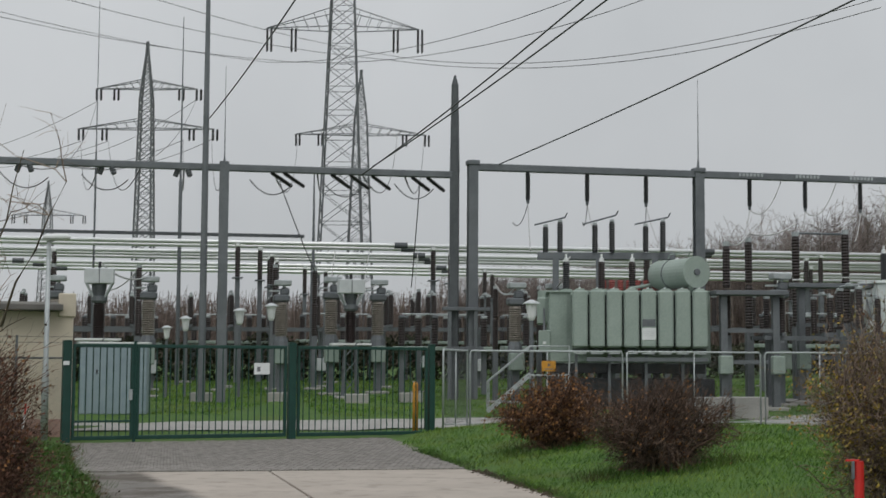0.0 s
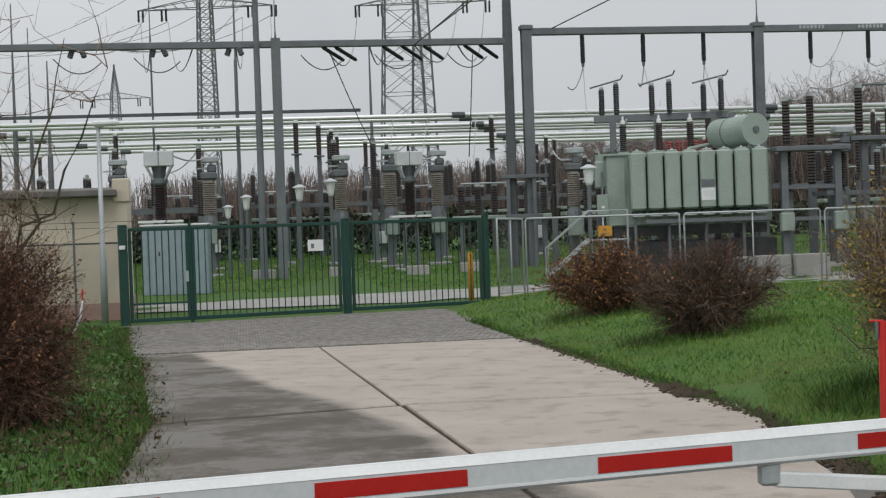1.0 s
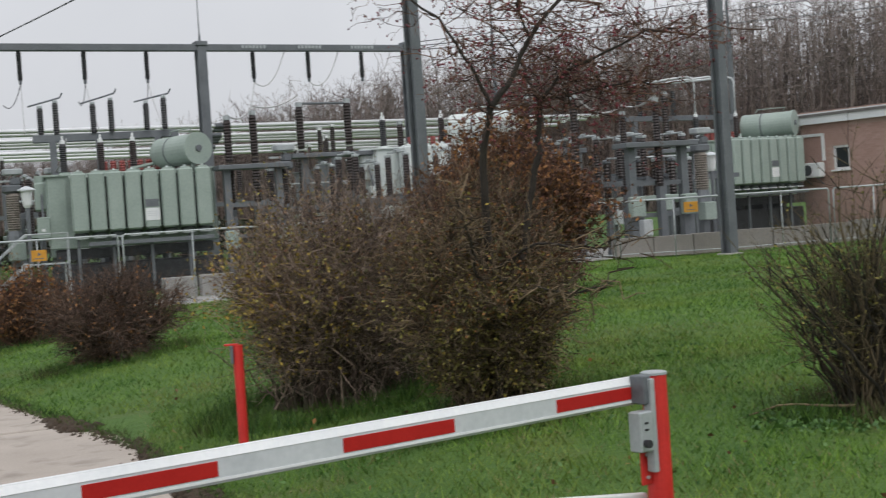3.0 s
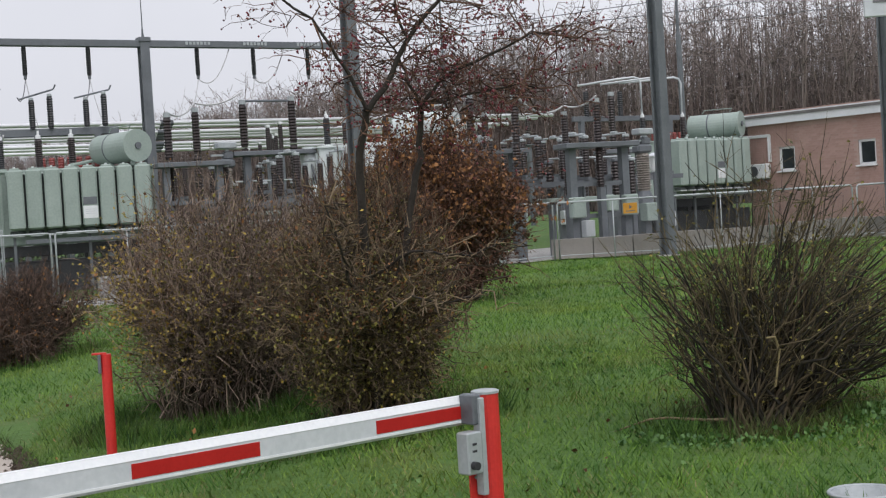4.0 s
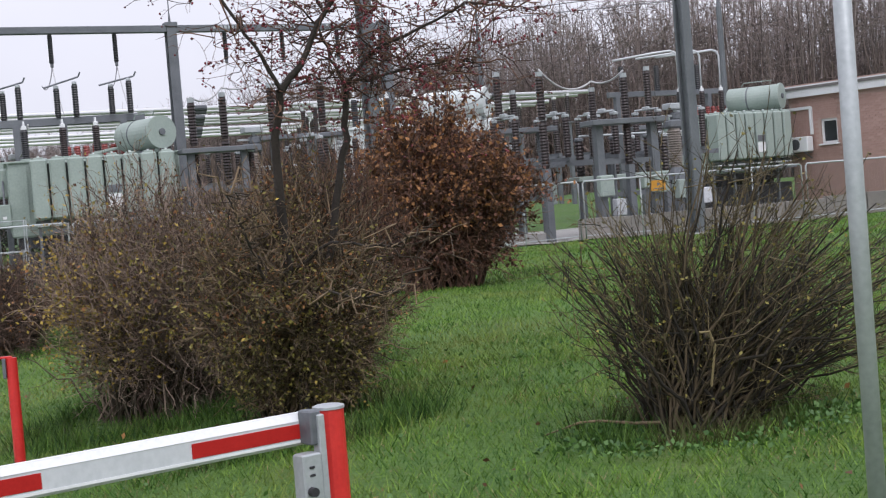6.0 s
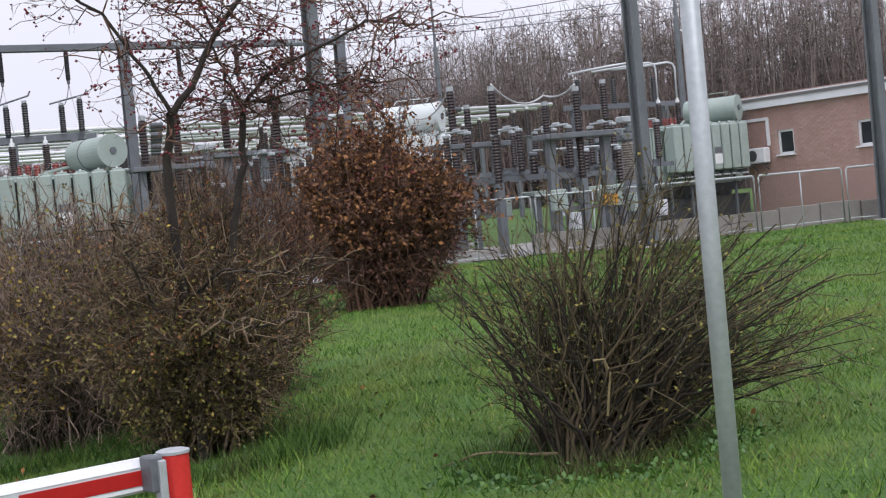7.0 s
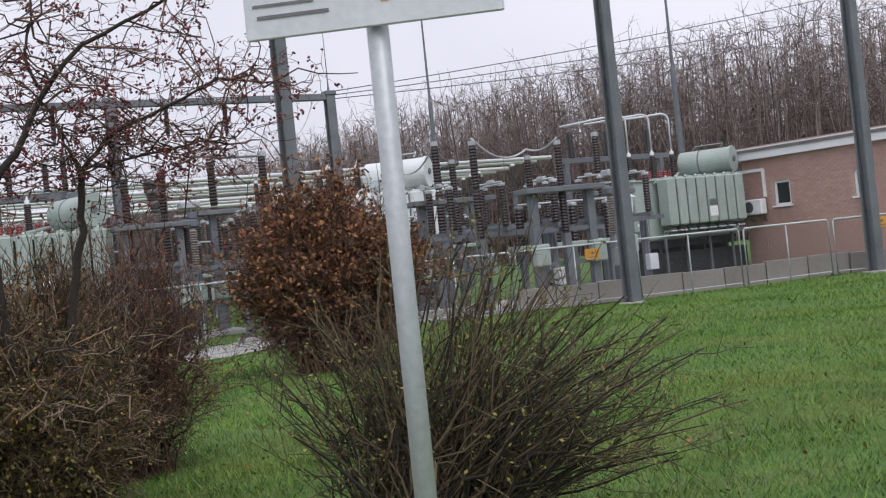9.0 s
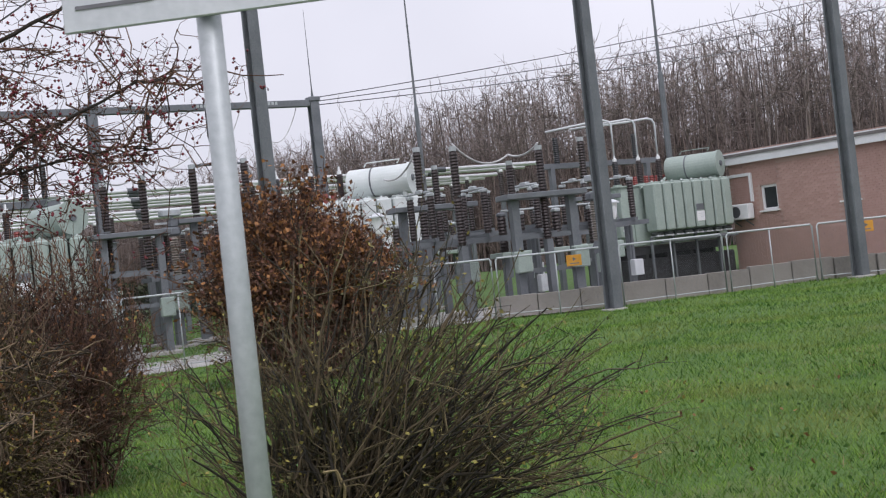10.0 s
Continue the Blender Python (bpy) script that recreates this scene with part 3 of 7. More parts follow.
shrub("brown_bush", at(-1.72, 21.8, -0.03), 11, 1.95, 1.22, 90, 1500, 5200, M_TWIG_RED, [(M_LEAF_BROWN, 5600, 0.055, 0.15, (0, 0, 0.6))],
      "rounded bush with dry rust-brown leaves on the lawn by the fence", group="clipped bushes")
shrub("brown_bush", at(-0.15, 17.0, -0.03), 12, 1.95, 1.18, 110, 2200, 9000, M_TWIG_PLUM, [(M_LEAF_BROWN, 1500, 0.04, 0.0, (0, 0, 0))],
      "rounded twiggy purple-brown bush, nearly leafless, on the lawn", twig_r=0.5, group="clipped bushes")
shrub("broad_bush", at(2.02, 10.7, -0.03), 13, 2.42, 1.85, 230, 3300, 9500, M_TWIG_GREY,
      [(M_LEAF_OLIVE, 4800, 0.031, 0.22, (-0.5, -0.4, 0.6)), (M_LEAF_YELLOW, 3600, 0.032, 0.12, (-2.4, -0.6, 0.2)), (M_LEAF_BROWN, 900, 0.034, 0.35, (0, 0, 0.8))],
      "broad grey-brown bush with a few yellow leaves behind the red post", squash=0.8, base=0.55, stem_r=0.0085, twig_r=0.5, up=0.7, belly=0.5, canes=90, cane_mat=M_TWIG_GREY, spray=700)
shrub("dense_bush", at(2.86, 8.72, -0.03) @ Matrix.Rotation(radians(-9), 4, "Z"), 14, 1.5, 1.85, 130, 3000, 10500, M_TWIG_BROWN,
      [(M_LEAF_OLIVE, 13000, 0.028, 0.03, (0, -0.4, -0.4)), (M_LEAF_BROWN, 4200, 0.028, 0.35, (0.4, -0.3, 1.2)), (M_LEAF_YELLOW, 600, 0.027, 0.03, (-0.6, -0.8, -0.4))],
      "dense dark bush of olive and rusty leaves round a hawthorn trunk", squash=1.4, base=0.4, stem_r=0.012, twig_r=0.46, curl=0.11, spray=420)
shrub("twiggy_bush", at(3.28, 11.2, -0.03), 18, 1.8, 1.95, 120, 2000, 6500, M_TWIG_RED,
      [(M_LEAF_BROWN, 1300, 0.036, 0.3, (0, 0, 0.6)), (M_LEAF_OLIVE, 700, 0.034, 0.0, (0, 0, 0))],
      "twiggy red-brown bush behind the hawthorn, nearly leafless", squash=0.9, base=0.4, stem_r=0.010, twig_r=0.46, curl=0.11, up=0.5, spray=750)
shrub("beech_bush", at(6.0, 20.5, -0.05), 15, 3.1, 2.86, 130, 2600, 9000, M_TWIG_RED,
      [(M_LEAF_BROWN, 14000, 0.074, 0.34, (-0.1, 0, 0.7)), (M_LEAF_RED, 12000, 0.066, 0.10, (0.2, 0, 0))],
      "tall bush full of dry red-brown leaves in front of the fence", squash=0.8, base=0.4, stem_r=0.02, belly=0.52, spray=260)
shrub("beech_hedge_bush", at(-7.15, 9.75, -0.05), 16, 2.6, 2.3, 220, 5200, 15000, M_TWIG_RED, [(M_LEAF_RED, 26000, 0.038, 0.02, (0, 0, 0)), (M_LEAF_BROWN, 3000, 0.036, 0.3, (0.3, -0.2, 0.5))],
      "tall upright red-brown hedge bush beside the drive", squash=1.2, base=0.85, stem_r=0.012, up=0.6, belly=0.33, spray=700)


def broom(m, seed):
    """A fan of long thin green-brown stems from one crown, leaning over to one side."""
    rng = np.random.default_rng(seed)
    root = thing("broom_shrub", m, "fan-shaped shrub of long bare green-brown stems on the lawn", "shrub")
    n = 310
    w = rng.uniform(0, 2 * np.pi, n)
    foot = np.stack([np.cos(w), np.sin(w), np.zeros(n)], 1) * (rng.uniform(0, 1, n) ** 0.5 * 0.22)[:, None] * np.array([1.3, 0.8, 1])
    lean = rng.uniform(0.0, 1.0, n)
    reach = rng.uniform(0.0, 1.0, n) ** 0.8 * 0.68 + 0.68
    az = np.where(rng.random(n) < 0.68, rng.normal(0.05, 0.65, n), rng.normal(np.pi - 0.75, 0.5, n))
    tilt = np.where(np.cos(az) > 0, 0.10 + 1.14 * lean ** 0.85, 0.06 + 0.72 * lean)
    d = np.stack([np.cos(az) * np.sin(tilt), np.sin(az) * np.sin(tilt) * 0.8, np.cos(tilt)], 1)
    end = foot + d * (reach * np.where(np.cos(az) > 0, 1.24, 1.0))[:, None]
    end[:, 2] = np.maximum(end[:, 2], 0.25)
    main = wander(rng, foot, end, 9, 0.026, 0.08)
    mr = np.linspace(1, 0.3, 9)[None] * rng.uniform(0.45, 1.7, n)[:, None] * 0.0082
    def sprout(lines, k_count, reach2, k):
        which = rng.integers(0, len(lines), k_count)
        s = rng.uniform(0.12, 0.98, k_count) * (lines.shape[1] - 1)
        lo = np.minimum(s.astype(int), lines.shape[1] - 2)
        f = (s - lo)[:, None]
        p = lines[which, lo] * (1 - f) + lines[which, lo + 1] * f
        along = unit(lines[which, lo + 1] - lines[which, lo])
        dd = unit(along + rng.normal(size=(k_count, 3)) * 0.6)
        return wander(rng, p, p + dd * (reach2 * rng.uniform(0.4, 1.3, k_count))[:, None], k, 0.03)
    t1 = sprout(main, 1700, 0.33, 4)
    t2 = sprout(t1, 3600, 0.14, 3)
    array_mesh("stem_mass", *tubes(main, mr, 5), M_BARK_DARK, root)
    array_mesh("twig_mass", *merge(tubes(t1, np.linspace(1, 0.4, 4)[None] * rng.uniform(0.7, 1.3, 1700)[:, None] * 0.0036, 3),
                               tubes(t2, np.linspace(1, 0.5, 3)[None] * rng.uniform(0.7, 1.3, 3600)[:, None] * 0.0019, 3)), M_TWIG_GREEN, root)
    pool = np.concatenate([t1[:, 1:].reshape(-1, 3), main[:, 4:].reshape(-1, 3)])
    array_mesh("foliage", *leaves(rng, pool[rng.integers(0, len(pool), 3600)], 0.024, 0.4), M_LEAF_OLIVE, root)
    # one low twig that reaches out over the grass, and a snapped upright stick
    low = wander(rng, np.array([[-0.25, -0.1, 0.10]]), np.array([[-0.92, 0.45, -0.04]]), 6, 0.03, 0.08)
    array_mesh("low_twig", *tubes(low, np.linspace(0.011, 0.004, 6)[None], 5), M_TWIG_BROWN, root)
    stick = Build().pipe([(-0.02, -0.3, 0.3), (0.0, -0.34, 0.52), (-0.03, -0.35, 0.6), (-0.09, -0.36, 0.6)], 0.007, 5)
    part("snapped_stick", stick, M_STRAW, root, "pale snapped stick")
    return root


broom(at(4.90, 6.50, -0.03), 21)


def hawthorn(m, seed):
    """A small spreading thorn tree: mossy trunk, crooked limbs, fine twigs and dark red berries."""
    rng = np.random.default_rng(seed)
    root = thing("hawthorn_tree", m, "small bare hawthorn tree with dark red berries above the bush", "tree")
    stems = [
        [(0.0, 0.0, 0.0), (0.02, 0.0, 0.7), (-0.05, -0.1, 1.4), (-0.06, -0.2, 1.95), (0.0, -0.3, 2.25)],
        [(0.0, -0.3, 2.25), (0.16, -0.3, 2.45), (0.30, -0.3, 2.72), (0.52, -0.32, 2.98), (0.85, -0.3, 3.12), (1.2, -0.25, 3.3)],
        [(0.0, -0.3, 2.25), (-0.10, -0.35, 2.45), (-0.2, -0.4, 2.62), (-0.34, -0.4, 2.85), (-0.62, -0.4, 3.05), (-0.95, -0.42, 3.2)],
        [(0.3, -0.3, 2.72), (0.22, -0.3, 2.98), (0.30, -0.28, 3.25), (0.22, -0.3, 3.6)],
        [(0.05, 0.0, 0.6), (0.30, 0.15, 1.3), (0.42, 0.1, 1.9), (0.46, 0.1, 2.3)],
        [(0.46, 0.1, 2.3), (0.38, 0.12, 2.45), (0.34, 0.1, 2.62), (0.22, 0.1, 2.8)],
        [(0.46, 0.1, 2.3), (0.62, 0.1, 2.5), (0.92, 0.1, 2.62), (1.3, 0.1, 2.78), (1.55, 0.1, 2.80)],
        [(0.46, 0.1, 2.3), (0.8, 0.12, 2.36), (1.15, 0.15, 2.42), (1.35, 0.15, 2.4)],
        [(0.02, 0.0, 0.85), (-0.22, -0.45, 1.12), (-0.30, -0.72, 1.3), (-0.42, -0.85, 1.62)],
        [(-0.02, -0.05, 1.1), (0.22, -0.5, 1.28), (0.55, -0.7, 1.22), (0.85, -0.72, 1.34)],
        [(0.05, 0.0, 0.7), (0.12, -0.6, 0.98), (0.38, -0.85, 0.92), (0.62, -0.9, 1.02)],
    ]
    radii = [(0.040, 0.030), (0.027, 0.009), (0.018, 0.007), (0.013, 0.005), (0.034, 0.024), (0.016, 0.007), (0.018, 0.006), (0.011, 0.005), (0.017, 0.006), (0.014, 0.005), (0.012, 0.005)]
    pieces, anchor, low_anchor = [], [], []
    for pts, (r0, r1) in zip(stems, radii):
        p = np.array(pts)
        s = np.linspace(0, 1, len(p))
        f = np.linspace(0, 1, 14)
        fine = np.stack([np.interp(f, s, p[:, i]) for i in range(3)], 1) + rng.normal(size=(14, 3)) * 0.008
        pieces.append(tubes(fine[None], np.linspace(r0, r1, 14)[None] * 0.85, 8))
        if p[-1, 2] > 1.8:
            anchor.append(fine[3 if p[0, 2] > 1 else 12:])
        else:
            low_anchor.append(fine[4:])
    part_v, part_q = merge(*pieces)
    array_mesh("trunk", part_v, part_q, M_THORN, root, smooth=True)
    pool = np.concatenate(anchor)
    def sprout(pool, n, reach, k, flat):
        p = pool[rng.integers(0, len(pool), n)]
        d = rng.normal(size=(n, 3)) * np.array([1, 0.8, flat])
        end = p + unit(d) * (reach * rng.uniform(0.4, 1.2, n))[:, None]
        end[:, 2] = np.maximum(end[:, 2], 1.7)
        return wander(rng, p, end, k, 0.09)
    t1 = sprout(pool, 190, 0.62, 7, 0.55)
    t2 = sprout(t1[:, 2:].reshape(-1, 3), 900, 0.24, 4, 0.8)
    t3 = sprout(t2[:, 1:].reshape(-1, 3), 1700, 0.09, 3, 0.8)
    array_mesh("twig_mass", *merge(tubes(t1, np.linspace(0.006, 0.0022, 7)[None] * rng.uniform(0.7, 1.3, 190)[:, None], 4),
                               tubes(t2, np.linspace(0.0026, 0.0014, 4)[None] * rng.uniform(0.7, 1.3, 900)[:, None], 3),
                               tubes(t3, np.linspace(0.0016, 0.0011, 3)[None] * rng.uniform(0.7, 1.3, 1700)[:, None], 3)), M_TWIG_RED, root)
    q = np.concatenate(low_anchor)[rng.integers(0, 30, 80)]
    gnarl = wander(rng, q, q + unit(rng.normal(size=(80, 3)) * np.array([1.0, 0.8, 0.7]) + np.array([0.25, -0.35, 0.1])) * rng.uniform(0.12, 0.42, (80, 1)), 8, 0.16)
    array_mesh("gnarl_mass", *tubes(gnarl, np.linspace(0.0055, 0.0022, 8)[None] * rng.uniform(0.7, 1.3, 80)[:, None], 4), M_TWIG_BROWN, root)
    tips = np.concatenate([t3[:, -1], t2[:, -1]])
    c = tips[rng.integers(0, len(tips), 4200)] + rng.normal(size=(4200, 3)) * 0.008
    keep = rng.random(4200) < 0.25 + 0.75 * step(0.35, 0.6, 0.5 + 0.5 * np.sin(c[:, 0] * 7.0) * np.sin(c[:, 2] * 9.0))
    c = c[keep]
    oct_v = np.array([(1, 0, 0), (0, 1, 0), (-1, 0, 0), (0, -1, 0), (0, 0, 1), (0, 0, -1)], float)
    oct_f = np.array([(0, 1, 4), (1, 2, 4), (2, 3, 4), (3, 0, 4), (1, 0, 5), (2, 1, 5), (3, 2, 5), (0, 3, 5)])
    size = rng.uniform(0.006, 0.0115, len(c))
    v = c[:, None] + oct_v[None] * size[:, None, None]
    f = oct_f[None] + (np.arange(len(c)) * 6)[:, None, None]
    array_mesh("berry_mass", v, None, M_BERRY, root, tris=f.reshape(-1, 3))
    dry = tips[rng.integers(0, len(tips), 900)]
    array_mesh("foliage", *leaves(rng, dry, 0.026, 0.6), M_LEAF_RED, root)
    return root


hawthorn(at(2.85, 8.3, -0.05), 31)


def bare_tree(m, seed, tall, spread, label, n1=60, n2=420, r=0.05):
    rng = np.random.default_rng(seed)
    root = thing("bare_tree", m, label, "tree")
    k = 5
    foot = rng.normal(size=(k, 3)) * np.array([0.15, 0.15, 0])
    end = np.stack([rng.normal(0, spread * 0.35, k), rng.normal(0, spread * 0.35, k), tall * rng.uniform(0.75, 1.0, k)], 1)
    main = wander(rng, foot, end, 9, 0.03)
    array_mesh("trunk", *tubes(main, np.linspace(r, r * 0.15, 9)[None] * rng.uniform(0.6, 1.1, k)[:, None], 6), M_BARK, root)
    p = main[:, 2:].reshape(-1, 3)
    p = p[rng.integers(0, len(p), n1)]
    t1 = wander(rng, p, p + unit(rng.normal(size=(n1, 3)) * np.array([1, 1, 0.4]) + np.array([0, 0, 0.75])) * (spread * rng.uniform(0.25, 0.6, n1))[:, None], 5, 0.05)
    q = t1[:, 1:].reshape(-1, 3)
    q = q[rng.integers(0, len(q), n2)]
    t2 = wander(rng, q, q + unit(rng.normal(size=(n2, 3)) + np.array([0, 0, 0.7])) * (spread * rng.uniform(0.08, 0.25, n2))[:, None], 3, 0.05)
    array_mesh("crown", *merge(tubes(t1, np.linspace(r * 0.28, r * 0.12, 5)[None].repeat(n1, 0), 4), tubes(t2, np.linspace(r * 0.12, r * 0.06, 3)[None].repeat(n2, 0), 3)), M_TWIG_GREY, root)
    return root


bare_tree(at(-12.5, 21.6, -0.05), 41, 5.7, 3.2, "thin bare many-stemmed tree behind the hedge bush", r=0.045)
bare_tree(at(-14.6, 22.6, -0.05), 42, 5.0, 3.0, "thin bare many-stemmed tree by the cream wall", r=0.04)


# ---- grass, weeds and fallen leaves ----
def blades(name, seed, spots, mat, low, high, width, label, category="grass", lean=0.45):
    """Single grass blades, each a bent sliver; spots: (n, 2)."""
    rng = np.random.default_rng(seed)
    n = len(spots)
    z = height(spots[:, 0], spots[:, 1])
    base = np.stack([spots[:, 0], spots[:, 1], z - 0.01], 1)
    a = rng.uniform(0, 2 * np.pi, n)
    side = np.stack([np.cos(a), np.sin(a), np.zeros(n)], 1) * (width * rng.uniform(0.6, 1.3, n))[:, None]
    b = rng.uniform(0, 2 * np.pi, n)
    tall = rng.uniform(low, high, n)
    tip = base + np.stack([np.cos(b) * tall * lean, np.sin(b) * tall * lean, tall], 1)
    v = np.stack([base - side, base + side, tip], 1)
    return tagged(array_mesh(name, v, None, mat, tris=np.arange(3 * n).reshape(n, 3)), label, category, kind="stuff")


def lawn_spots(seed, x0, x1, y0, y1, density, clump=0.0):
    rng = np.random.default_rng(seed)
    n = int((x1 - x0) * (y1 - y0) * density)
    p = np.stack([rng.uniform(x0, x1, n), rng.uniform(y0, y1, n)], 1)
    e = p[:, 0] - drive_edge(p[:, 1])
    ok = (e > 0.02 + 0.12 * rng.random(n)) | (p[:, 0] < drive_left(p[:, 1]) - 0.1 * rng.random(n))
    if clump:
        f = np.sin(p[:, 0] * 2.3 + 1.1 * np.sin(p[:, 1] * 1.9)) * np.sin(p[:, 1] * 2.9 + 1.3 * np.sin(p[:, 0] * 1.4))
        ok &= rng.random(n) < (1 - clump) + clump * step(-0.2, 0.6, f)
    return p[ok]


blades("lawn_grass", 51, lawn_spots(51, 0.3, 12.5, 3.8, 12.5, 1900), M_BLADE, 0.02, 0.062, 0.0036, "short bright green winter grass of the near lawn", lean=0.85)
blades("lawn_grass", 52, lawn_spots(52, -2.5, 17, 12.5, 20, 620), M_BLADE, 0.03, 0.075, 0.006, "short green winter grass of the middle lawn", lean=0.8)
blades("lawn_grass", 53, lawn_spots(53, -5, 25, 20, 33, 260), M_BLADE, 0.035, 0.085, 0.009, "short green winter grass by the fence", lean=0.8)
blades("verge_grass", 54, lawn_spots(54, -12.5, -4.0, 5.5, 24, 620), M_VERGE, 0.03, 0.13, 0.006, "rank green grass and weeds of the verge")
blades("tussock_grass", 55, lawn_spots(55, 0.4, 11, 3.8, 12.5, 330, 0.95), M_BLADE, 0.06, 0.13, 0.0045, "longer grass tussocks on the lawn", lean=0.7)
blades("dry_grass", 56, lawn_spots(56, 0.2, 13, 3.8, 14, 330, 0.85), M_STRAW, 0.02, 0.06, 0.0036, "dry straw-coloured grass among the green", lean=1.2)


def skirt(seed, cx, cy, rx, ry, n):
    """Longer grass that the mower leaves at the foot of a bush."""
    rng = np.random.default_rng(seed)
    w, r = rng.uniform(0, 2 * np.pi, n), rng.normal(1.0, 0.16, n)
    return np.stack([cx + rx * r * np.cos(w), cy + ry * r * np.sin(w)], 1)


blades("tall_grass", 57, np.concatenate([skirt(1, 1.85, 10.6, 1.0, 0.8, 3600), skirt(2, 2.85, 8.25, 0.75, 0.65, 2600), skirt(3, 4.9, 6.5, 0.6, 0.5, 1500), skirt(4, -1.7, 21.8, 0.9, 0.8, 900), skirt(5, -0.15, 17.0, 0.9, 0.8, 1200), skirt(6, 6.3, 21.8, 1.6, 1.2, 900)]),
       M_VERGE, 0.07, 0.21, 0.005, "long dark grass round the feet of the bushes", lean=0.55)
rng = np.random.default_rng(58)
ex = rng.uniform(3.5, 24, 5200)
edge_spots = np.stack([drive_edge(ex) + np.abs(rng.normal(0.06, 0.12, 5200)), ex], 1)
blades("edge_grass", 58, edge_spots, M_VERGE, 0.04, 0.12, 0.006, "grass fringe along the edge of the drive", lean=0.8)
ex = rng.uniform(5.5, 24, 4200)
blades("edge_grass", 59, np.stack([drive_left(ex) + 0.10 * np.sin(ex * 2.7) * np.sin(ex * 1.1) + rng.normal(0.0, 0.11, 4200), ex], 1), M_VERGE, 0.05, 0.17, 0.006, "rank grass fringe along the drive", lean=0.8)
yard = lawn_spots(60, -26, 10, 37, 62, 75)
blades("yard_grass", 60, yard, M_BLADE, 0.04, 0.10, 0.018, "green grass between the foundations in the yard")

def weeds(name, seed, spots, size, label):
    """Low broad-leaved weeds."""
    rng = np.random.default_rng(seed)
    z = height(spots[:, 0], spots[:, 1]) + rng.uniform(0.01, 0.09, len(spots))
    return tagged(array_mesh(name, *leaves(rng, np.stack([spots[:, 0], spots[:, 1], z], 1), size), M_WEED), label, "weeds", kind="stuff")


weeds("verge_weeds", 63, lawn_spots(63, -12.5, -4.0, 5.5, 24, 70, 0.7), 0.075, "broad-leaved weeds and ivy on the verge by the hedge")
litter = lawn_spots(66, -9.5, -4.0, 6.0, 19, 75, 0.6)
litter = np.concatenate([litter, skirt(67, -7.0, 9.4, 1.5, 1.7, 1500), np.stack([drive_left(ex) - rng.normal(0.10, 0.15, len(ex)), ex], 1)[:700]])
tagged(array_mesh("leaf_litter", *leaves(np.random.default_rng(66), np.stack([litter[:, 0], litter[:, 1], np.maximum(height(litter[:, 0], litter[:, 1]), 0.0) + np.random.default_rng(67).uniform(0.004, 0.05, len(litter))], 1), 0.055), M_LITTER),
       "brown leaf litter under the hedge and along the drive", "leaves", kind="stuff")
weeds("lawn_weeds", 64, lawn_spots(64, 0.5, 11, 4, 12, 45, 0.9), 0.036, "patches of low broad-leaved weeds in the lawn")
weeds("foot_weeds", 65, skirt(65, 4.85, 6.25, 0.75, 0.6, 900), 0.034, "nettles and weeds at the foot of the shrub")

fallen = lawn_spots(61, 0.3, 12, 4, 13, 1.3)
fz = height(fallen[:, 0], fallen[:, 1]) + 0.05
tagged(array_mesh("fallen_leaves", *leaves(np.random.default_rng(61), np.stack([fallen[:, 0], fallen[:, 1], fz], 1), 0.042), M_LEAF_BROWN),
       "brown fallen leaves scattered on the lawn", "leaves", kind="stuff")


def clods(seed, n):
    """Crumbled dark soil along the lawn's edge."""
    rng = np.random.default_rng(seed)
    y = rng.uniform(4, 19.5, n)
    x = drive_edge(y) + rng.normal(0.02, 0.07, n)
    s = rng.uniform(0.012, 0.05, n) * np.where(np.abs(y - 12.3) < 0.5, 1.7, 1.0)
    z = np.maximum(height(x, y), -0.03) + s * 0.2
    o = np.array([(1, 0, 0), (0, 1, 0), (-1, 0, 0), (0, -1, 0), (0, 0, 0.7), (0, 0, -0.7)], float)
    f = np.array([(0, 1, 4), (1, 2, 4), (2, 3, 4), (3, 0, 4), (1, 0, 5), (2, 1, 5), (3, 2, 5), (0, 3, 5)])
    v = np.stack([x, y, z], 1)[:, None] + o[None] * s[:, None, None] * rng.uniform(0.6, 1.4, (n, 6, 1))
    q = f[None] + (np.arange(n) * 6)[:, None, None]
    return tagged(array_mesh("soil_edge", v, None, M_SOIL, tris=q.reshape(-1, 3)), "crumbled dark soil along the lawn's edge", "soil", kind="stuff")


clods(62, 2200)


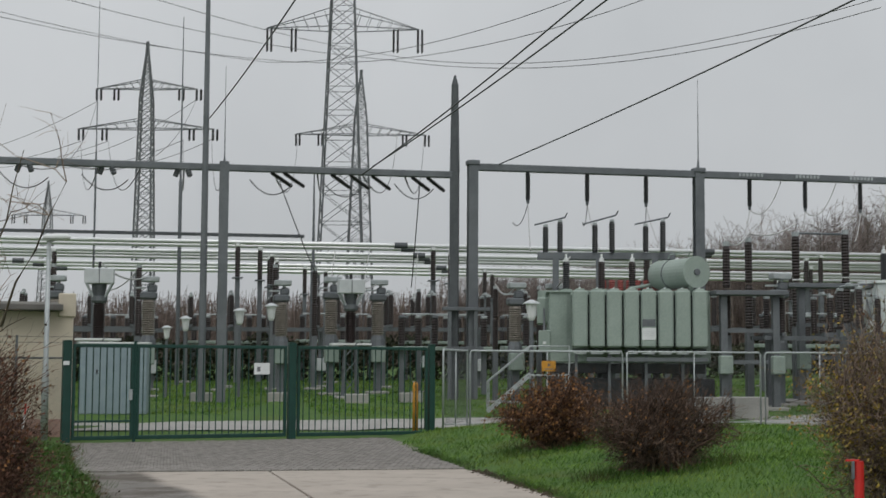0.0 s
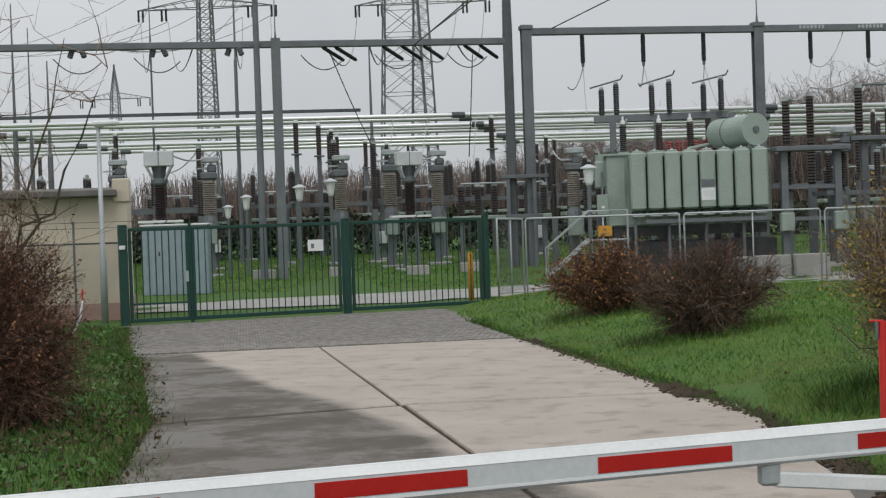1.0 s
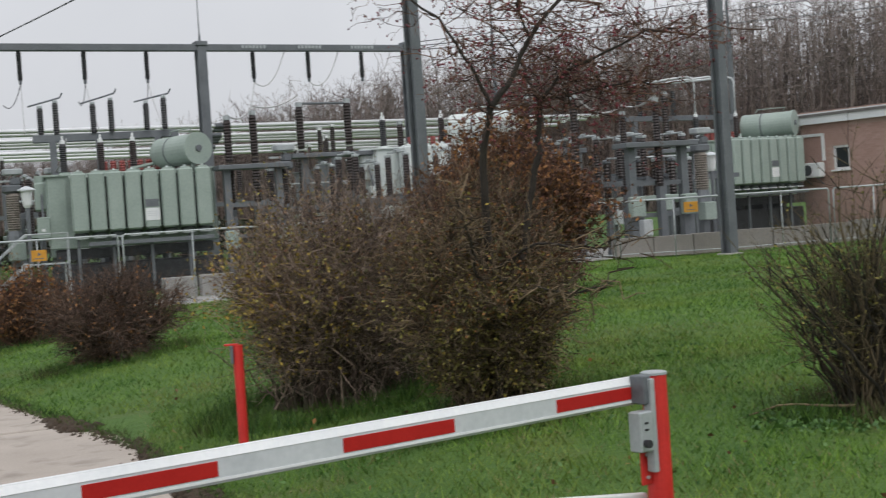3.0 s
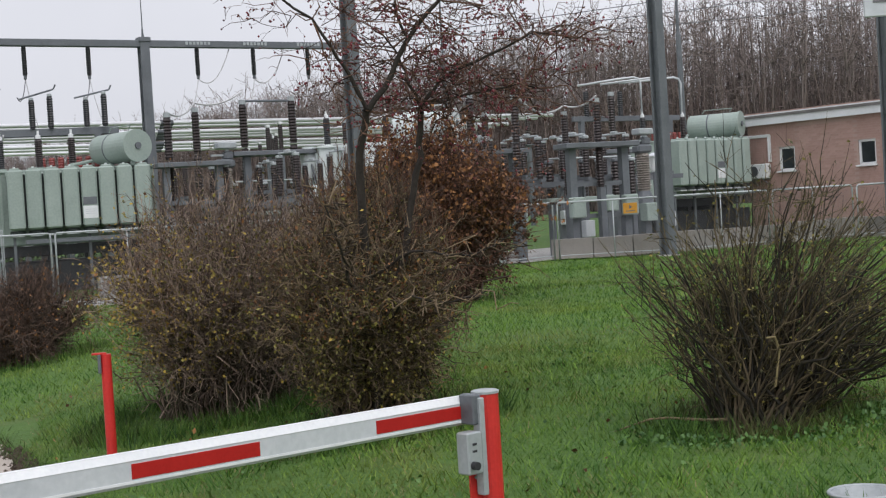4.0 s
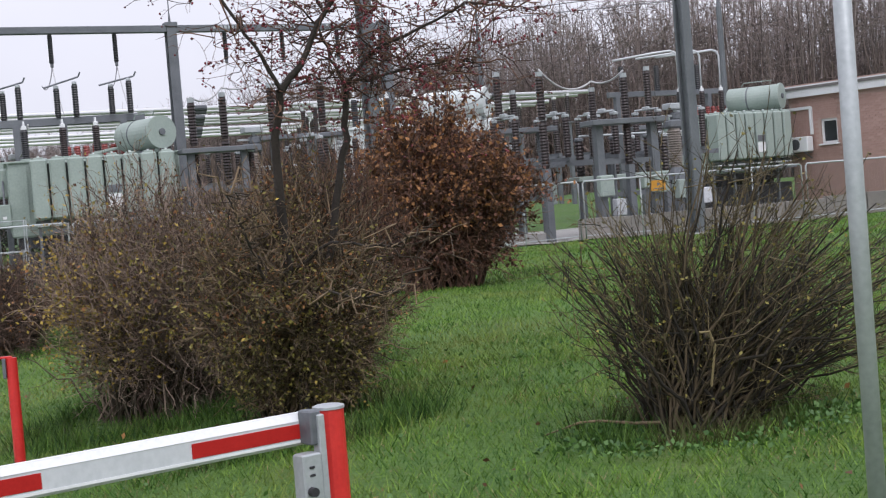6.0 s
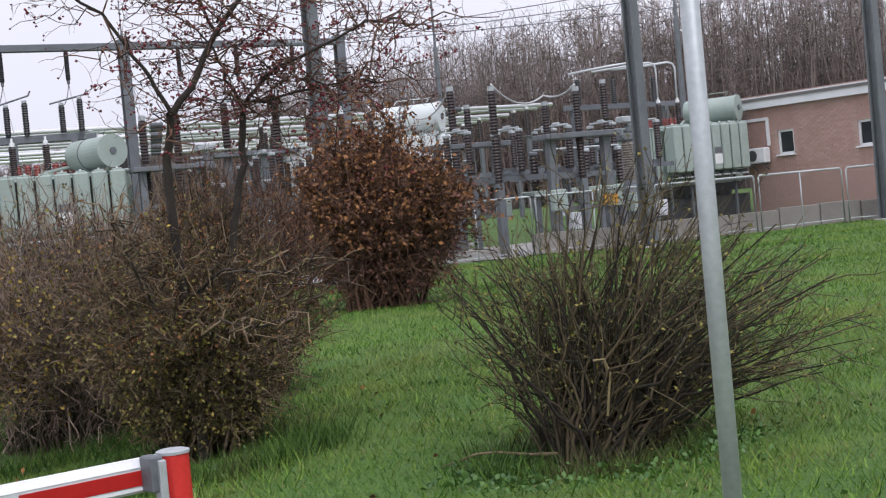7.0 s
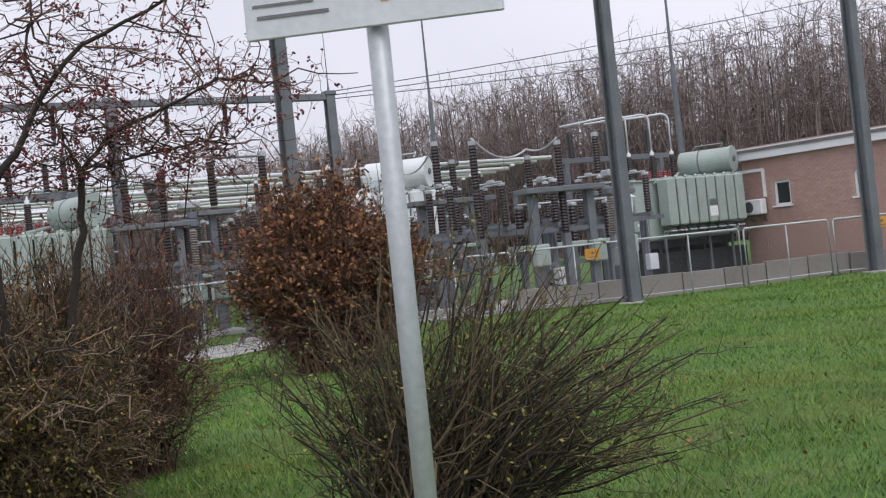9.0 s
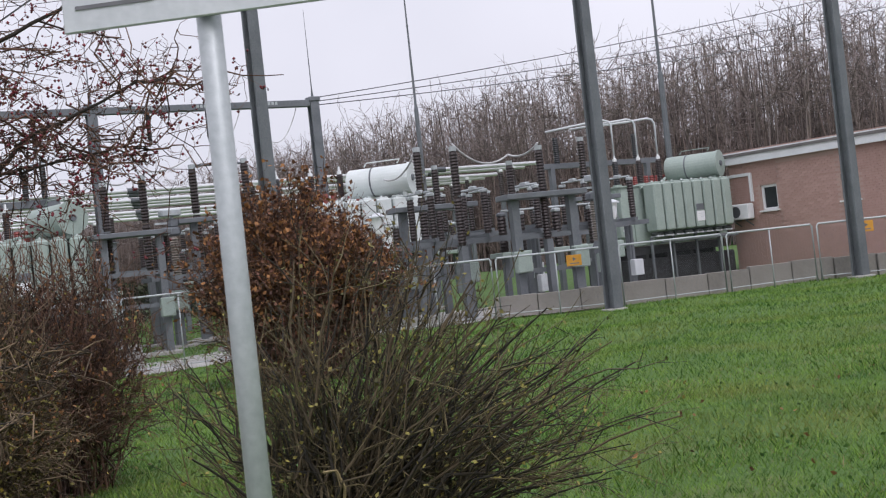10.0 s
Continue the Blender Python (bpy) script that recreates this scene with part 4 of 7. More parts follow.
# ---- the wood behind ----
def wood(seed):
    rng = np.random.default_rng(seed)
    n = 2500
    x = rng.uniform(-20, 92, n)
    x[:60] = rng.uniform(-60, -20, 60)
    y = forest_line(x) + rng.uniform(0, 1, n) ** 1.3 * 34
    z = height(x, y)
    tall = rng.uniform(8.5, 13.0, n) * (0.72 + 0.36 * step(-10, 50, x)) * np.where(x < -18, 0.6, 1.0)
    foot = np.stack([x, y, z - 0.2], 1)
    top = foot + np.stack([rng.normal(0, 0.6, n), rng.normal(0, 0.6, n), tall], 1)
    trunk = wander(rng, foot, top, 6, 0.012)
    sets = [tubes(trunk, np.linspace(1, 0.2, 6)[None] * rng.uniform(0.045, 0.12, n)[:, None], 4)]
    def sprout(lines, count, reach, k, up, lo_s):
        which = rng.integers(0, len(lines), count)
        s = rng.uniform(lo_s, 1.0, count) * (lines.shape[1] - 1)
        lo = np.minimum(s.astype(int), lines.shape[1] - 2)
        f = (s - lo)[:, None]
        p = lines[which, lo] * (1 - f) + lines[which, lo + 1] * f
        d = unit(rng.normal(size=(count, 3)) + np.array([0, 0, up]))
        return wander(rng, p, p + d * (reach * rng.uniform(0.4, 1.2, count))[:, None], k, 0.06)
    b1 = sprout(trunk, n * 13, 2.6, 4, 0.9, 0.3)
    b2 = sprout(b1, n * 34, 1.15, 3, 0.6, 0.2)
    sets.append(tubes(b1, np.linspace(0.027, 0.010, 4)[None].repeat(len(b1), 0), 3))
    sets.append(tubes(b2, np.linspace(0.019, 0.009, 3)[None].repeat(len(b2), 0), 3))
    tagged(array_mesh("bare_wood", *merge(*sets), M_FOREST), "grey-brown leafless wood on the rising ground behind", "wood", kind="stuff")
    m = 27000
    x = rng.uniform(-62, 95, m)
    y = forest_line(x) + rng.uniform(-3, 26, m)
    foot = np.stack([x, y, height(x, y) - 0.1], 1)
    hh = rng.uniform(1.5, 8.0, m)
    end = foot + np.stack([rng.normal(0, 0.7, m), rng.normal(0, 0.7, m), hh], 1)
    line = wander(rng, foot, end, 3, 0.05)
    side = sprout(line, m * 2, 1.1, 3, 0.5, 0.2)
    tagged(array_mesh("undergrowth", *merge(tubes(line, np.linspace(0.055, 0.02, 3)[None].repeat(m, 0), 3), tubes(side, np.linspace(0.03, 0.012, 3)[None].repeat(len(side), 0), 3)), M_BRUSH),
           "brown leafless undergrowth at the wood's edge", "undergrowth", kind="stuff")


wood(71)


# ---- gate ----
GATE_L, GATE_R = Vector((-11.6, 25.1, 0)), Vector((-4.72, 29.25, 0))
GATE_DIR = (GATE_R - GATE_L).normalized()
GATE_TURN = math.degrees(math.atan2(GATE_DIR.y, GATE_DIR.x))


def gate_leaf(name, x0, x1, pitch, label, bar_at=()):
    """A green bar gate leaf, between two distances along the gate line."""
    root = thing(name, pose(*(GATE_L + GATE_DIR * x0), 0, 0, GATE_TURN), label, "gate", "green bar gate")
    w = x1 - x0
    part("top_rail", Build().box((w / 2, 0, 1.93), (w, 0.07, 0.07), bevel=0.008), M_GREEN_GATE, root)
    part("bottom_rail", Build().box((w / 2, 0, 0.09), (w, 0.07, 0.08), bevel=0.008), M_GREEN_GATE, root)
    for x in (0.03, w - 0.03, *bar_at):
        part("stile", Build().box((x, 0, 1.01), (0.06, 0.072, 1.9), bevel=0.008), M_GREEN_GATE, root)
    n = int(w / pitch)
    me = None
    for i in range(1, n):
        if me is None:
            me = part("bar", Build().rod((0, 0, 0.1), (0, 0, 1.92), 0.0125, n=6), M_GREEN_GATE, root)
            me.location.x = i * w / n
        else:
            bar = new("bar", me.data)
            bar.parent = root
            bar.location.x = i * w / n
    return root


wicket = gate_leaf("wicket_gate", 0.16, 1.38, 0.135, "narrow green steel bar wicket gate with a lock")
part("lock_case", Build().box((1.16, -0.045, 0.95), (0.07, 0.05, 0.22), bevel=0.01), M_STEEL_LIGHT, wicket, "grey lock case with a lever handle")
part("mid_rail", Build().box((0.6, 0, 0.42), (1.15, 0.05, 0.04)), M_GREEN_GATE, wicket)
big = gate_leaf("wide_gate", 1.44, 4.62, 0.135, "wide green steel bar gate leaf with a white notice")
part("notice", Build().box((2.62, -0.055, 1.48), (0.34, 0.012, 0.24), bevel=0.004), M_WHITE, big, "white notice plate")
part("notice_text", Build().box((2.55, -0.063, 1.47), (0.07, 0.004, 0.1)), M_CHIP, big)
gate_leaf("sliding_gate", 4.86, 7.88, 0.135, "closed green steel bar gate leaf beside the drive")
for d, wide in ((0.05, 0.17), (1.41, 0.06), (4.74, 0.16), (7.98, 0.13)):
    p = GATE_L + GATE_DIR * d
    post = thing("gate_post", pose(p.x, p.y, 0, 0, 0, GATE_TURN), "square dark green steel gate post", "gate post", "gate posts")
    part("shaft", Build().box((0, 0, 0.97), (wide, wide, 2.08), bevel=0.012), M_GREEN_GATE, post)
    part("cap", Build().box((0, 0, 2.02), (wide + 0.012, wide + 0.012, 0.03), bevel=0.01), M_GREEN_GATE, post)
plate = thing("post_reflector", pose(GATE_L.x + 0.05, GATE_L.y - 0.09, 1.58, 0, 0, GATE_TURN), "small white reflector on the gate post", "reflector")
part("plate", Build().box((0.02, -0.02, 0), (0.12, 0.02, 0.08), bevel=0.004), M_WHITE, plate)
p = GATE_L + GATE_DIR * 7.42
bollard = thing("marker_bollard", pose(p.x + 0.1, p.y + 0.45, 0.0), "slim orange plastic marker bollard behind the gate", "bollard")
part("tube", Build().lathe((0, 0, -0.03), (0, 0, 1.2), ((0, 0.065), (0.94, 0.06), (0.98, 0.045), (1, 0.015)), 12), M_YELLOW, bollard, smooth=True)

cab = thing("equipment_cabin", pose(-14.8, 36.9, float(height(-14.8, 36.9)), 0, 0, 14), "pale grey corrugated steel cabin behind the gate", "cabin")
part("body", Build().box((0, 0.5, 1.0), (1.85, 1.0, 2.0), bevel=0.02), M_BLUE_SHEET, cab)
for i in range(9):
    part("rib", Build().box((-0.84 + i * 0.21, -0.012, 1.0), (0.10, 0.03, 1.92), bevel=0.008), M_BLUE_SHEET, cab)
part("roof_sheet", Build().box((0, 0.5, 2.02), (1.95, 1.1, 0.05), bevel=0.01), M_WHITE, cab)
part("door_catch", Build().box((-0.45, -0.04, 1.2), (0.04, 0.03, 0.12)), M_DARK, cab)
part("plinth", Build().box((0, 0.5, -0.02), (1.8, 0.95, 0.12)), M_CONCRETE, cab)


# ---- fences ----
def wire_mesh(a, b, z0, z1, pitch=0.055, r=0.0011):
    """Chain-link wires between two posts, both diagonals."""
    a, b = np.array(a, float), np.array(b, float)
    length = np.linalg.norm(b - a)
    d = (b - a) / length
    h = z1 - z0
    lines = []
    for s in np.arange(-h, length, pitch):
        for sign in (1, -1):
            s0, s1 = (s, s + h)
            lo, hi = max(s0, 0), min(s1, length)
            if hi - lo < 0.02:
                continue
            za, zb = (z0 + (lo - s0), z0 + (hi - s0)) if sign > 0 else (z1 - (lo - s0), z1 - (hi - s0))
            lines.append([[*(a + d * lo), za], [*(a + d * hi), zb]])
    lines = np.array(lines)
    return tubes(lines, np.full(lines.shape[:2], r), 3)


FENCE = [(-4.55, 29.5), (-4.3, 32.6), (-0.48, 33.9), (3.0, 34.8), (5.8, 34.6), (9.0, 33.5), (11.7, 32.6), (14.6, 32.2), (17.2, 31.95), (19.3, 31.5), (21.6, 31.1), (24.2, 30.6), (27.0, 30.0)]
for (xa, ya), (xb, yb) in zip(FENCE[:-1], FENCE[1:]):
    za, zb = float(height(xa, ya)), float(height(xb, yb))
    root = thing("mesh_fence_panel", pose(0, 0, 0), "galvanised tube-framed chain-link fence panel round the substation", "fence", "substation fence panels")
    ux, uy = (xb - xa) / math.hypot(xb - xa, yb - ya) * 0.06, (yb - ya) / math.hypot(xb - xa, yb - ya) * 0.06
    ax, ay, bx, by = xa + ux, ya + uy, xb - ux, yb - uy
    part("frame", Build().pipe([(ax, ay, za - 0.05), (ax, ay, 1.86), (ax + ux * 0.6, ay + uy * 0.6, 1.92), (bx - ux * 0.6, by - uy * 0.6, 1.92), (bx, by, 1.86), (bx, by, zb - 0.05)], 0.024, 8), M_STEEL_LIGHT, root, smooth=True)
    mx, my = (ax + bx) / 2, (ay + by) / 2
    part("mid_post", Build().rod((mx, my, min(za, zb) - 0.05), (mx, my, 1.91), 0.017), M_STEEL_LIGHT, root, smooth=True)
    part("lower_rail", Build().rod((ax, ay, za + 0.12), (bx, by, zb + 0.12), 0.012), M_STEEL_LIGHT, root)
    array_mesh("chain_link", *wire_mesh((ax, ay), (bx, by), max(za, zb) + 0.08, 1.9), M_STEEL, root)


def warning_plate(x, y, z, turn):
    root = thing("warning_plate", pose(x, y, z, 0, 0, turn), "small orange-yellow warning plate on the fence", "sign", "fence warning plates")
    part("plate", Build().box((0, 0, 0), (0.36, 0.012, 0.26), bevel=0.004), M_YELLOW, root)
    part("symbol", Build().lathe((0, -0.008, 0.03), (0, -0.011, 0.03), ((0, 0.055), (1, 0.055)), 3), M_CHIP, root)
    part("text_bar", Build().box((0, -0.008, -0.07), (0.22, 0.004, 0.025)), M_CHIP, root)


warning_plate(-2.35, 33.20, 1.55, 19)
warning_plate(13.57, 32.29, 1.68, -6)
warning_plate(20.48, 31.24, 1.74, -10)

# low concrete kerb wall inside the fence, of cast blocks
for i in range(3, 17):
    x = 9.2 + i * 1.02
    y = np.interp(x, [9, 11.7, 14.6, 19.3, 27], [34.1, 33.2, 32.8, 32.15, 30.7])
    block = tagged(part("kerb_block", Build().box((0, 0, 0), (1.012, 0.3, 0.70), bevel=0.008), M_KERB), "weathered grey concrete kerb block inside the fence", "kerb block", "kerb wall blocks")
    block.matrix_basis = pose(x, float(y), float(height(x, y)) + 0.18, 0, 0, -7)


slab = tagged(part("concrete_slab", Build().box((0, 0, 0), (1.75, 0.6, 0.34), bevel=0.02), M_CONCRETE), "pale concrete slab lying in the grass behind the fence", "concrete block")
slab.matrix_basis = at(10.9, 36.4, 0.14, -4)


# ---- cream switch house with its mesh fence and lamp ----
house = thing("switch_house", pose(-12.15, 26.9, 0.0, 0, 0, 21), "low cream rendered switch house with a brick plinth", "building")
part("wall", Build().box((-5.0, 2.5, 1.52), (10.0, 5.0, 2.28)), M_CREAM, house)
part("plinth", Build().box((-5.0, 2.5, 0.19), (10.06, 5.06, 0.42)), M_BRICK, house, "red brick plinth")
part("roof_edge", Build().box((-5.25, 2.4, 2.74), (10.1, 5.6, 0.14), bevel=0.02), M_ROOF, house)
part("gravel_stop", Build().box((-5.25, 2.4, 2.83), (9.9, 5.4, 0.05)), M_CONCRETE, house)
part("parapet", Build().box((-0.12, 0.35, 2.80), (0.36, 0.8, 0.5), bevel=0.02), M_CREAM, house)
for k in range(5):
    part("wall_joint", Build().box((-2.2 - k * 1.9, -0.006, 1.5), (0.03, 0.02, 2.2)), M_ROOF, house)
fence_left = thing("side_fence", pose(-12.15, 26.9, 0.0, 0, 0, 21), "chain-link fence with a dark top wire before the cream house", "fence")
for x in (-6.4, -3.7, -1.1):
    part("post", Build().rod((x, -0.6, -0.05), (x, -0.6, 2.15), 0.025), M_STEEL, fence_left)
part("top_wire", Build().rod((-9, -0.6, 1.68), (0.1, -0.6, 1.68), 0.022, n=6), M_STEEL_DARK, fence_left)
for z in (2.0, 2.12):
    part("barbed_wire", Build().rod((-9, -0.6, z), (0.1, -0.6, z), 0.006, n=5), M_STEEL_DARK, fence_left)
array_mesh("chain_link", *wire_mesh((-9, -0.6), (0.1, -0.6), 0.15, 1.68), M_STEEL, fence_left)

lamp = thing("street_lamp", at(-12.25, 25.75), "slim galvanised lamp post with a flat white head", "street lamp")
part("pole", Build().lathe((0, 0, -0.1), (0, 0, 4.05), ((0, 0.075), (0.35, 0.07), (0.37, 0.055), (1, 0.042)), 12), M_STEEL_LIGHT, lamp, smooth=True)
part("arm", Build().rod((0, 0, 4.02), (0.14, 0, 4.1), 0.03), M_STEEL_LIGHT, lamp)
part("head", Build().box((0.16, 0, 4.13), (0.55, 0.22, 0.13), bevel=0.045), M_WHITE, lamp)

stake = thing("marker_stake", at(-11.26, 22.1), "bent white marker stake with a red top in the weeds", "stake")
part("shaft", Build().pipe([(-0.1, 0, -0.02), (0.0, 0, 0.14), (0.09, 0, 0.32), (0.13, 0, 0.55), (0.14, 0, 0.62)], 0.02, 7), M_WHITE, stake, smooth=True)
part("top", Build().pipe([(0.14, 0, 0.62), (0.15, 0, 0.82)], 0.016, 7).pipe([(0.05, 0, 0.72), (0.22, 0, 0.76)], 0.010, 6), M_RED, stake, "red top piece")


# ---- barrier ----
BAR_END, BAR_DIR = Vector((2.66, 4.39, 0)), Vector((-0.878, -0.478, 0)).normalized()
BAR_TURN = math.degrees(math.atan2(BAR_DIR.y, BAR_DIR.x))
barrier = thing("barrier_boom", pose(2.655, 4.47, 0.884, 0, 0, -151.9), "white aluminium barrier boom with red bands, closed", "barrier")
sect = [(-0.022, -0.06), (0.022, -0.06), (0.036, -0.048), (0.036, 0.034), (0.018, 0.06), (-0.018, 0.06), (-0.036, 0.034), (-0.036, -0.048)]


def boom(x0, x1):
    b = Build()
    vs = [(x, y, z) for x in (x0, x1) for y, z in sect]
    fs = [(i, (i + 1) % 8, 8 + (i + 1) % 8, 8 + i) for i in range(8)] + [tuple(range(7, -1, -1)), tuple(range(8, 16))]
    return b.add(vs, fs)


part("boom_profile", boom(0.06, 7.4), M_SHEET, barrier)
for x, ln in ((0.09, 0.52), (1.18, 0.55), (2.275, 0.52), (3.305, 0.51), (4.28, 0.51), (5.27, 0.51)):
    for side in (1, -1):
        part("red_band", Build().box((x + ln / 2, side * 0.0375, -0.0035), (ln, 0.004, 0.055), bevel=0.001), M_RED_FILM, barrier, "red reflective band")
part("top_strip", Build().box((3.7, 0, 0.0615), (7.3, 0.03, 0.004)), M_WHITE, barrier)
for side in (1, -1):
    part("edge_strip", Build().box((3.73, side * 0.0375, -0.0425), (7.32, 0.003, 0.010)), M_WHITE, barrier, "white lower lip of the boom")
    part("shoulder_strip", Build().add([(x, side * y, z) for x in (0.06, 7.4) for y, z in ((0.0385, 0.035), (0.0195, 0.0625), (0.0175, 0.061), (0.0365, 0.0335))],
                                       [(0, 1, 5, 4), (3, 2, 6, 7), (0, 3, 7, 4), (1, 2, 6, 5), (0, 1, 2, 3), (4, 5, 6, 7)]), M_WHITE, barrier, "white shoulder of the boom")
part("hanger_bracket", Build().box((3.14, 0.0, -0.095), (0.075, 0.05, 0.08), bevel=0.01), M_STEEL_LIGHT, barrier)
part("brace", Build().beam((3.12, 0.0, -0.115), (0.06, 0.0, -0.50), 0.04, 0.055, 0.006), M_WHITE, barrier, "slim white brace below the boom")

bp = thing("barrier_post", pose(BAR_END.x, BAR_END.y, float(height(BAR_END.x, BAR_END.y)), 0, 0, BAR_TURN + 180), "red round steel barrier post with a lock plate", "barrier post")
gz = float(height(BAR_END.x, BAR_END.y))
part("tube", Build().lathe((0, 0, -0.1), (0, 0, 0.955 - gz), ((0, 0.058), (0.995, 0.058), (1, 0.055)), 20), M_RED, bp, smooth=False)
part("cap", Build().lathe((0, 0, 0.953 - gz), (0, 0, 0.968 - gz), ((0, 0.062), (0.7, 0.062), (1, 0.05)), 20), M_STEEL_LIGHT, bp, "pale grey domed cap")
part("guide_plate", Build().box((-0.075, -0.035, 0.735 - gz), (0.03, 0.05, 0.42), bevel=0.004), M_STEEL_LIGHT, bp, "bare steel guide plate")
part("clasp", Build().box((-0.09, 0.0, 0.895 - gz), (0.05, 0.09, 0.13), bevel=0.006), M_STEEL, bp)
lock = part("lock_box", Build().box((-0.135, -0.03, 0.715 - gz), (0.085, 0.075, 0.18), bevel=0.006), M_STEEL_LIGHT, bp, "grey steel lock box")
part("cylinder", Build().rod((-0.150, -0.066, 0.665 - gz), (-0.150, -0.095, 0.665 - gz), 0.018, n=12), M_DARK, lock)
for z in (0.755, 0.725):
    part("slot", Build().box((-0.140, -0.069, z - gz), (0.022, 0.006, 0.009)), M_DARK, lock)
part("gusset", Build().box((-0.085, 0.0, 0.55 - gz), (0.07, 0.012, 0.17), bevel=0.004), M_RED, bp)
for z in (0.60, 0.50):
    part("bolt", Build().rod((-0.09, -0.008, z - gz), (-0.09, -0.02, z - gz), 0.008, n=6), M_STEEL_LIGHT, bp)

rp = thing("red_post", at(1.0, 8.53), "slim red steel post with a hasp on the lawn", "post")
rz = float(height(1.0, 8.53))
part("tube", Build().rod((0, 0, -0.1), (0, 0, 0.925 - rz), 0.036, n=14), M_RED, rp)
part("hasp", Build().box((-0.045, -0.02, 0.86 - rz), (0.022, 0.03, 0.13), bevel=0.004), M_STEEL, rp)
part("hook", Build().box((-0.045, 0, 0.93 - rz), (0.10, 0.04, 0.014), bevel=0.003), M_RED, rp)


# ---- sign on its post, and the bin ----
sp = thing("sign_post", at(4.40, 3.40), "galvanised round sign post on the lawn", "post")
sz = float(height(4.40, 3.40))
part("tube", Build().rod((0, 0, -0.1), (0, 0, 3.05 - sz), 0.031, n=16), M_STEEL_LIGHT, sp, smooth=True)
part("end_cap", Build().rod((0, 0, 3.05 - sz), (0, 0, 3.065 - sz), 0.033, n=16), M_DARK, sp)
board = thing("utility_sign", pose(4.40, 3.40, 2.405, 0, 0, -18.5), "pale grey utility company sign board with dark lines of text", "sign")
part("panel", Build().box((0.0, -0.045, 0.26), (0.71, 0.012, 0.52), bevel=0.004), M_SHEET, board)
for z in (0.1, 0.42):
    part("clamp", Build().box((0, 0.0, z), (0.09, 0.085, 0.035), bevel=0.006), M_STEEL, board)
for x, z, w, h in ((-0.26, 0.060, 0.20, 0.010), (-0.27, 0.092, 0.17, 0.008), (-0.25, 0.122, 0.22, 0.008), (-0.25, 0.150, 0.22, 0.008)):
    part("text_bar", Build().box((x + w / 2 - 0.06, -0.0525, z), (w, 0.003, h)), M_CHIP, board)
for x, z, w, h, mm in ((0.035, 0.095, 0.022, 0.06, M_YELLOW), (0.065, 0.12, 0.03, 0.03, M_RED), (0.10, 0.095, 0.024, 0.05, M_YELLOW), (0.15, 0.085, 0.028, 0.022, M_RED), (0.19, 0.086, 0.03, 0.022, M_RED), (0.235, 0.087, 0.03, 0.022, M_RED)):
    part("logo_patch", Build().box((x, -0.0525, z), (w, 0.003, h)), mm, board)

bn = thing("waste_bin", at(4.2, 3.95), "low round galvanised waste bin standing on the lawn", "bin")
bz = float(height(4.2, 3.95))
part("drum", Build().lathe((0, 0, -0.02), (0, 0, 0.44 - bz), ((0, 0.13), (0.9, 0.145), (1, 0.148), (0.995, 0.135), (0.2, 0.125)), 24), M_STEEL_LIGHT, bn, smooth=True)
part("rim", Build().pipe([(0.15 * math.cos(w), 0.15 * math.sin(w), 0.44 - bz) for w in np.linspace(0, 2 * math.pi, 25)], 0.009, 6), M_STEEL_LIGHT, bn, smooth=True)


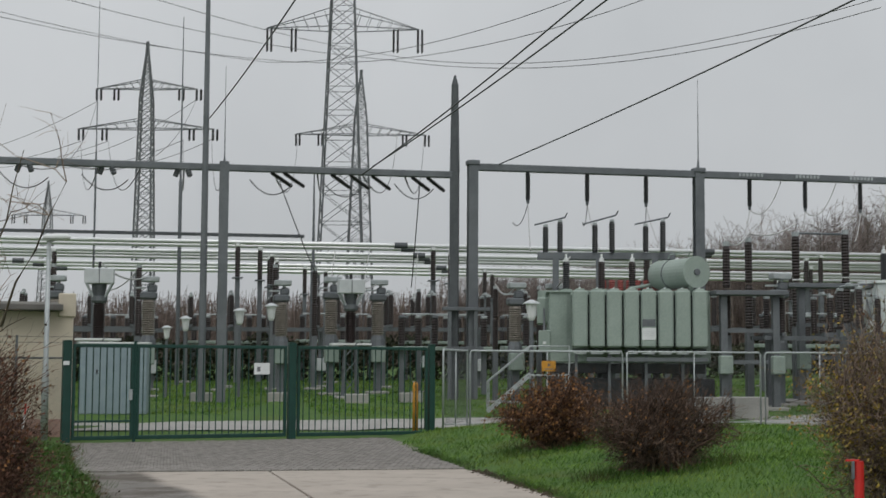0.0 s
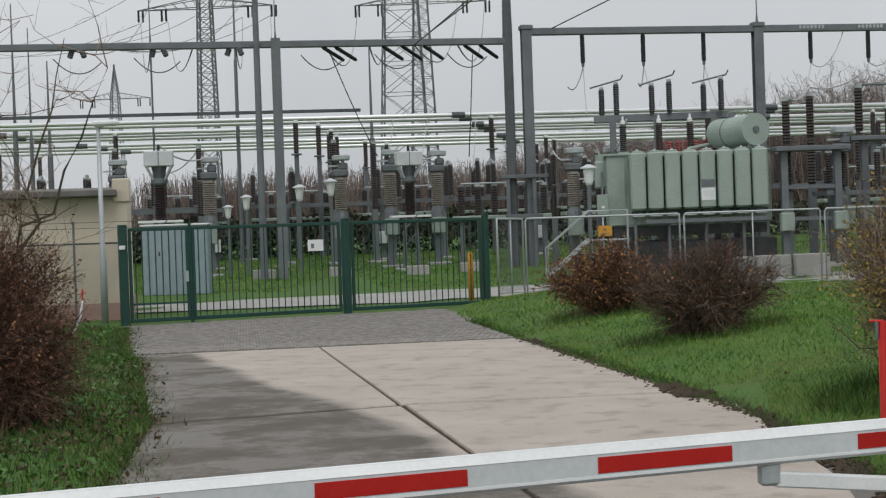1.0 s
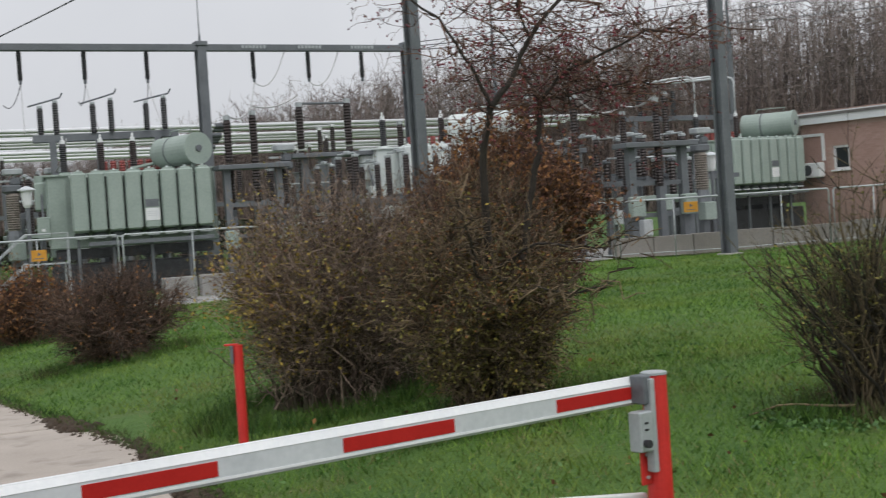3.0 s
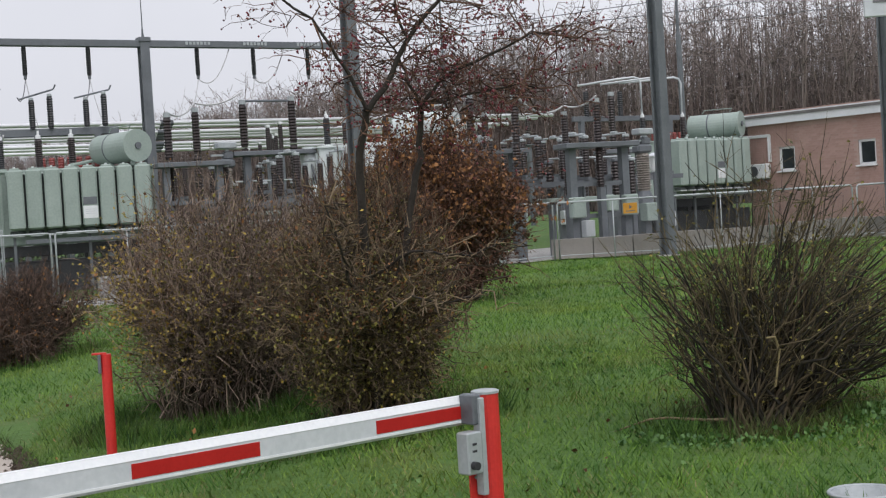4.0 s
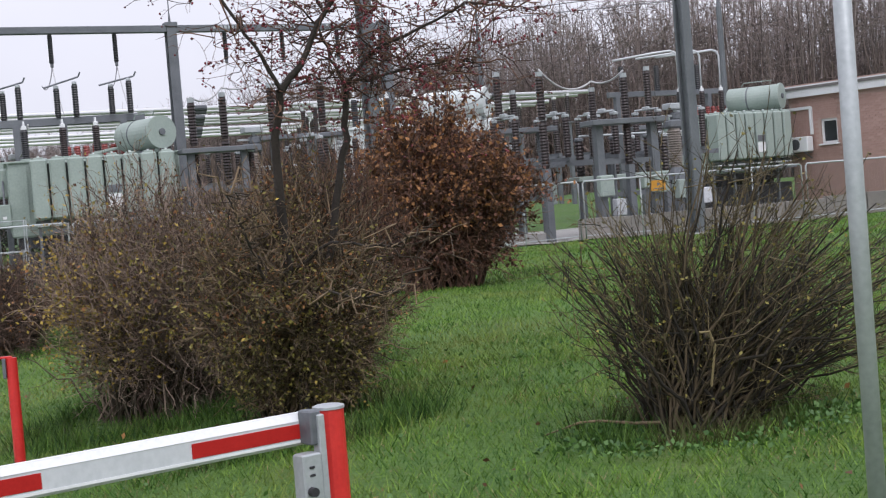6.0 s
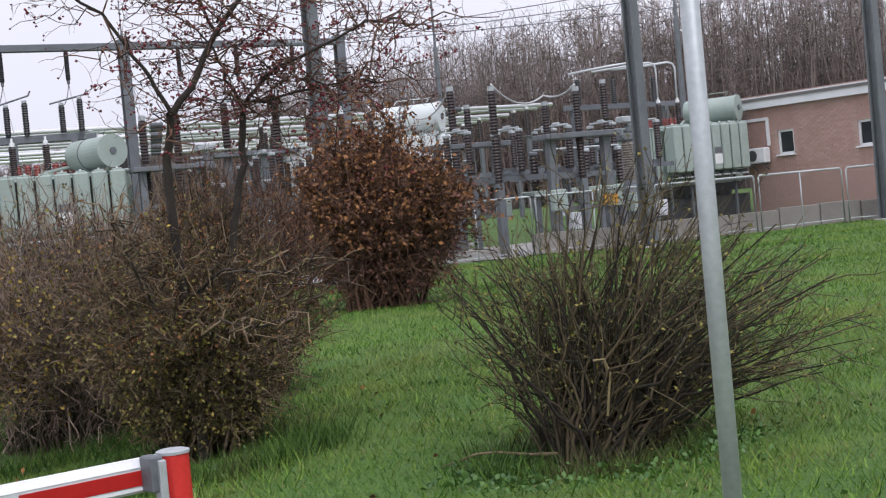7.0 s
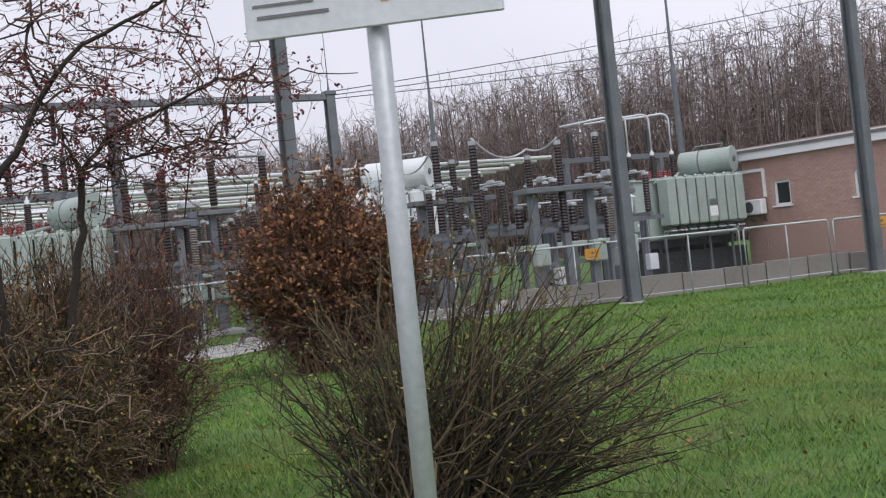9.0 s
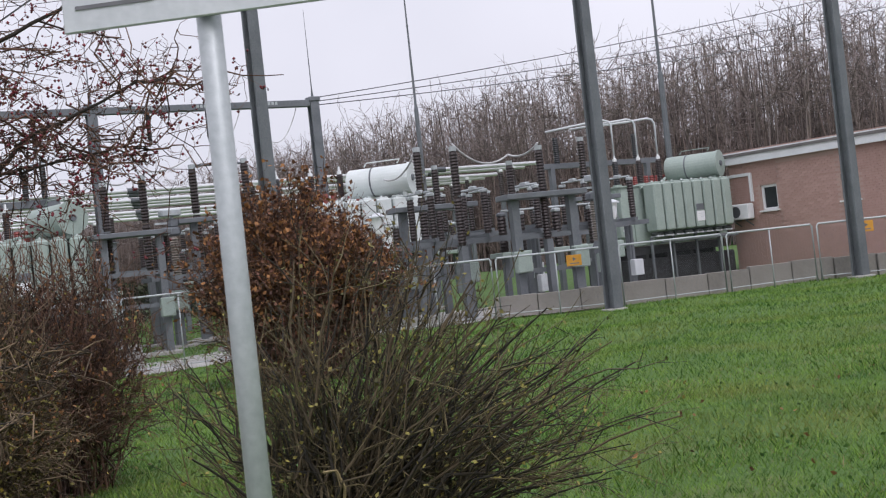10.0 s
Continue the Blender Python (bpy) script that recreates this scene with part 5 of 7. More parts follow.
# ---- transformers ----
def transformer(m, label, bank=2.05, zb=1.86, cons_turn=-63.0, cons_at=(1.30, 1.15), cons_mat=None, group="power transformers", paint=None):
    """A power transformer seen from its radiator side; origin on the ground below the middle of the bank."""
    paint = paint or M_TRAFO
    root = thing("power_transformer", m, label, "transformer", group)
    top = zb + 1.74
    tank = part("tank", Build().box((-0.25, 1.75, (zb - 0.45 + top) / 2), (4.9, 1.9, top - zb + 0.45), bevel=0.04), paint, root)
    for x in (-2.2, -1.3, -0.4, 0.5, 1.4):
        part("stiffener", Build().box((x, 0.775, zb + 0.65), (0.07, 0.06, 1.9)), paint, tank)
    for x in (-2.72,):
        for y in (1.1, 1.75, 2.4):
            part("stiffener", Build().box((x, y, zb + 0.65), (0.05, 0.07, 1.9)), paint, tank)
    part("tank_flange", Build().box((-0.25, 1.75, top - 0.02), (5.05, 2.05, 0.06), bevel=0.01), paint, root)
    n = 8
    w = 2 * bank / n
    for i in range(n):
        x = -bank + w * (i + 0.5)
        rad = part("radiator", Build().box((x, 0.30, zb + 0.87), (w - 0.06, 0.62, 1.72), bevel=0.05).box((x, 0.30, top + 0.005), (w * 0.55, 0.5, 0.07), bevel=0.02), paint, root)
        part("vent_plug", Build().rod((x, 0.3, top), (x, 0.3, top + 0.09), 0.035, n=8), M_TRAFO_PALE, rad)
        part("fan", Build().lathe((x, 0.3, zb - 0.02), (x, 0.3, zb - 0.13), ((0, 0.20), (0.3, 0.22), (1, 0.22)), 12), M_TRAFO_DARK, rad)
        part("fan_guard", Build().box((x, 0.3, zb - 0.16), (w * 0.7, 0.4, 0.06), bevel=0.015), M_SHEET, rad)
    # added dark box whose colour stands in for the shade between radiators
    part("gap_shade", Build().box((0, 0.42, zb + 0.85), (2 * bank - 0.2, 0.3, 1.5)), M_TRAFO_DARK, root)
    part("header_pipe", Build().rod((-bank, 0.68, top - 0.12), (bank, 0.68, top - 0.12), 0.06), paint, root)
    plate = part("rating_plate", Build().box((0.5 * w, -0.015, zb + 0.42), (w * 0.8, 0.012, 0.36), bevel=0.004), M_WHITE, root, "white rating plate")
    part("plate_header", Build().box((0.5 * w, -0.015, zb + 0.75), (w * 0.76, 0.012, 0.22), bevel=0.004), M_STEEL, plate)
    for k in range(3):
        part("plate_line", Build().box((0.5 * w, -0.0225, zb + 0.50 - 0.06 * k), (w * 0.55, 0.003, 0.012)), M_SHEET, plate)
    # conservator on its brackets
    a = radians(cons_turn)
    c, d = Vector((cons_at[0], cons_at[1], top + 0.56)), Vector((math.cos(a), math.sin(a), 0))
    cm = cons_mat or paint
    cons = part("conservator", Build().lathe(c - d * 1.15, c + d * 0.95, ((0, 0.30), (0.02, 0.42), (0.04, 0.455), (0.955, 0.455), (0.96, 0.485), (1.0, 0.485), (1.0, 0.42)), 28), cm, root, "round grey-green oil conservator" if cons_mat is None else "round pale grey oil conservator", smooth=False)
    part("end_flange", Build().rod(c + d * 0.95, c + d * 1.0, 0.1, n=12), M_STEEL, cons)
    part("band", Build().lathe(c - d * 0.32, c - d * 0.27, ((0, 0.465), (1, 0.465)), 28), M_STEEL, cons)
    part("ladder", Build().pipe([c + d * 0.5 + Vector((0, 0, 0.5)), c + d * 0.6 + Vector((0, 0, 0.62)), c - d * 0.5 + Vector((0, 0, 0.62)), c - d * 0.6 + Vector((0, 0, 0.5))], 0.02, 6), cm, cons)
    for s in (-0.6, 0.6):
        part("saddle", Build().box(c + d * s - Vector((0, 0, 0.43)), (0.14, 0.5, 0.32), bevel=0.02), paint, cons)
    part("oil_pipe", Build().pipe([c - d * 0.9 + Vector((0, 0, -0.2)), c - d * 1.2 + Vector((0, 0, -0.25)), (-0.2, 1.4, top + 0.12), (-0.2, 1.4, top)], 0.05, 8), paint, root, smooth=True)
    # bushings
    for x, y in ((-2.15, 1.6), (-1.05, 1.6), (-0.1, 1.6)):
        b = part("bushing", Build().insulator((x, y, top), (x, y, top + 0.95), 0.115, 14), M_PORCELAIN if x > -2 else M_BLACK_INS, root, "dark brown porcelain bushing", smooth=False)
        part("turret", Build().rod((x, y, top - 0.02), (x, y, top + 0.1), 0.17, n=14), paint, b)
        part("terminal", Build().lathe((x, y, top + 0.95), (x, y, top + 1.2), ((0, 0.075), (0.45, 0.075), (0.5, 0.035), (1, 0.03)), 10), M_WHITE, b)
    for i in range(7):
        x = -0.95 + i * 0.27
        part("red_bushing", Build().insulator((x, 2.35, top), (x, 2.35, top + 0.42), 0.10, 5), M_RED_INS, root, "short red-brown bushing")
    # control boxes and valves on the end
    box = part("control_box", Build().box((-2.85, 0.75, zb + 0.22), (0.36, 0.30, 0.62), bevel=0.02), paint, root)
    part("box_label", Build().box((-2.85, 0.594, zb + 0.15), (0.10, 0.008, 0.08)), M_WHITE, box)
    part("tap_changer", Build().box((-2.85, 1.5, zb + 1.15), (0.42, 0.55, 0.85), bevel=0.05), paint, root)
    part("tap_cover", Build().rod((-2.85, 1.5, zb + 1.57), (-2.85, 1.5, zb + 1.78), 0.19, n=14), paint, root)
    part("drive_shaft", Build().rod((-2.85, 0.8, zb + 0.5), (-2.85, 1.3, zb + 1.3), 0.03), M_STEEL, root)
    # underframe, wheels, blast footing
    for y in (1.0, 2.5):
        part("skid", Build().box((-0.25, y, zb - 0.62), (4.6, 0.16, 0.30), bevel=0.01), M_DARK, root)
    for x in (-1.9, -0.9, 0.2, 1.3):
        part("cross_frame", Build().box((x, 1.7, zb - 0.86), (0.14, 2.1, 0.2)), M_DARK, root)
        part("leg", Build().box((x, 0.35, (zb - 0.2) / 2), (0.08, 0.08, zb - 0.2)), M_STEEL, root)
    part("oil_pit", Build().box((-0.2, 1.9, (zb - 0.97) / 2), (5.0, 2.5, zb - 0.97 + 0.1), bevel=0.03), M_DARK, root, "dark foundation block under the tank")
    part("cable_duct", Build().box((0.2, 0.15, zb - 0.35), (3.6, 0.2, 0.12), bevel=0.01), M_STEEL, root)
    return root


transformer(pose(0.05, 40.95, float(height(0, 41)), 0, 0, 4), "grey-green power transformer with a radiator bank beside the fence")
FAR_G = float(height(22.2, 47.0))
FAR = pose(22.25, 46.75, FAR_G, 0, 0, 21) @ Matrix.Diagonal((0.96, 0.96, 0.96, 1))
FAR_TOP = (2.32 - FAR_G) / 0.96 + 1.74
transformer(FAR, "grey-green power transformer by the brick building", zb=FAR_TOP - 1.74, bank=1.87)
transformer(pose(10.2, 43.2, float(height(10, 43)), 0, 0, 10), "pale grey power transformer with a round conservator behind the bush", zb=2.05, cons_turn=-38, cons_at=(1.0, 0.6), cons_mat=M_TRAFO_PALE, paint=M_TRAFO_PALE)


# ---- steel gantries ----
def H_column(x, y, z0, z1, w, turn=18.0, taper=1.0):
    """One rolled H-section, extruded upright."""
    t = Matrix.Rotation(radians(turn), 3, "Z")
    a, f, g = w * 0.5, w * 0.34, w * 0.1
    outline = ((-a, -a), (a, -a), (a, -f), (g, -f), (g, f), (a, f), (a, a), (-a, a), (-a, f), (-g, f), (-g, -f), (-a, -f))
    vs = []
    for z, k in ((z0, 1.0), (z1, taper)):
        vs += [Vector((x, y, z)) + t @ Vector((px * k, py * k, 0)) for px, py in outline]
    n = len(outline)
    fs = [(i, (i + 1) % n, n + (i + 1) % n, n + i) for i in range(n)]
    fs += [tuple(range(n))[::-1], tuple(range(n, 2 * n))]
    return Build().add(vs, fs)


def along(x):
    return 47.84 + 0.334 * x


gantry = thing("line_gantry", pose(0, 0, 0), "grey steel portal gantry with hanging black insulators", "gantry", "line gantries")
for x in (-5.5, 2.26, 9.95):
    y = along(x)
    part("column", H_column(x, y, float(height(x, y)) - 0.1, 8.5, 0.33), M_STEEL, gantry)
    part("column_head", Build().box((x, y, 8.44), (0.42, 0.42, 0.16), Matrix.Rotation(radians(18), 3, "Z"), 0.02), M_STEEL, gantry)
part("beam", Build().beam((-5.5, along(-5.5), 8.30), (9.95, along(9.95), 8.30), 0.26, 0.24, 0.02), M_STEEL, gantry)
for x in (2.26, 9.95):
    part("lightning_rod", Build().lathe((x, along(x), 8.5), (x, along(x), 11.7), ((0, 0.05), (0.12, 0.022), (1, 0.006)), 7), M_STEEL, gantry)
for x in (3.75, 5.8, 7.8):
    for k in range(7):
        part("beam_plate", Build().box((x + 0.13 * k, along(x + 0.13 * k) - 0.14, 8.33), (0.09, 0.02, 0.11), Matrix.Rotation(radians(18), 3, "Z")), M_STEEL_LIGHT, gantry)
for x in (-3.65, -1.63, 0.41, 4.09, 6.11, 8.15):
    y = along(x)
    part("insulator", Build().insulator((x, y, 8.17), (x, y, 7.22), 0.085, 16), M_BLACK_INS, gantry, "hanging black insulator")
    part("clamp", Build().box((x, y, 7.16), (0.1, 0.1, 0.14), bevel=0.02), M_STEEL, gantry)

gantry = thing("line_gantry", pose(0, 0, 0), "long grey steel portal gantry with tension insulators behind the gate", "gantry", "line gantries")
for x, z1, w in ((-22.37, 15.0, 0.30), (-13.47, 8.2, 0.30), (-30.0, 8.2, 0.3)):
    y = along(x)
    part("column", H_column(x, y, float(height(x, y)) - 0.1, z1, w), M_STEEL, gantry)
y = along(-6.1)
part("tapered_mast", Build().beam((-6.1, y, float(height(-6.1, y)) - 0.1), (-6.1, y, 8.1), 0.30, 0.30, 0.02).lathe((-6.1, y, 8.1), (-6.1, y, 11.45), ((0, 0.17), (0.9, 0.12), (1, 0.03)), 10), M_STEEL_DARK, gantry)
part("beam", Build().beam((-30, along(-30), 8.0), (-6.1, along(-6.1), 8.0), 0.24, 0.22, 0.02), M_STEEL, gantry)
part("mast", Build().lathe((-13.98, along(-13.98) - 0.3, 0.2), (-13.98, along(-13.98) - 0.3, 17.0), ((0, 0.13), (0.55, 0.10), (1, 0.05)), 10), M_STEEL, gantry)
part("lightning_rod", Build().lathe((-13.47, along(-13.47), 8.1), (-13.47, along(-13.47), 11.4), ((0, 0.05), (0.1, 0.02), (1, 0.006)), 7), M_STEEL, gantry)
for x in (-19.5, -17.05, -14.75):
    y = along(x)
    for dx in (-0.16, 0.16):
        part("insulator", Build().insulator((x + dx, y, 7.9), (x + dx * 1.6, y, 7.66), 0.10, 3), M_STEEL_DARK, gantry)
for x in (-12.0, -11.6, -10.1, -9.5, -8.8, -7.5, -7.0):
    y = along(x)
    part("insulator", Build().insulator((x, y, 7.88), (x + 0.45, y + 1.0, 7.55), 0.07, 9), M_DARK, gantry, "dark tension insulator string")
bracket = thing("cable_bracket", pose(0, 0, 0), "steel cross bracket between two gantry columns", "bracket")
part("rail", Build().beam((-6.45, along(-6.45) - 0.3, 3.43), (-4.9, along(-4.9) - 0.3, 3.43), 0.2, 0.12, 0.01), M_STEEL, bracket)
part("rail", Build().beam((-6.3, along(-6.3) - 0.3, 2.1), (-5.1, along(-5.1) - 0.3, 2.1), 0.12, 0.12, 0.01), M_STEEL, bracket)
for x in (-6.2, -5.35):
    part("upright", Build().beam((x, along(x) - 0.3, float(height(x, 45.8))), (x, along(x) - 0.3, 3.45), 0.12), M_STEEL, bracket)

# round and H-section masts along the fence and in the yard
for x, y, z1 in ((6.54, 31.1, 12.5), (14.05, 31.1, 12.5), (20.2, 31.2, 12.5)):
    mast = thing("steel_mast", at(x, y), "tall blue-grey steel mast standing on the lawn by the fence", "mast", "masts by the fence")
    part("column", H_column(0, 0, -0.1, z1, 0.30, 30, 0.8), M_STEEL, mast)
    part("footing", Build().box((0, 0, 0.0), (0.5, 0.5, 0.12), bevel=0.02), M_CONCRETE, mast)
for x, y, z1, r in ((-21.44, 52.9, 17, 0.05), (-18.25, 54.0, 15.1, 0.09), (-13.44, 57.5, 9.2, 0.14), (-27.3, 52.7, 11, 0.13), (-26.7, 52.9, 10, 0.1), (-26.0, 53.1, 8.6, 0.14), (14.94, 58, 14.0, 0.11), (25.67, 58.0, 15.0, 0.15)):
    mast = thing("lightning_mast", at(x, y), "slim round grey lightning mast in the yard", "mast", "lightning masts")
    part("pole", Build().lathe((0, 0, -0.1), (0, 0, z1), ((0, r), (0.55, r * 0.8), (0.56, r * 0.5), (1, r * 0.18)), 9), M_STEEL, mast)


# ---- busbars ----
for b in (57.2, 59.0, 62.6, 64.4, 66.4, 70.8, 73.2, 76.2):
    bus = thing("busbar", pose(0, 0, 0), "long bright aluminium tube busbar on post insulators", "busbar", "busbar tubes")
    part("tube", Build().rod((-46, b - 46 * 0.31, 6.3), (21.5 - (b - 57) * 0.15, b + (21.5 - (b - 57) * 0.15) * 0.31, 6.3), 0.095, n=10), M_ALU, bus, smooth=True)
    for x in (-38, -28.5, -9.2, 3.2, 16.5):
        part("joint_sleeve", Build().rod((x - 0.25, b + (x - 0.25) * 0.31, 6.3), (x + 0.25, b + (x + 0.25) * 0.31, 6.3), 0.125, n=10), M_STEEL_DARK, bus)
rail = thing("steel_girder", pose(0, 0, 0), "dark steel girder over the busbars", "girder")
part("beam", Build().beam((-46, 55.2 - 46 * 0.31, 6.42), (-12.5, 55.2 - 12.5 * 0.31, 6.42), 0.12, 0.12), M_STEEL_DARK, rail)
for x in (-45.9,):
    part("column", Build().beam((x, 55.2 + x * 0.31, 0.3), (x, 55.2 + x * 0.31, 6.42), 0.12), M_STEEL, rail)


def busbar_support(m):
    root = thing("busbar_support", m, "steel column with a brown post insulator under a busbar", "insulator post", "busbar supports")
    part("column", Build().beam((0, 0, -0.1), (0, 0, 3.95), 0.18, 0.18), M_STEEL, root)
    part("head_plate", Build().box((0, 0, 3.98), (0.4, 0.4, 0.06), bevel=0.01), M_STEEL, root)
    part("insulator", Build().insulator((0, 0, 4.0), (0, 0, 5.2), 0.11, 13), M_PORCELAIN, root)
    part("clamp", Build().box((0, 0, 5.26), (0.2, 0.2, 0.14), bevel=0.03), M_WHITE, root)
    return root


proto = busbar_support(pose(-24, 62.6 - 24 * 0.31, 0.97))
for b in (57.2, 59.0, 62.6, 64.4, 66.4, 70.8, 73.2, 76.2):
    for k, x in enumerate((-33.0, -15.5, -7.5, 1.2, 8.2, 15.0, 19.5)):
        x += 0.6 * math.sin(b * 3 + k)
        copy_thing(proto, pose(x, b + x * 0.31, 0.92, 0, 0, 18))


# ---- switchgear ----
def instrument_transformer(m):
    root = thing("instrument_transformer", m, "current transformer with a grey box head on a brown insulator", "instrument transformer", "instrument transformers")
    for sx in (-1, 1):
        for sy in (-1, 1):
            part("leg", Build().beam((sx * 0.26, sy * 0.26, 0), (sx * 0.2, sy * 0.2, 1.95), 0.07), M_STEEL, root)
    for z in (0.25, 0.9, 1.5):
        part("brace", Build().beam((-0.25, -0.25, z), (0.24, -0.25, z + 0.55), 0.035).beam((0.25, 0.25, z), (-0.24, 0.25, z + 0.55), 0.035).beam((-0.25, 0.25, z), (-0.24, -0.22, z + 0.55), 0.035), M_STEEL, root)
    part("base_plate", Build().box((0, 0, 1.98), (1.5, 0.5, 0.08), bevel=0.01), M_WHITE, root)
    part("insulator", Build().insulator((0, 0, 2.02), (0, 0, 3.2), 0.205, 18, 12), M_PORCELAIN, root)
    part("neck", Build().lathe((0, 0, 3.2), (0, 0, 3.44), ((0, 0.21), (0.3, 0.27), (1, 0.27)), 10), M_STEEL, root)
    for sx in (-1, 1):
        for sy in (-1, 1):
            part("strut", Build().beam((sx * 0.2, sy * 0.16, 3.4), (sx * 0.42, sy * 0.27, 3.86), 0.06), M_STEEL_LIGHT, root)
    part("head_core", Build().lathe((0, 0, 3.4), (0, 0, 3.86), ((0, 0.18), (1, 0.26)), 10), M_STEEL_DARK, root)
    part("head", Build().box((0, 0, 4.1), (0.98, 0.62, 0.52), bevel=0.03), M_SHEET, root)
    part("head_seam", Build().box((0, -0.315, 4.1), (0.03, 0.02, 0.48)), M_STEEL, root)
    part("terminal", Build().rod((0, 0, 4.38), (0, 0, 4.58), 0.05), M_DARK, root)
    part("foundation", Build().box((0, 0, 0), (1.1, 1.1, 0.16), bevel=0.03), M_CONCRETE, root)
    return root


def breaker(m):
    root = thing("circuit_breaker", m, "circuit breaker pole with a grey ribbed insulator and angular head", "circuit breaker", "circuit breakers")
    part("column", Build().beam((0, 0, -0.1), (0, 0, 1.75), 0.26, 0.26), M_STEEL, root)
    part("drive_case", Build().box((0, -0.2, 1.45), (0.5, 0.4, 0.6), bevel=0.03), M_TRAFO, root)
    part("pedestal", Build().lathe((0, 0, 1.75), (0, 0, 2.15), ((0, 0.3), (0.6, 0.26), (1, 0.2)), 10), M_STEEL, root)
    part("insulator", Build().insulator((0, 0, 2.15), (0, 0, 3.4), 0.24, 15, 12), M_GREY_INS, root)
    part("head", Build().box((0, 0, 3.55), (0.6, 0.4, 0.28), bevel=0.06).box((0.12, 0, 3.8), (0.34, 0.3, 0.28), bevel=0.06), M_STEEL, root)
    part("terminal", Build().box((-0.25, 0, 3.82), (0.4, 0.1, 0.06)).rod((0.1, 0, 3.9), (0.1, 0, 4.15), 0.06), M_STEEL_LIGHT, root)
    part("top_cap", Build().box((0.05, 0, 4.12), (0.62, 0.42, 0.2), bevel=0.03), M_STEEL_LIGHT, root)
    part("foundation", Build().box((0, 0, 0), (0.8, 0.8, 0.16), bevel=0.03), M_CONCRETE, root)
    return root


def disconnector(m):
    root = thing("disconnector", m, "three-pole disconnector of brown insulators on a steel frame", "disconnector", "disconnectors")
    for x in (-1.9, 1.9):
        part("column", Build().beam((x, 0, -0.1), (x, 0, 2.2), 0.18, 0.18), M_STEEL, root)
        part("foundation", Build().box((x, 0, 0), (0.6, 0.6, 0.14), bevel=0.03), M_CONCRETE, root)
    for y in (-0.5, 0.5):
        part("girder", Build().beam((-2.3, y, 2.28), (2.3, y, 2.28), 0.14, 0.14), M_STEEL, root)
    for x in (-1.7, 0, 1.7):
        part("cross_beam", Build().beam((x, -0.75, 2.4), (x, 0.75, 2.4), 0.12, 0.1), M_STEEL, root)
        for y in (-0.6, 0.6):
            ins = part("insulator", Build().insulator((x, y, 2.45), (x, y, 3.6), 0.11, 13), M_PORCELAIN, root)
            part("cap", Build().box((x, y, 3.64), (0.18, 0.18, 0.1), bevel=0.02), M_STEEL_LIGHT, ins)
        part("blade", Build().rod((x, -0.6, 3.72), (x, 0.6, 3.74), 0.03), M_STEEL_LIGHT, root)
        part("contact", Build().box((x, 0, 3.76), (0.12, 0.3, 0.12), bevel=0.02), M_STEEL_LIGHT, root)
    part("drive_rod", Build().rod((1.9, -0.12, 0.9), (1.9, -0.12, 2.3), 0.03), M_STEEL, root)
    part("drive_box", Build().box((1.9, -0.25, 0.9), (0.35, 0.25, 0.5), bevel=0.02), M_SHEET, root)
    return root


def tall_post(m):
    root = thing("surge_arrester", m, "tall dark brown surge arrester on a steel column", "arrester", "surge arresters")
    part("column", Build().beam((0, 0, -0.1), (0, 0, 2.1), 0.2, 0.2), M_STEEL, root)
    part("insulator", Build().insulator((0, 0, 2.1), (0, 0, 3.4), 0.125, 14).insulator((0, 0, 3.45), (0, 0, 4.65), 0.12, 13), M_PORCELAIN, root)
    part("cap", Build().rod((0, 0, 4.65), (0, 0, 4.78), 0.1, n=10), M_STEEL_LIGHT, root)
    part("foundation", Build().box((0, 0, 0), (0.7, 0.7, 0.16), bevel=0.03), M_CONCRETE, root)
    return root


def lantern(m):
    root = thing("yard_lantern", m, "white mushroom-topped yard lantern on a slim pole", "yard lamp", "yard lanterns")
    part("pole", Build().rod((0, 0, -0.1), (0, 0, 2.55), 0.06), M_STEEL, root)
    part("glass", Build().lathe((0, 0, 2.5), (0, 0, 2.98), ((0, 0.07), (0.15, 0.11), (0.95, 0.16), (1, 0.16)), 12), M_WHITE, root, "white tapered lamp body")
    part("roof", Build().lathe((0, 0, 2.97), (0, 0, 3.09), ((0, 0.24), (0.25, 0.235), (1, 0.05)), 12), M_SHEET, root)
    return root


def low_gear(m):
    root = thing("reactor_row", m, "low steel table with a row of short brown insulators", "insulator row", "low insulator rows")
    for x in (-1.5, 1.5):
        part("column", Build().beam((x, 0, -0.1), (x, 0, 1.6), 0.16, 0.16), M_STEEL, root)
    part("table", Build().box((0, 0, 1.68), (3.6, 0.7, 0.14), bevel=0.02), M_TRAFO, root)
    for i in range(6):
        x = -1.5 + i * 0.6
        part("insulator", Build().insulator((x, 0, 1.74), (x, 0, 2.75), 0.13, 10), M_PORCELAIN, root)
        part("cap", Build().box((x, 0, 2.8), (0.22, 0.22, 0.12), bevel=0.03), M_STEEL_LIGHT if i % 2 else M_STEEL, root)
    part("link", Build().rod((-1.5, 0, 2.9), (1.5, 0, 2.9), 0.03), M_STEEL_LIGHT, root)
    return root


def scaled(x, y, turn=18.0, s=1.0, dz=0.0):
    return pose(x, y, float(height(x, y)) + dz, 0, 0, turn) @ Matrix.Diagonal((s, s, s, 1))


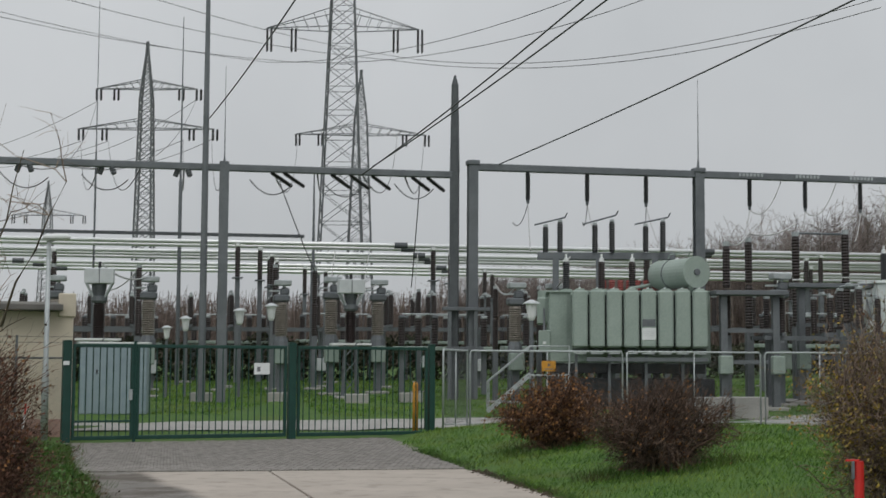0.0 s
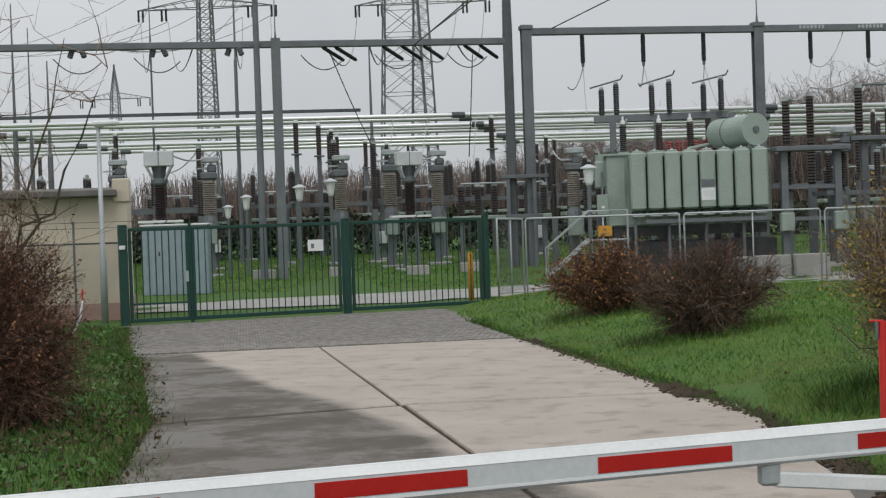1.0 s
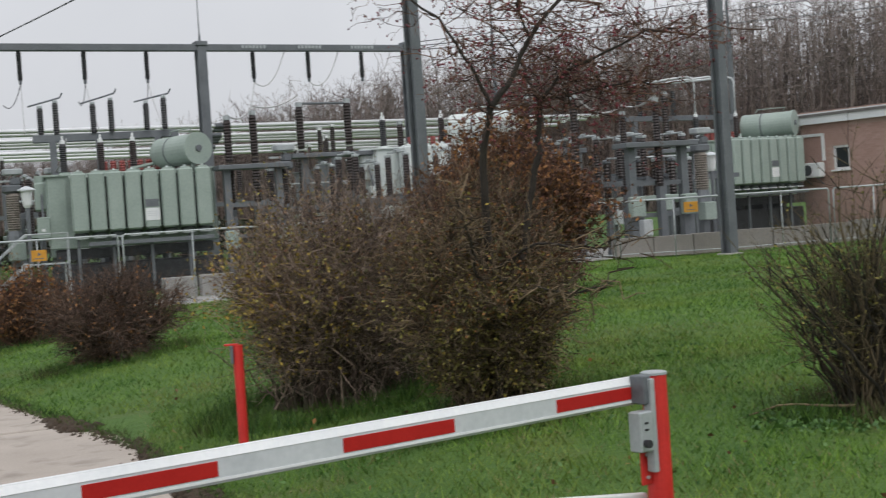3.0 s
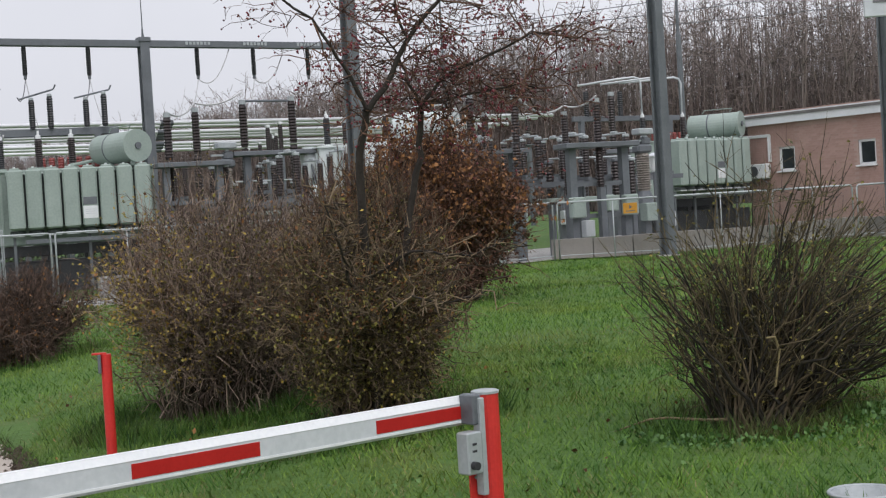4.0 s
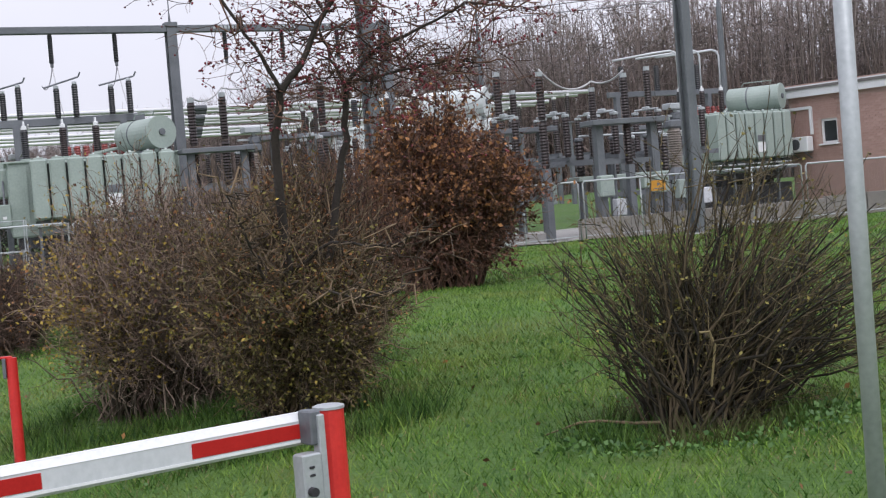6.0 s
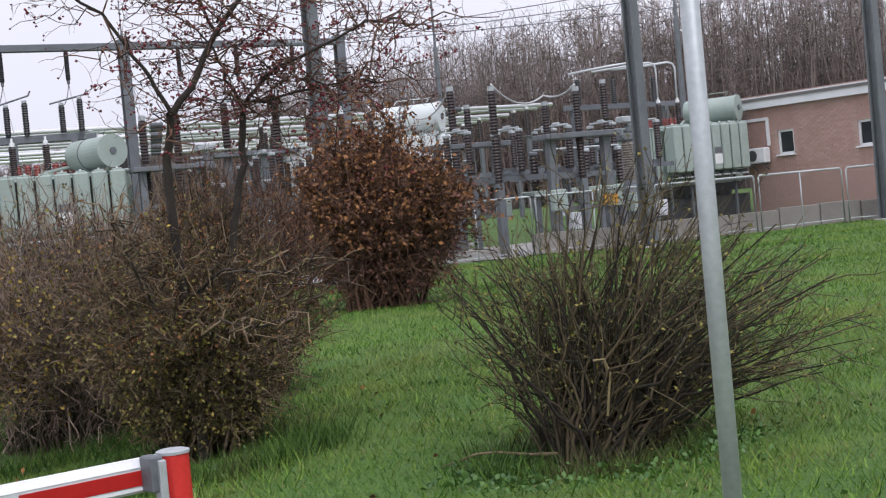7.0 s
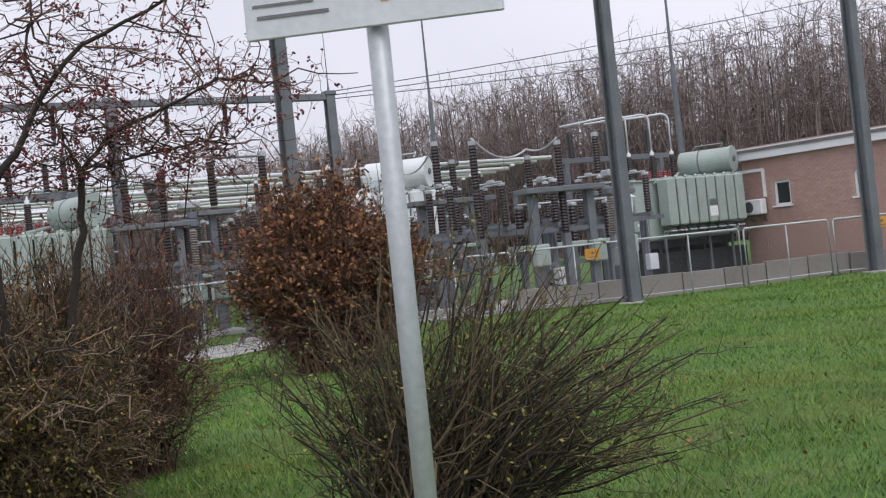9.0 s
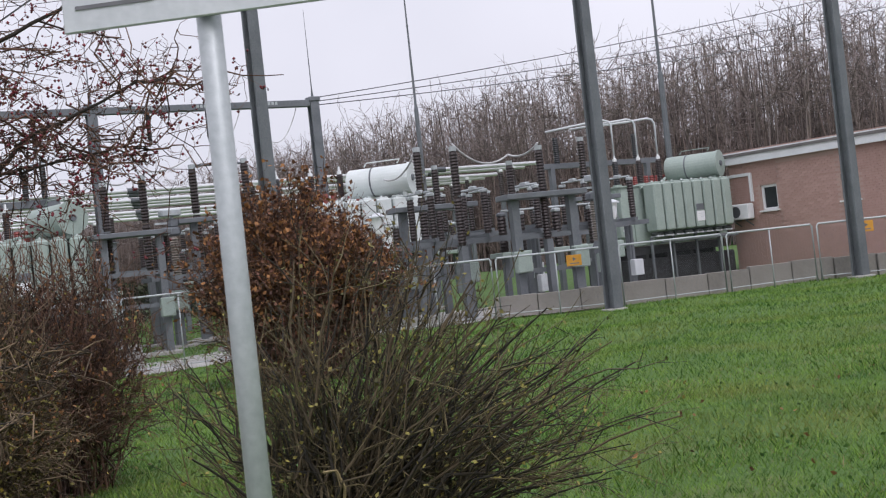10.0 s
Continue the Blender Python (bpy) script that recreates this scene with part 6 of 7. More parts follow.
proto = instrument_transformer(scaled(-17.85, 43.9))
copy_thing(proto, scaled(-9.79, 46.6, 18, 0.94))
copy_thing(proto, scaled(-24.0, 42.0, 18, 0.96))
proto = breaker(scaled(-16.9, 46.2))
for x, y, s in ((-12.5, 47.66, 0.97), (-10.8, 48.2, 1.0), (-9.2, 48.8, 0.97), (-19.9, 45.2, 1.0), (-3.9, 43.9, 0.92), (-2.7, 44.6, 0.92), (4.4, 43.4, 0.98), (15.6, 36.6, 0.85)):
    copy_thing(proto, scaled(x, y, 18, s))
proto = tall_post(scaled(-18.45, 49.7))
for x, y, s in ((-21.4, 48.7, 1.0), (-13.6, 51.3, 1.0), (-12.16, 51.8, 0.98), (-4.6, 44.6, 0.8), (-3.2, 45.4, 0.8), (-15.6, 50.6, 0.82), (-7.9, 50.2, 0.8), (3.7, 45.75, 1.13), (5.3, 46.3, 1.18), (7.0, 46.85, 1.18), (8.9, 47.5, 1.0), (2.65, 41.6, 1.06), (11.6, 35.4, 0.95), (13.6, 34.5, 0.88), (13.2, 36.1, 0.86), (11.5, 40.0, 1.05), (12.0, 40.2, 0.93), (18.6, 47.4, 1.1)):
    copy_thing(proto, scaled(x, y, 18, s))
proto = disconnector(scaled(-20.0, 50.0))
for x, y, s in ((-14.2, 53.6, 1.0), (-7.9, 53.8, 1.0), (-2.6, 52.5, 1.0), (-24.5, 49.0, 1.0), (-22.5, 55.5, 1.0), (-17.0, 57.5, 1.0), (-10.8, 58.0, 1.0), (-4.5, 58.5, 1.0), (3.5, 56.0, 1.0), (10.0, 56.5, 1.0), (5.6, 42.6, 0.92), (7.4, 39.6, 0.95), (12.4, 37.2, 0.95), (16.0, 40.0, 0.95), (14.6, 46.5, 1.0)):
    copy_thing(proto, scaled(x, y, 18, s))
proto = lantern(scaled(-13.65, 46.3))
for x, y, s in ((-15.4, 45.7, 0.9), (-12.6, 46.6, 1.05), (-16.0, 45.5, 0.8), (-3.2, 40.8, 1.07), (8.3, 37.5, 0.95), (9.6, 36.2, 1.0), (16.4, 37.8, 0.95)):
    copy_thing(proto, scaled(x, y, 0, s))
proto = low_gear(scaled(-13.0, 60.5))
for x, y in ((-17.5, 59.0), (-8.5, 61.5), (-4.3, 62.8), (-22.0, 57.8), (-6.8, 48.6), (-3.0, 49.5), (0.8, 50.5), (6.2, 52.5), (14.0, 55.0), (9.2, 39.2), (14.8, 38.8)):
    copy_thing(proto, scaled(x, y, 18, 1.0))

# gantry over the first transformer with six leaning post insulators and swinging arms
over = thing("connection_gantry", pose(0, 0, 0), "steel beam carrying paired black insulators above the transformer", "gantry")
oy = 44.2
for x in (-2.6, -1.2, 0.6):
    part("column", Build().beam((x, oy, float(height(x, oy)) - 0.1), (x, oy, 5.0), 0.2, 0.2), M_STEEL, over)
part("beam", Build().beam((-3.2, oy, 5.1), (1.25, oy + 0.3, 5.1), 0.22, 0.24, 0.02), M_STEEL, over)
for x, z in ((-2.93, 6.05), (-2.46, 6.2), (-1.33, 6.1), (-0.78, 6.2), (0.3, 6.05), (0.85, 6.2)):
    part("insulator", Build().insulator((x, oy, 5.22), (x, oy, z), 0.10, 12), M_BLACK_INS, over)
    part("cap", Build().box((x, oy, z + 0.04), (0.14, 0.14, 0.1), bevel=0.02), M_STEEL_LIGHT, over)
for x0, z0, x1, z1 in ((-3.3, 6.12, -2.3, 6.36), (-1.7, 6.14, -0.65, 6.42), (-0.05, 6.12, 1.02, 6.34)):
    part("arm", Build().rod((x0, oy, z0), (x1, oy, z1), 0.03, n=6).rod((x1, oy, z1), (x1 + 0.07, oy - 0.02, z1 + 0.14), 0.025, n=6), M_STEEL, over)
# platform frames right of the transformers
for x, y, z, ln in ((3.3, 41.4, 3.75, 2.2), (13.6, 34.7, 3.4, 2.2), (11.4, 38.0, 3.5, 2.4), (17.9, 44.6, 3.6, 1.8), (6.4, 44.0, 4.1, 3.6)):
    fr = thing("platform_frame", pose(x, y, 0, 0, 0, 10), "blue-grey steel platform frame between the transformers", "steel frame", "platform frames")
    g = float(height(x, y))
    part("deck", Build().box((0, 0, z), (ln, 0.8, 0.14), bevel=0.015), M_STEEL, fr)
    for sx in (-0.36, 0.36):
        part("column", Build().beam((sx * ln, 0, g - 0.1), (sx * ln, 0, z), 0.2, 0.24), M_STEEL, fr)
        part("side_box", Build().box((sx * ln, -0.24, g + 1.35), (0.4, 0.26, 0.55), bevel=0.03), M_TRAFO, fr)
    for zz in (0.45, 0.7):
        part("tie", Build().beam((-0.4 * ln, 0, z * zz), (0.4 * ln, 0, z * zz), 0.12), M_STEEL, fr)
    part("footing", Build().box((0, 0, g + 0.02), (ln, 0.8, 0.16), bevel=0.02), M_CONCRETE, fr)
# steel access stair by the first transformer
stair = thing("access_stair", at(-3.4, 38.4), "small galvanised access stair with a handrail beside the transformer", "stair")
for y in (-0.3, 0.3):
    part("stringer", Build().beam((-0.9, y, 0.1), (0.3, y, 1.15), 0.05, 0.12), M_STEEL_LIGHT, stair)
    part("handrail", Build().pipe([(-0.9, y, 0.2), (-0.9, y, 0.95), (0.3, y, 1.95), (1.4, y, 1.95), (1.4, y, 0.0)], 0.022, 6), M_STEEL_LIGHT, stair)
for k in range(5):
    part("tread", Build().box((-0.78 + k * 0.25, 0, 0.2 + k * 0.21), (0.22, 0.6, 0.03)), M_STEEL_LIGHT, stair)
part("landing", Build().box((0.85, 0, 1.13), (1.1, 0.65, 0.04)), M_STEEL_LIGHT, stair)
for x in (0.4, 1.3):
    part("support", Build().rod((x, 0, 0), (x, 0, 1.12), 0.03), M_STEEL_LIGHT, stair)
for x, y in ((-15.5, 40.8), (-9.0, 43.5), (-11.7, 44.0), (-7.3, 44.0), (-14.2, 43.6), (-18.7, 41.5)):
    fb = tagged(part("foundation_block", Build().box((0, 0, 0.12), (0.75, 0.5, 0.34), bevel=0.03), M_CONCRETE), "pale concrete cable-pit block in the grass", "concrete block", "foundation blocks")
    fb.matrix_basis = at(x, y, 0, 15)
for x, y in ((1.9, 37.6), (0.9, 37.9), (2.9, 37.4)):
    fb = tagged(part("concrete_block", Build().box((0, 0, 0.28), (0.9, 0.6, 0.6), bevel=0.02), M_CONCRETE), "stacked pale concrete block before the transformer", "concrete block", "stacked concrete blocks")
    fb.matrix_basis = at(x, y, 0, 8)


# ---- conductors ----
def hang(name, a, b, sag, r, mat, label, group="conductors"):
    a, b = Vector(a), Vector(b)
    pts = [a.lerp(b, s) - Vector((0, 0, sag * 4 * s * (1 - s))) for s in np.linspace(0, 1, 15)]
    ob = tagged(part(name, Build().pipe(pts, r, 5), mat, smooth=True), label, "cable", group)
    return ob


for a, b in (((-4.68, 46.3, 8.4), (7.9, 23.6, 10.3)), ((-8.78, 44.9, 8.2), (1.5, 24.9, 10.4)), ((-9.14, 44.8, 7.9), (0.2, 26.4, 10.3)), ((-13.9, 43.0, 9.6), (-6.6, 26.8, 10.5))):
    hang("line_conductor", a, b, 0.15, 0.022, M_CABLE, "dark overhead conductor running in to the gantry", "line conductors")
for k in range(3):
    hang("line_conductor", (9.95, 51.26 + 0.1 * k, 8.5 - 0.12 * k), (38.0 + 1.4 * k, 60.0, 12.7 - 0.85 * k), 0.25, 0.018, M_CABLE, "thin overhead conductor running off from the gantry", "line conductors")
# droppers and loops
for x, dx in ((-3.65, -0.1), (-1.63, 0.15), (0.41, 0.1)):
    y = along(x)
    hang("dropper", (x, y, 7.1), (x - 0.25 + dx, oy, 6.2), 0.35, 0.016, M_CABLE, "dropper wire hanging from the gantry insulator", "droppers")
    hang("dropper", (x, y, 7.1), (x + 0.3 + dx, oy + 0.4, 5.3), 0.12, 0.016, M_CABLE_LIGHT, "dropper wire hanging from the gantry insulator", "droppers")
for x in (4.09, 6.11, 8.15):
    y = along(x)
    hang("dropper", (x, y, 7.1), (x + 1.15, along(x + 1.15), 8.15), 0.55, 0.018, M_CABLE_LIGHT, "slack loop of wire under the gantry beam", "droppers")
    hang("dropper", (x, y, 7.1), (x - 0.35, y - 0.8, 6.0), 0.2, 0.018, M_CABLE_LIGHT, "dropper wire hanging from the gantry insulator", "droppers")
for x0, x1, z1 in ((-11.75, -11.0, 4.4), (-7.25, -7.9, 4.3)):
    hang("dropper", (x0, along(x0), 7.6), (x1, along(x1) + 3.0, z1), 0.12, 0.02, M_CABLE, "long dropper wire from the gantry to the switchgear", "droppers")
for x0 in (-12.2, -9.9, -7.6, -19.7, -17.3):
    hang("dropper", (x0 - 0.45, along(x0) - 0.3, 7.62), (x0 + 0.75, along(x0) + 0.7, 7.55), 0.42, 0.02, M_CABLE, "slack jumper loop under the gantry beam", "droppers")
for a, b, sag in (((2.65, 41.6, 5.35), (3.7, 45.7, 5.95), 0.25), ((3.7, 45.7, 5.95), (5.3, 46.3, 6.3), 0.2), ((11.6, 35.4, 4.95), (13.2, 36.1, 4.6), 0.35), ((13.2, 36.1, 4.6), (13.6, 34.5, 4.7), 0.15), ((10.9, 42.6, 4.7), (11.5, 40.0, 5.3), 0.3), ((-9.8, 46.6, 4.6), (-9.2, 48.8, 4.5), 0.3), ((-17.8, 43.9, 4.9), (-16.9, 46.2, 4.6), 0.3), ((-18.4, 49.7, 5.2), (-20.0, 50.0, 4.3), 0.3), ((-4.6, 44.6, 4.2), (-3.9, 43.9, 4.1), 0.3), ((-3.2, 45.4, 4.2), (-2.7, 44.6, 4.1), 0.3), ((-2.7, 44.6, 4.1), (-2.1, 42.6, 4.95), 0.3)):
    hang("jumper", a, b, sag, 0.028, M_CABLE_LIGHT, "pale aluminium rope jumper between two terminals", "jumpers")
tube = thing("tube_connection", pose(0, 0, 0), "horizontal aluminium tube between two post insulators", "tube")
part("tube", Build().rod((5.3, 46.3, 6.0), (7.0, 46.85, 6.0), 0.04), M_STEEL, tube)
for k, x in enumerate((-2.15, -1.05, -0.1)):
    z = FAR_TOP + 1.15
    bent = tagged(part("bent_tube", Build().pipe([FAR @ Vector(p) for p in ((x, 1.6, z), (x, 1.6, z + 1.12), (x - 0.06, 1.63, z + 1.27), (x - 0.24, 1.7, z + 1.34), (x - 0.9, 1.95, z + 1.28), (x - 2.3, 2.5, z + 1.1 + 0.05 * k))], 0.038, 8), M_SHEET, smooth=True), "white bent tube connection above the bushings", "tube", "bent tubes")
frame_far = thing("tube_support", FAR, "steel beam with standing black insulators that carry bent tubes", "support frame")
for x in (-3.9, 0.6):
    part("column", Build().beam((x, 3.1, -0.1), (x, 3.1, FAR_TOP + 1.0), 0.18), M_STEEL, frame_far)
part("beam", Build().beam((-4.3, 3.1, FAR_TOP + 1.05), (1.1, 3.1, FAR_TOP + 1.05), 0.16, 0.2, 0.01), M_STEEL, frame_far)
for x in (-3.6, -1.9, 0.1):
    part("insulator", Build().insulator((x, 3.1, FAR_TOP + 1.13), (x, 3.1, FAR_TOP + 2.1), 0.11, 12), M_BLACK_INS, frame_far, "standing black insulator")
for x0, x1, y in ((-7.2, -14.0, 50.0), (-12.0, -11.5, 51.0), (-8.6, -8.2, 51.0), (-10.5, -10.2, 50.6)):
    hang("dropper", (x0, y + 4, 6.25), (x1 if abs(x1 - x0) < 1 else x0 + 0.5, y, 3.9), 0.2, 0.02, M_CABLE_LIGHT, "dropper from the busbar", "droppers")


# ---- lattice pylons ----
def pylon(m, top, base_w, waist_z, waist_w, arms, label, hang_len=2.2):
    root = thing("lattice_pylon", m, label, "pylon", "transmission pylons")
    def half(z):
        return 0.5 * (base_w + (waist_w - base_w) * z / waist_z) if z < waist_z else 0.5 * waist_w * max(0.12, 1 - (z - waist_z) / (top - waist_z + 0.01))
    zs = [0.0]
    while zs[-1] < top - 0.6:
        zs.append(zs[-1] + max(0.7, half(zs[-1]) * 1.5))
    zs[-1] = top
    body = Build()
    cs = [(-1, -1), (1, -1), (1, 1), (-1, 1)]
    for a, b in zip(zs[:-1], zs[1:]):
        ha, hb = half(a), half(b)
        for i in range(4):
            p, q = cs[i], cs[(i + 1) % 4]
            body.beam((p[0] * ha, p[1] * ha, a), (p[0] * hb, p[1] * hb, b), 0.13)
            body.beam((p[0] * ha, p[1] * ha, a), (q[0] * hb, q[1] * hb, b), 0.06)
            body.beam((q[0] * ha, q[1] * ha, a), (p[0] * hb, p[1] * hb, b), 0.06)
            body.beam((p[0] * hb, p[1] * hb, b), (q[0] * hb, q[1] * hb, b), 0.06)
    part("tower_body", body, M_LATTICE, root)
    for z, reach, rise in arms:
        for s in (-1, 1):
            arm = Build()
            h = half(z)
            n = 6
            for y in (-1, 1):
                arm.beam((s * h, y * h, z), (s * reach, 0, z), 0.09)
                arm.beam((s * h, y * h, z + rise), (s * reach, 0, z), 0.08)
                for k in range(n):
                    f, f2 = k / n, (k + 0.5) / n
                    x1, x2 = h + (reach - h) * f, h + (reach - h) * f2
                    arm.beam((s * x1, y * h * (1 - f), z), (s * x2, y * h * (1 - f2), z + rise * (1 - f2)), 0.045)
            a = part("crossarm", arm, M_LATTICE, root)
            for f in (0.98, 0.6):
                x = s * (h + (reach - h) * f)
                part("insulator", Build().insulator((x, 0, z), (x, 0, z - hang_len), 0.13, 9, 6).insulator((x + 0.45, 0, z), (x + 0.45, 0, z - hang_len), 0.13, 9, 6), M_DARK, a)
    return root


pylon(at(-48.7, 140, 0, 6), 33.5, 2.3, 27.5, 1.2, ((28.5, 5.3, 0.9), (24.3, 7.1, 1.0)), "grey lattice pylon with two crossarms far behind the yard", 1.2)
pylon(at(-30.0, 150, 0, 8), 55.0, 5.6, 44.0, 2.2, ((36.8, 8.4, 2.0), (47.0, 7.0, 1.6)), "tall grey lattice pylon rising over the yard", 2.6)
pylon(at(-31.1, 168, 0, 8), 36.0, 3.9, 30.0, 1.5, ((28.0, 8.0, 1.2),), "grey lattice pylon with one wide crossarm", 1.4)
pylon(at(-109, 262, 0, 6), 35.0, 3.6, 29.0, 1.4, ((28.3, 7.0, 1.2),), "distant grey lattice pylon", 1.6)
for s in (-1, 1):
    for f, z in ((8.2, 33.2), (5.4, 33.2)):
        x = -30 + s * f
        hang("line_conductor", (x, 150, z + 1.3), (x + 45, 112, 31.5 - s * 2 + (f - 5) * 0.6), 2.5, 0.035, M_CABLE, "thin transmission line conductor from the pylon", "transmission lines")
        hang("line_conductor", (x, 150, z + 1.3), (x - 40, 60, 27 + f), 3.0, 0.03, M_CABLE, "thin transmission line conductor from the pylon", "transmission lines")
for k, (dx, z) in enumerate(((-5.3, 28.6), (5.3, 28.6), (-7, 24.4), (-4, 24.4), (4, 24.4), (7, 24.4))):
    hang("line_conductor", (-48.7 + dx, 140, z), (-20 + 1.3 * k, 41.5 + 0.43 * k, 8.0), 2.5, 0.025, M_CABLE, "thin conductor running from the pylon to the gantry", "transmission lines")
    hang("line_conductor", (-48.7 + dx, 140, z), (-92 + dx * 2, 190, 30.0), 2.0, 0.03, M_CABLE, "thin conductor running on from the pylon", "transmission lines")
for k, dx in enumerate((-7.8, -4.5, 4.5, 7.8)):
    hang("line_conductor", (-31.1 + dx, 168, 29), (-12 + 1.4 * k, 44 + 0.5 * k, 8.0), 3.0, 0.03, M_CABLE, "thin conductor running from the pylon to the gantry", "transmission lines")


# ---- far dark hedge behind the yard ----
rng = np.random.default_rng(81)
hn = 26000
hx = rng.uniform(-48, 12, hn)
hy = 64.5 + hx * 0.30 + rng.normal(0, 0.7, hn)
hz = height(hx, hy) + rng.uniform(0, 1, hn) ** 0.8 * (1.7 + 0.3 * np.sin(hx * 1.1))
tagged(array_mesh("yard_hedge", *leaves(rng, np.stack([hx, hy, hz], 1), 0.22), material("dark_hedge", (0.020, 0.026, 0.014), (0.055, 0.06, 0.03), 0.9, 0, 1, 9, 0, island=0.6)), "dark unclipped hedge at the back of the yard", "hedge", kind="stuff")


# ---- brick building ----
bb = thing("brick_building", pose(24.3, 48.4, 0.0, 0, 0, -63), "low flat-roofed red-brown brick building with a white fascia", "building")
BL = 16.0
gb = 0.35


def wall_with_windows(wins, z0, z1, x1, thick, at_y):
    """The sections of a wall along x, with openings right through it."""
    out = []
    xs = sorted({0.0, x1, *[w[0] for w in wins], *[w[0] + w[1] for w in wins]})
    for a, c in zip(xs[:-1], xs[1:]):
        hole = [w for w in wins if w[0] <= a + 1e-6 and c <= w[0] + w[1] + 1e-6]
        spans = [(z0, z1)] if not hole else [(z0, hole[0][2]), (hole[0][2] + hole[0][3], z1)]
        for s, e in spans:
            out.append(Build().box(((a + c) / 2, at_y, (s + e) / 2), (c - a, thick, e - s)))
    return out


WINS = [(1.35, 0.72, 2.68, 0.88), (4.75, 0.72, 2.68, 0.88), (8.15, 0.72, 2.68, 0.88), (11.5, 0.72, 2.68, 0.88)]
sections = [part("wall_section", b, M_MORTAR, bb) for b in wall_with_windows(WINS, 0.0, 4.46, BL, 0.3, 0.15)]
brick_wall = sections[0]
part("back_wall", Build().box((BL / 2, 6.2, 2.23), (BL, 0.3, 4.46)), M_MORTAR, bb)
for x in (0.15, BL - 0.15):
    part("end_wall", Build().box((x, 3.2, 2.23), (0.3, 5.7, 4.46)), M_MORTAR, bb)
part("roof", Build().box((BL / 2, 3.1, 4.74), (BL + 0.5, 6.8, 0.1)), M_ROOF, bb)
part("fascia", Build().box((BL / 2, -0.22, 4.63), (BL + 0.5, 0.06, 0.42), bevel=0.01), M_FASCIA, bb, "white painted fascia board")
part("soffit", Build().box((BL / 2, -0.08, 4.46), (BL + 0.4, 0.26, 0.04)), M_FASCIA, bb)
part("end_fascia", Build().box((-0.22, 3.1, 4.63), (0.06, 6.8, 0.42)), M_FASCIA, bb)
part("roof_flashing", Build().box((BL / 2, -0.18, 4.86), (BL + 0.56, 0.14, 0.035)), M_BRICK, bb)
for x, w, z, h in WINS:
    win = part("window", Build().box((x + w / 2, 0.10, z + 0.04), (w, 0.08, 0.08)).box((x + w / 2, 0.10, z + h - 0.04), (w, 0.08, 0.08)).box((x + 0.04, 0.10, z + h / 2), (0.08, 0.08, h)).box((x + w - 0.04, 0.10, z + h / 2), (0.08, 0.08, h)), M_WHITE, bb, "white-framed dark window")
    part("pane", Build().box((x + w / 2, 0.12, z + h / 2), (w - 0.14, 0.02, h - 0.14)), M_GLASS, win)
    part("sill", Build().box((x + w / 2, -0.05, z - 0.03), (w + 0.1, 0.16, 0.06), bevel=0.01), M_WHITE, win)
ac = thing("air_conditioner", pose(24.3, 48.4, 0, 0, 0, -63), "white outdoor air conditioning unit on a wall bracket", "air conditioner")
part("case", Build().box((0.62, -0.26, 2.72), (0.85, 0.34, 0.55), bevel=0.03), M_WHITE, ac)
part("fan_grille", Build().rod((0.50, -0.432, 2.72), (0.50, -0.445, 2.72), 0.2, n=18), M_STEEL_DARK, ac)
for x in (0.35, 0.9):
    part("bracket", Build().beam((x, -0.43, 2.42), (x, -0.0, 2.42), 0.04).beam((x, -0.02, 2.2), (x, -0.4, 2.4), 0.03), M_STEEL, ac)
duct = tagged(part("wall_duct", Build().box((0.3, -0.05, 4.02), (1.4, 0.09, 0.11), bevel=0.01).box((0.98, -0.05, 3.55), (0.11, 0.09, 1.0), bevel=0.01), M_WHITE), "white cable duct running down the brick wall", "duct")
duct.matrix_basis = pose(24.3, 48.4, 0, 0, 0, -63)


# ---- pavers before the gate: one by one near the slabs, the rest joined ----
pavement = thing("pavement", pose(0, 0, 0), "grey interlocking pavers between the gate and the slabs", "pavement", kind="structure")
part("bedding", prism(Build(), [(-8.6, 18.1), (-3.1, 19.83), (-4.08, 23.0), (-4.78, 26.0), (-4.9, 29.0), (-11.5, 24.95)], -0.16, -0.045), M_SOIL, pavement)


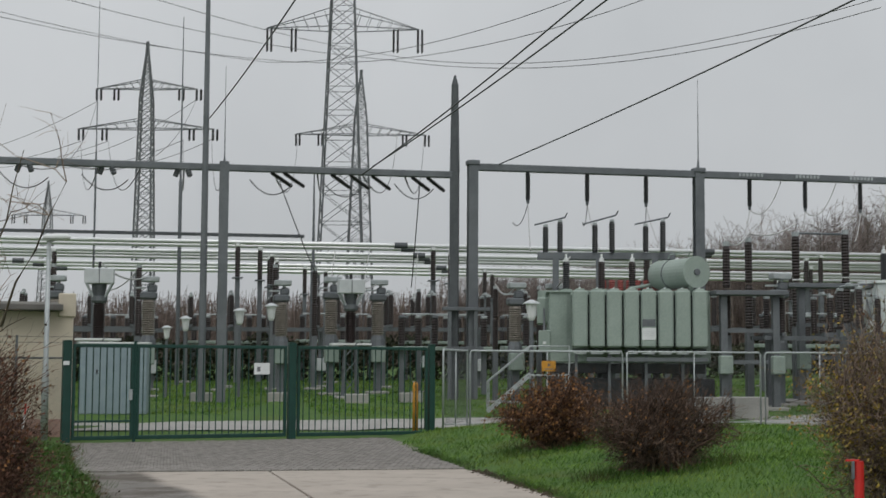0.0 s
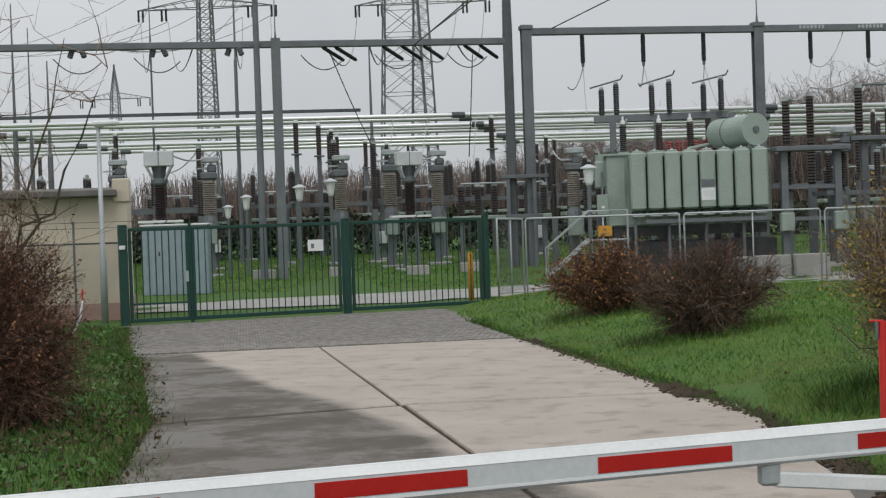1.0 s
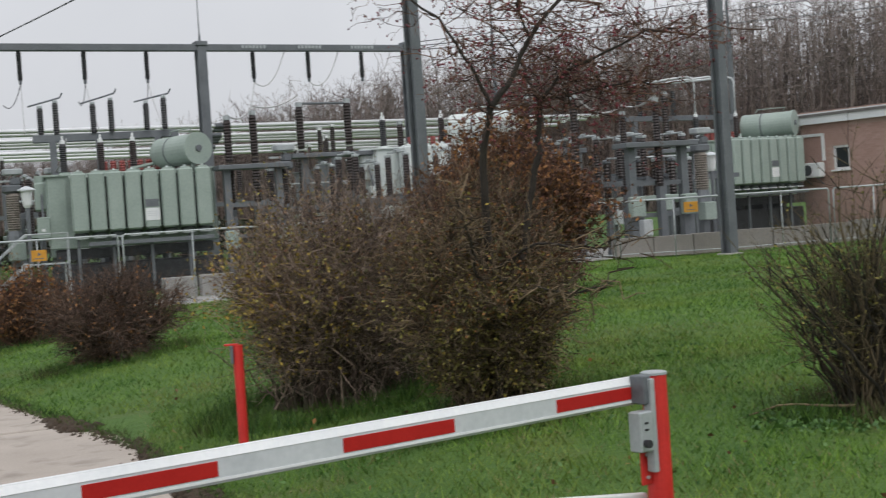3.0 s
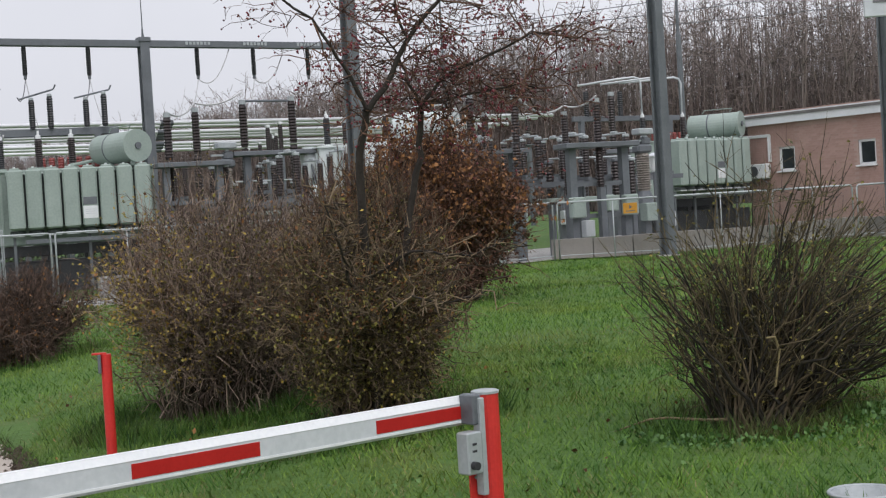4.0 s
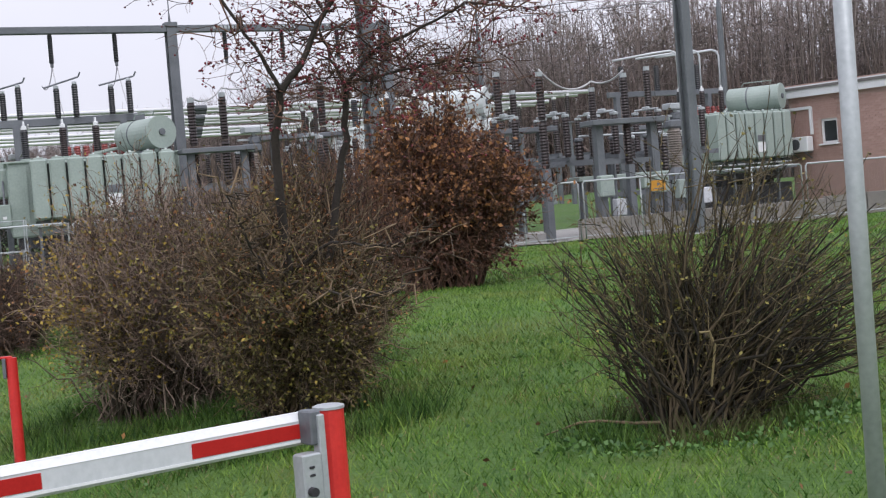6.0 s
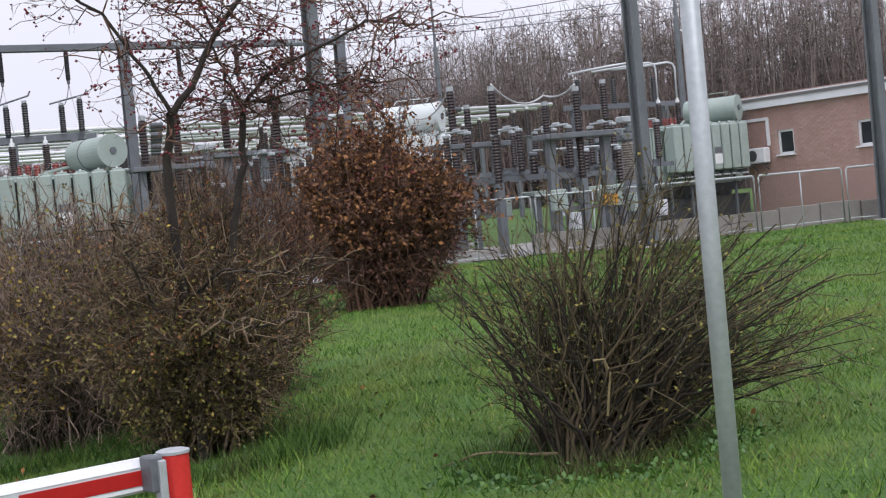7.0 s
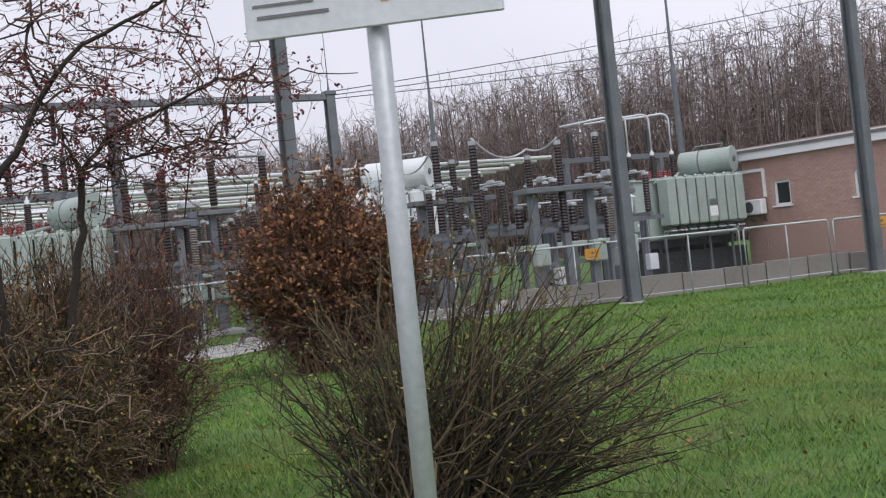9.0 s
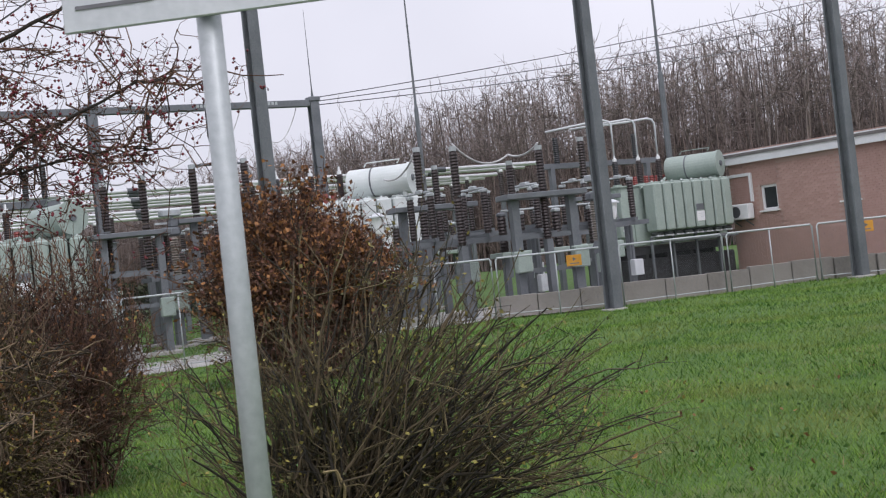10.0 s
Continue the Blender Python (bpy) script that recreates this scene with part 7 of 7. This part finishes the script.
def inside(x, y):
    poly = [(-8.55, 18.12), (-3.08, 19.86), (-4.05, 23.0), (-4.75, 26.0), (-4.9, 28.9), (-11.5, 24.95)]
    hits = 0
    for a, b in zip(poly, poly[1:] + poly[:1]):
        if (a[1] > y) != (b[1] > y) and x < a[0] + (y - a[1]) / (b[1] - a[1]) * (b[0] - a[0]):
            hits += 1
    return hits % 2 == 1


cells = []
pd = Vector((0.953, 0.302, 0))
pn = Vector((-0.302, 0.953, 0))
for j in range(56):
    for i in range(-24, 88):
        q = Vector((-8.6, 18.1, 0)) + pd * ((i + 0.5 * (j % 2)) * 0.103) + pn * (0.1 + j * 0.203)
        if inside(q.x, q.y):
            cells.append((j, q))
block = Build().box((0, 0, -0.02), (0.0935, 0.192, 0.06), Matrix.Rotation(math.atan2(pd.y, pd.x), 3, "Z"), 0.006)
first = part("paver", block, M_PAVER, pavement)
prng = random.Random(5)
rest = Build()
for k, (j, q) in enumerate(cells):
    z = prng.uniform(-0.006, 0.003)
    if k == 0:
        first.location = (q.x, q.y, z)
    elif k < 300:
        piece = new("paver", first.data)
        piece.parent = pavement
        piece.location = (q.x, q.y, z)
    else:
        rest.add([(v[0] + q.x, v[1] + q.y, v[2] + z) for v in block.v], block.f)
tagged(part("paving", rest, M_PAVER, pavement), "", kind="stuff")

# ---- bricks of the wall that the camera sees nearest ----
brick_data = None
count = 0
for j in range(52):
    z = 1.9 + 0.0 + j * 0.083
    if z > 4.4:
        break
    for i in range(10):
        x = 2.2 + (i + 0.5 * (j % 2)) * 0.25
        if count >= 290 or x > 4.7:
            continue
        if brick_data is None:
            brick = part("brick", Build().box((0, 0, 0), (0.238, 0.02, 0.071), bevel=0.004), M_BRICK, brick_wall)
            brick_data = brick.data
        else:
            brick = new("brick", brick_data)
            brick.parent = brick_wall
        brick.location = (x, -0.004, z)
        count += 1
more = Build()
for j in range(53):
    z = 0.24 + j * 0.083
    for i in range(64):
        x = 0.12 + (i + 0.5 * (j % 2)) * 0.25
        if z > 4.4 or (z >= 1.89 and 2.15 <= x <= 4.72) or any(w[0] - 0.13 < x < w[0] + w[1] + 0.13 and w[2] - 0.1 < z < w[2] + w[3] + 0.06 for w in WINS):
            continue
        more.box((x, -0.004, z), (0.238, 0.02, 0.071))
tagged(part("brickwork", more, M_BRICK, brick_wall), kind="stuff")
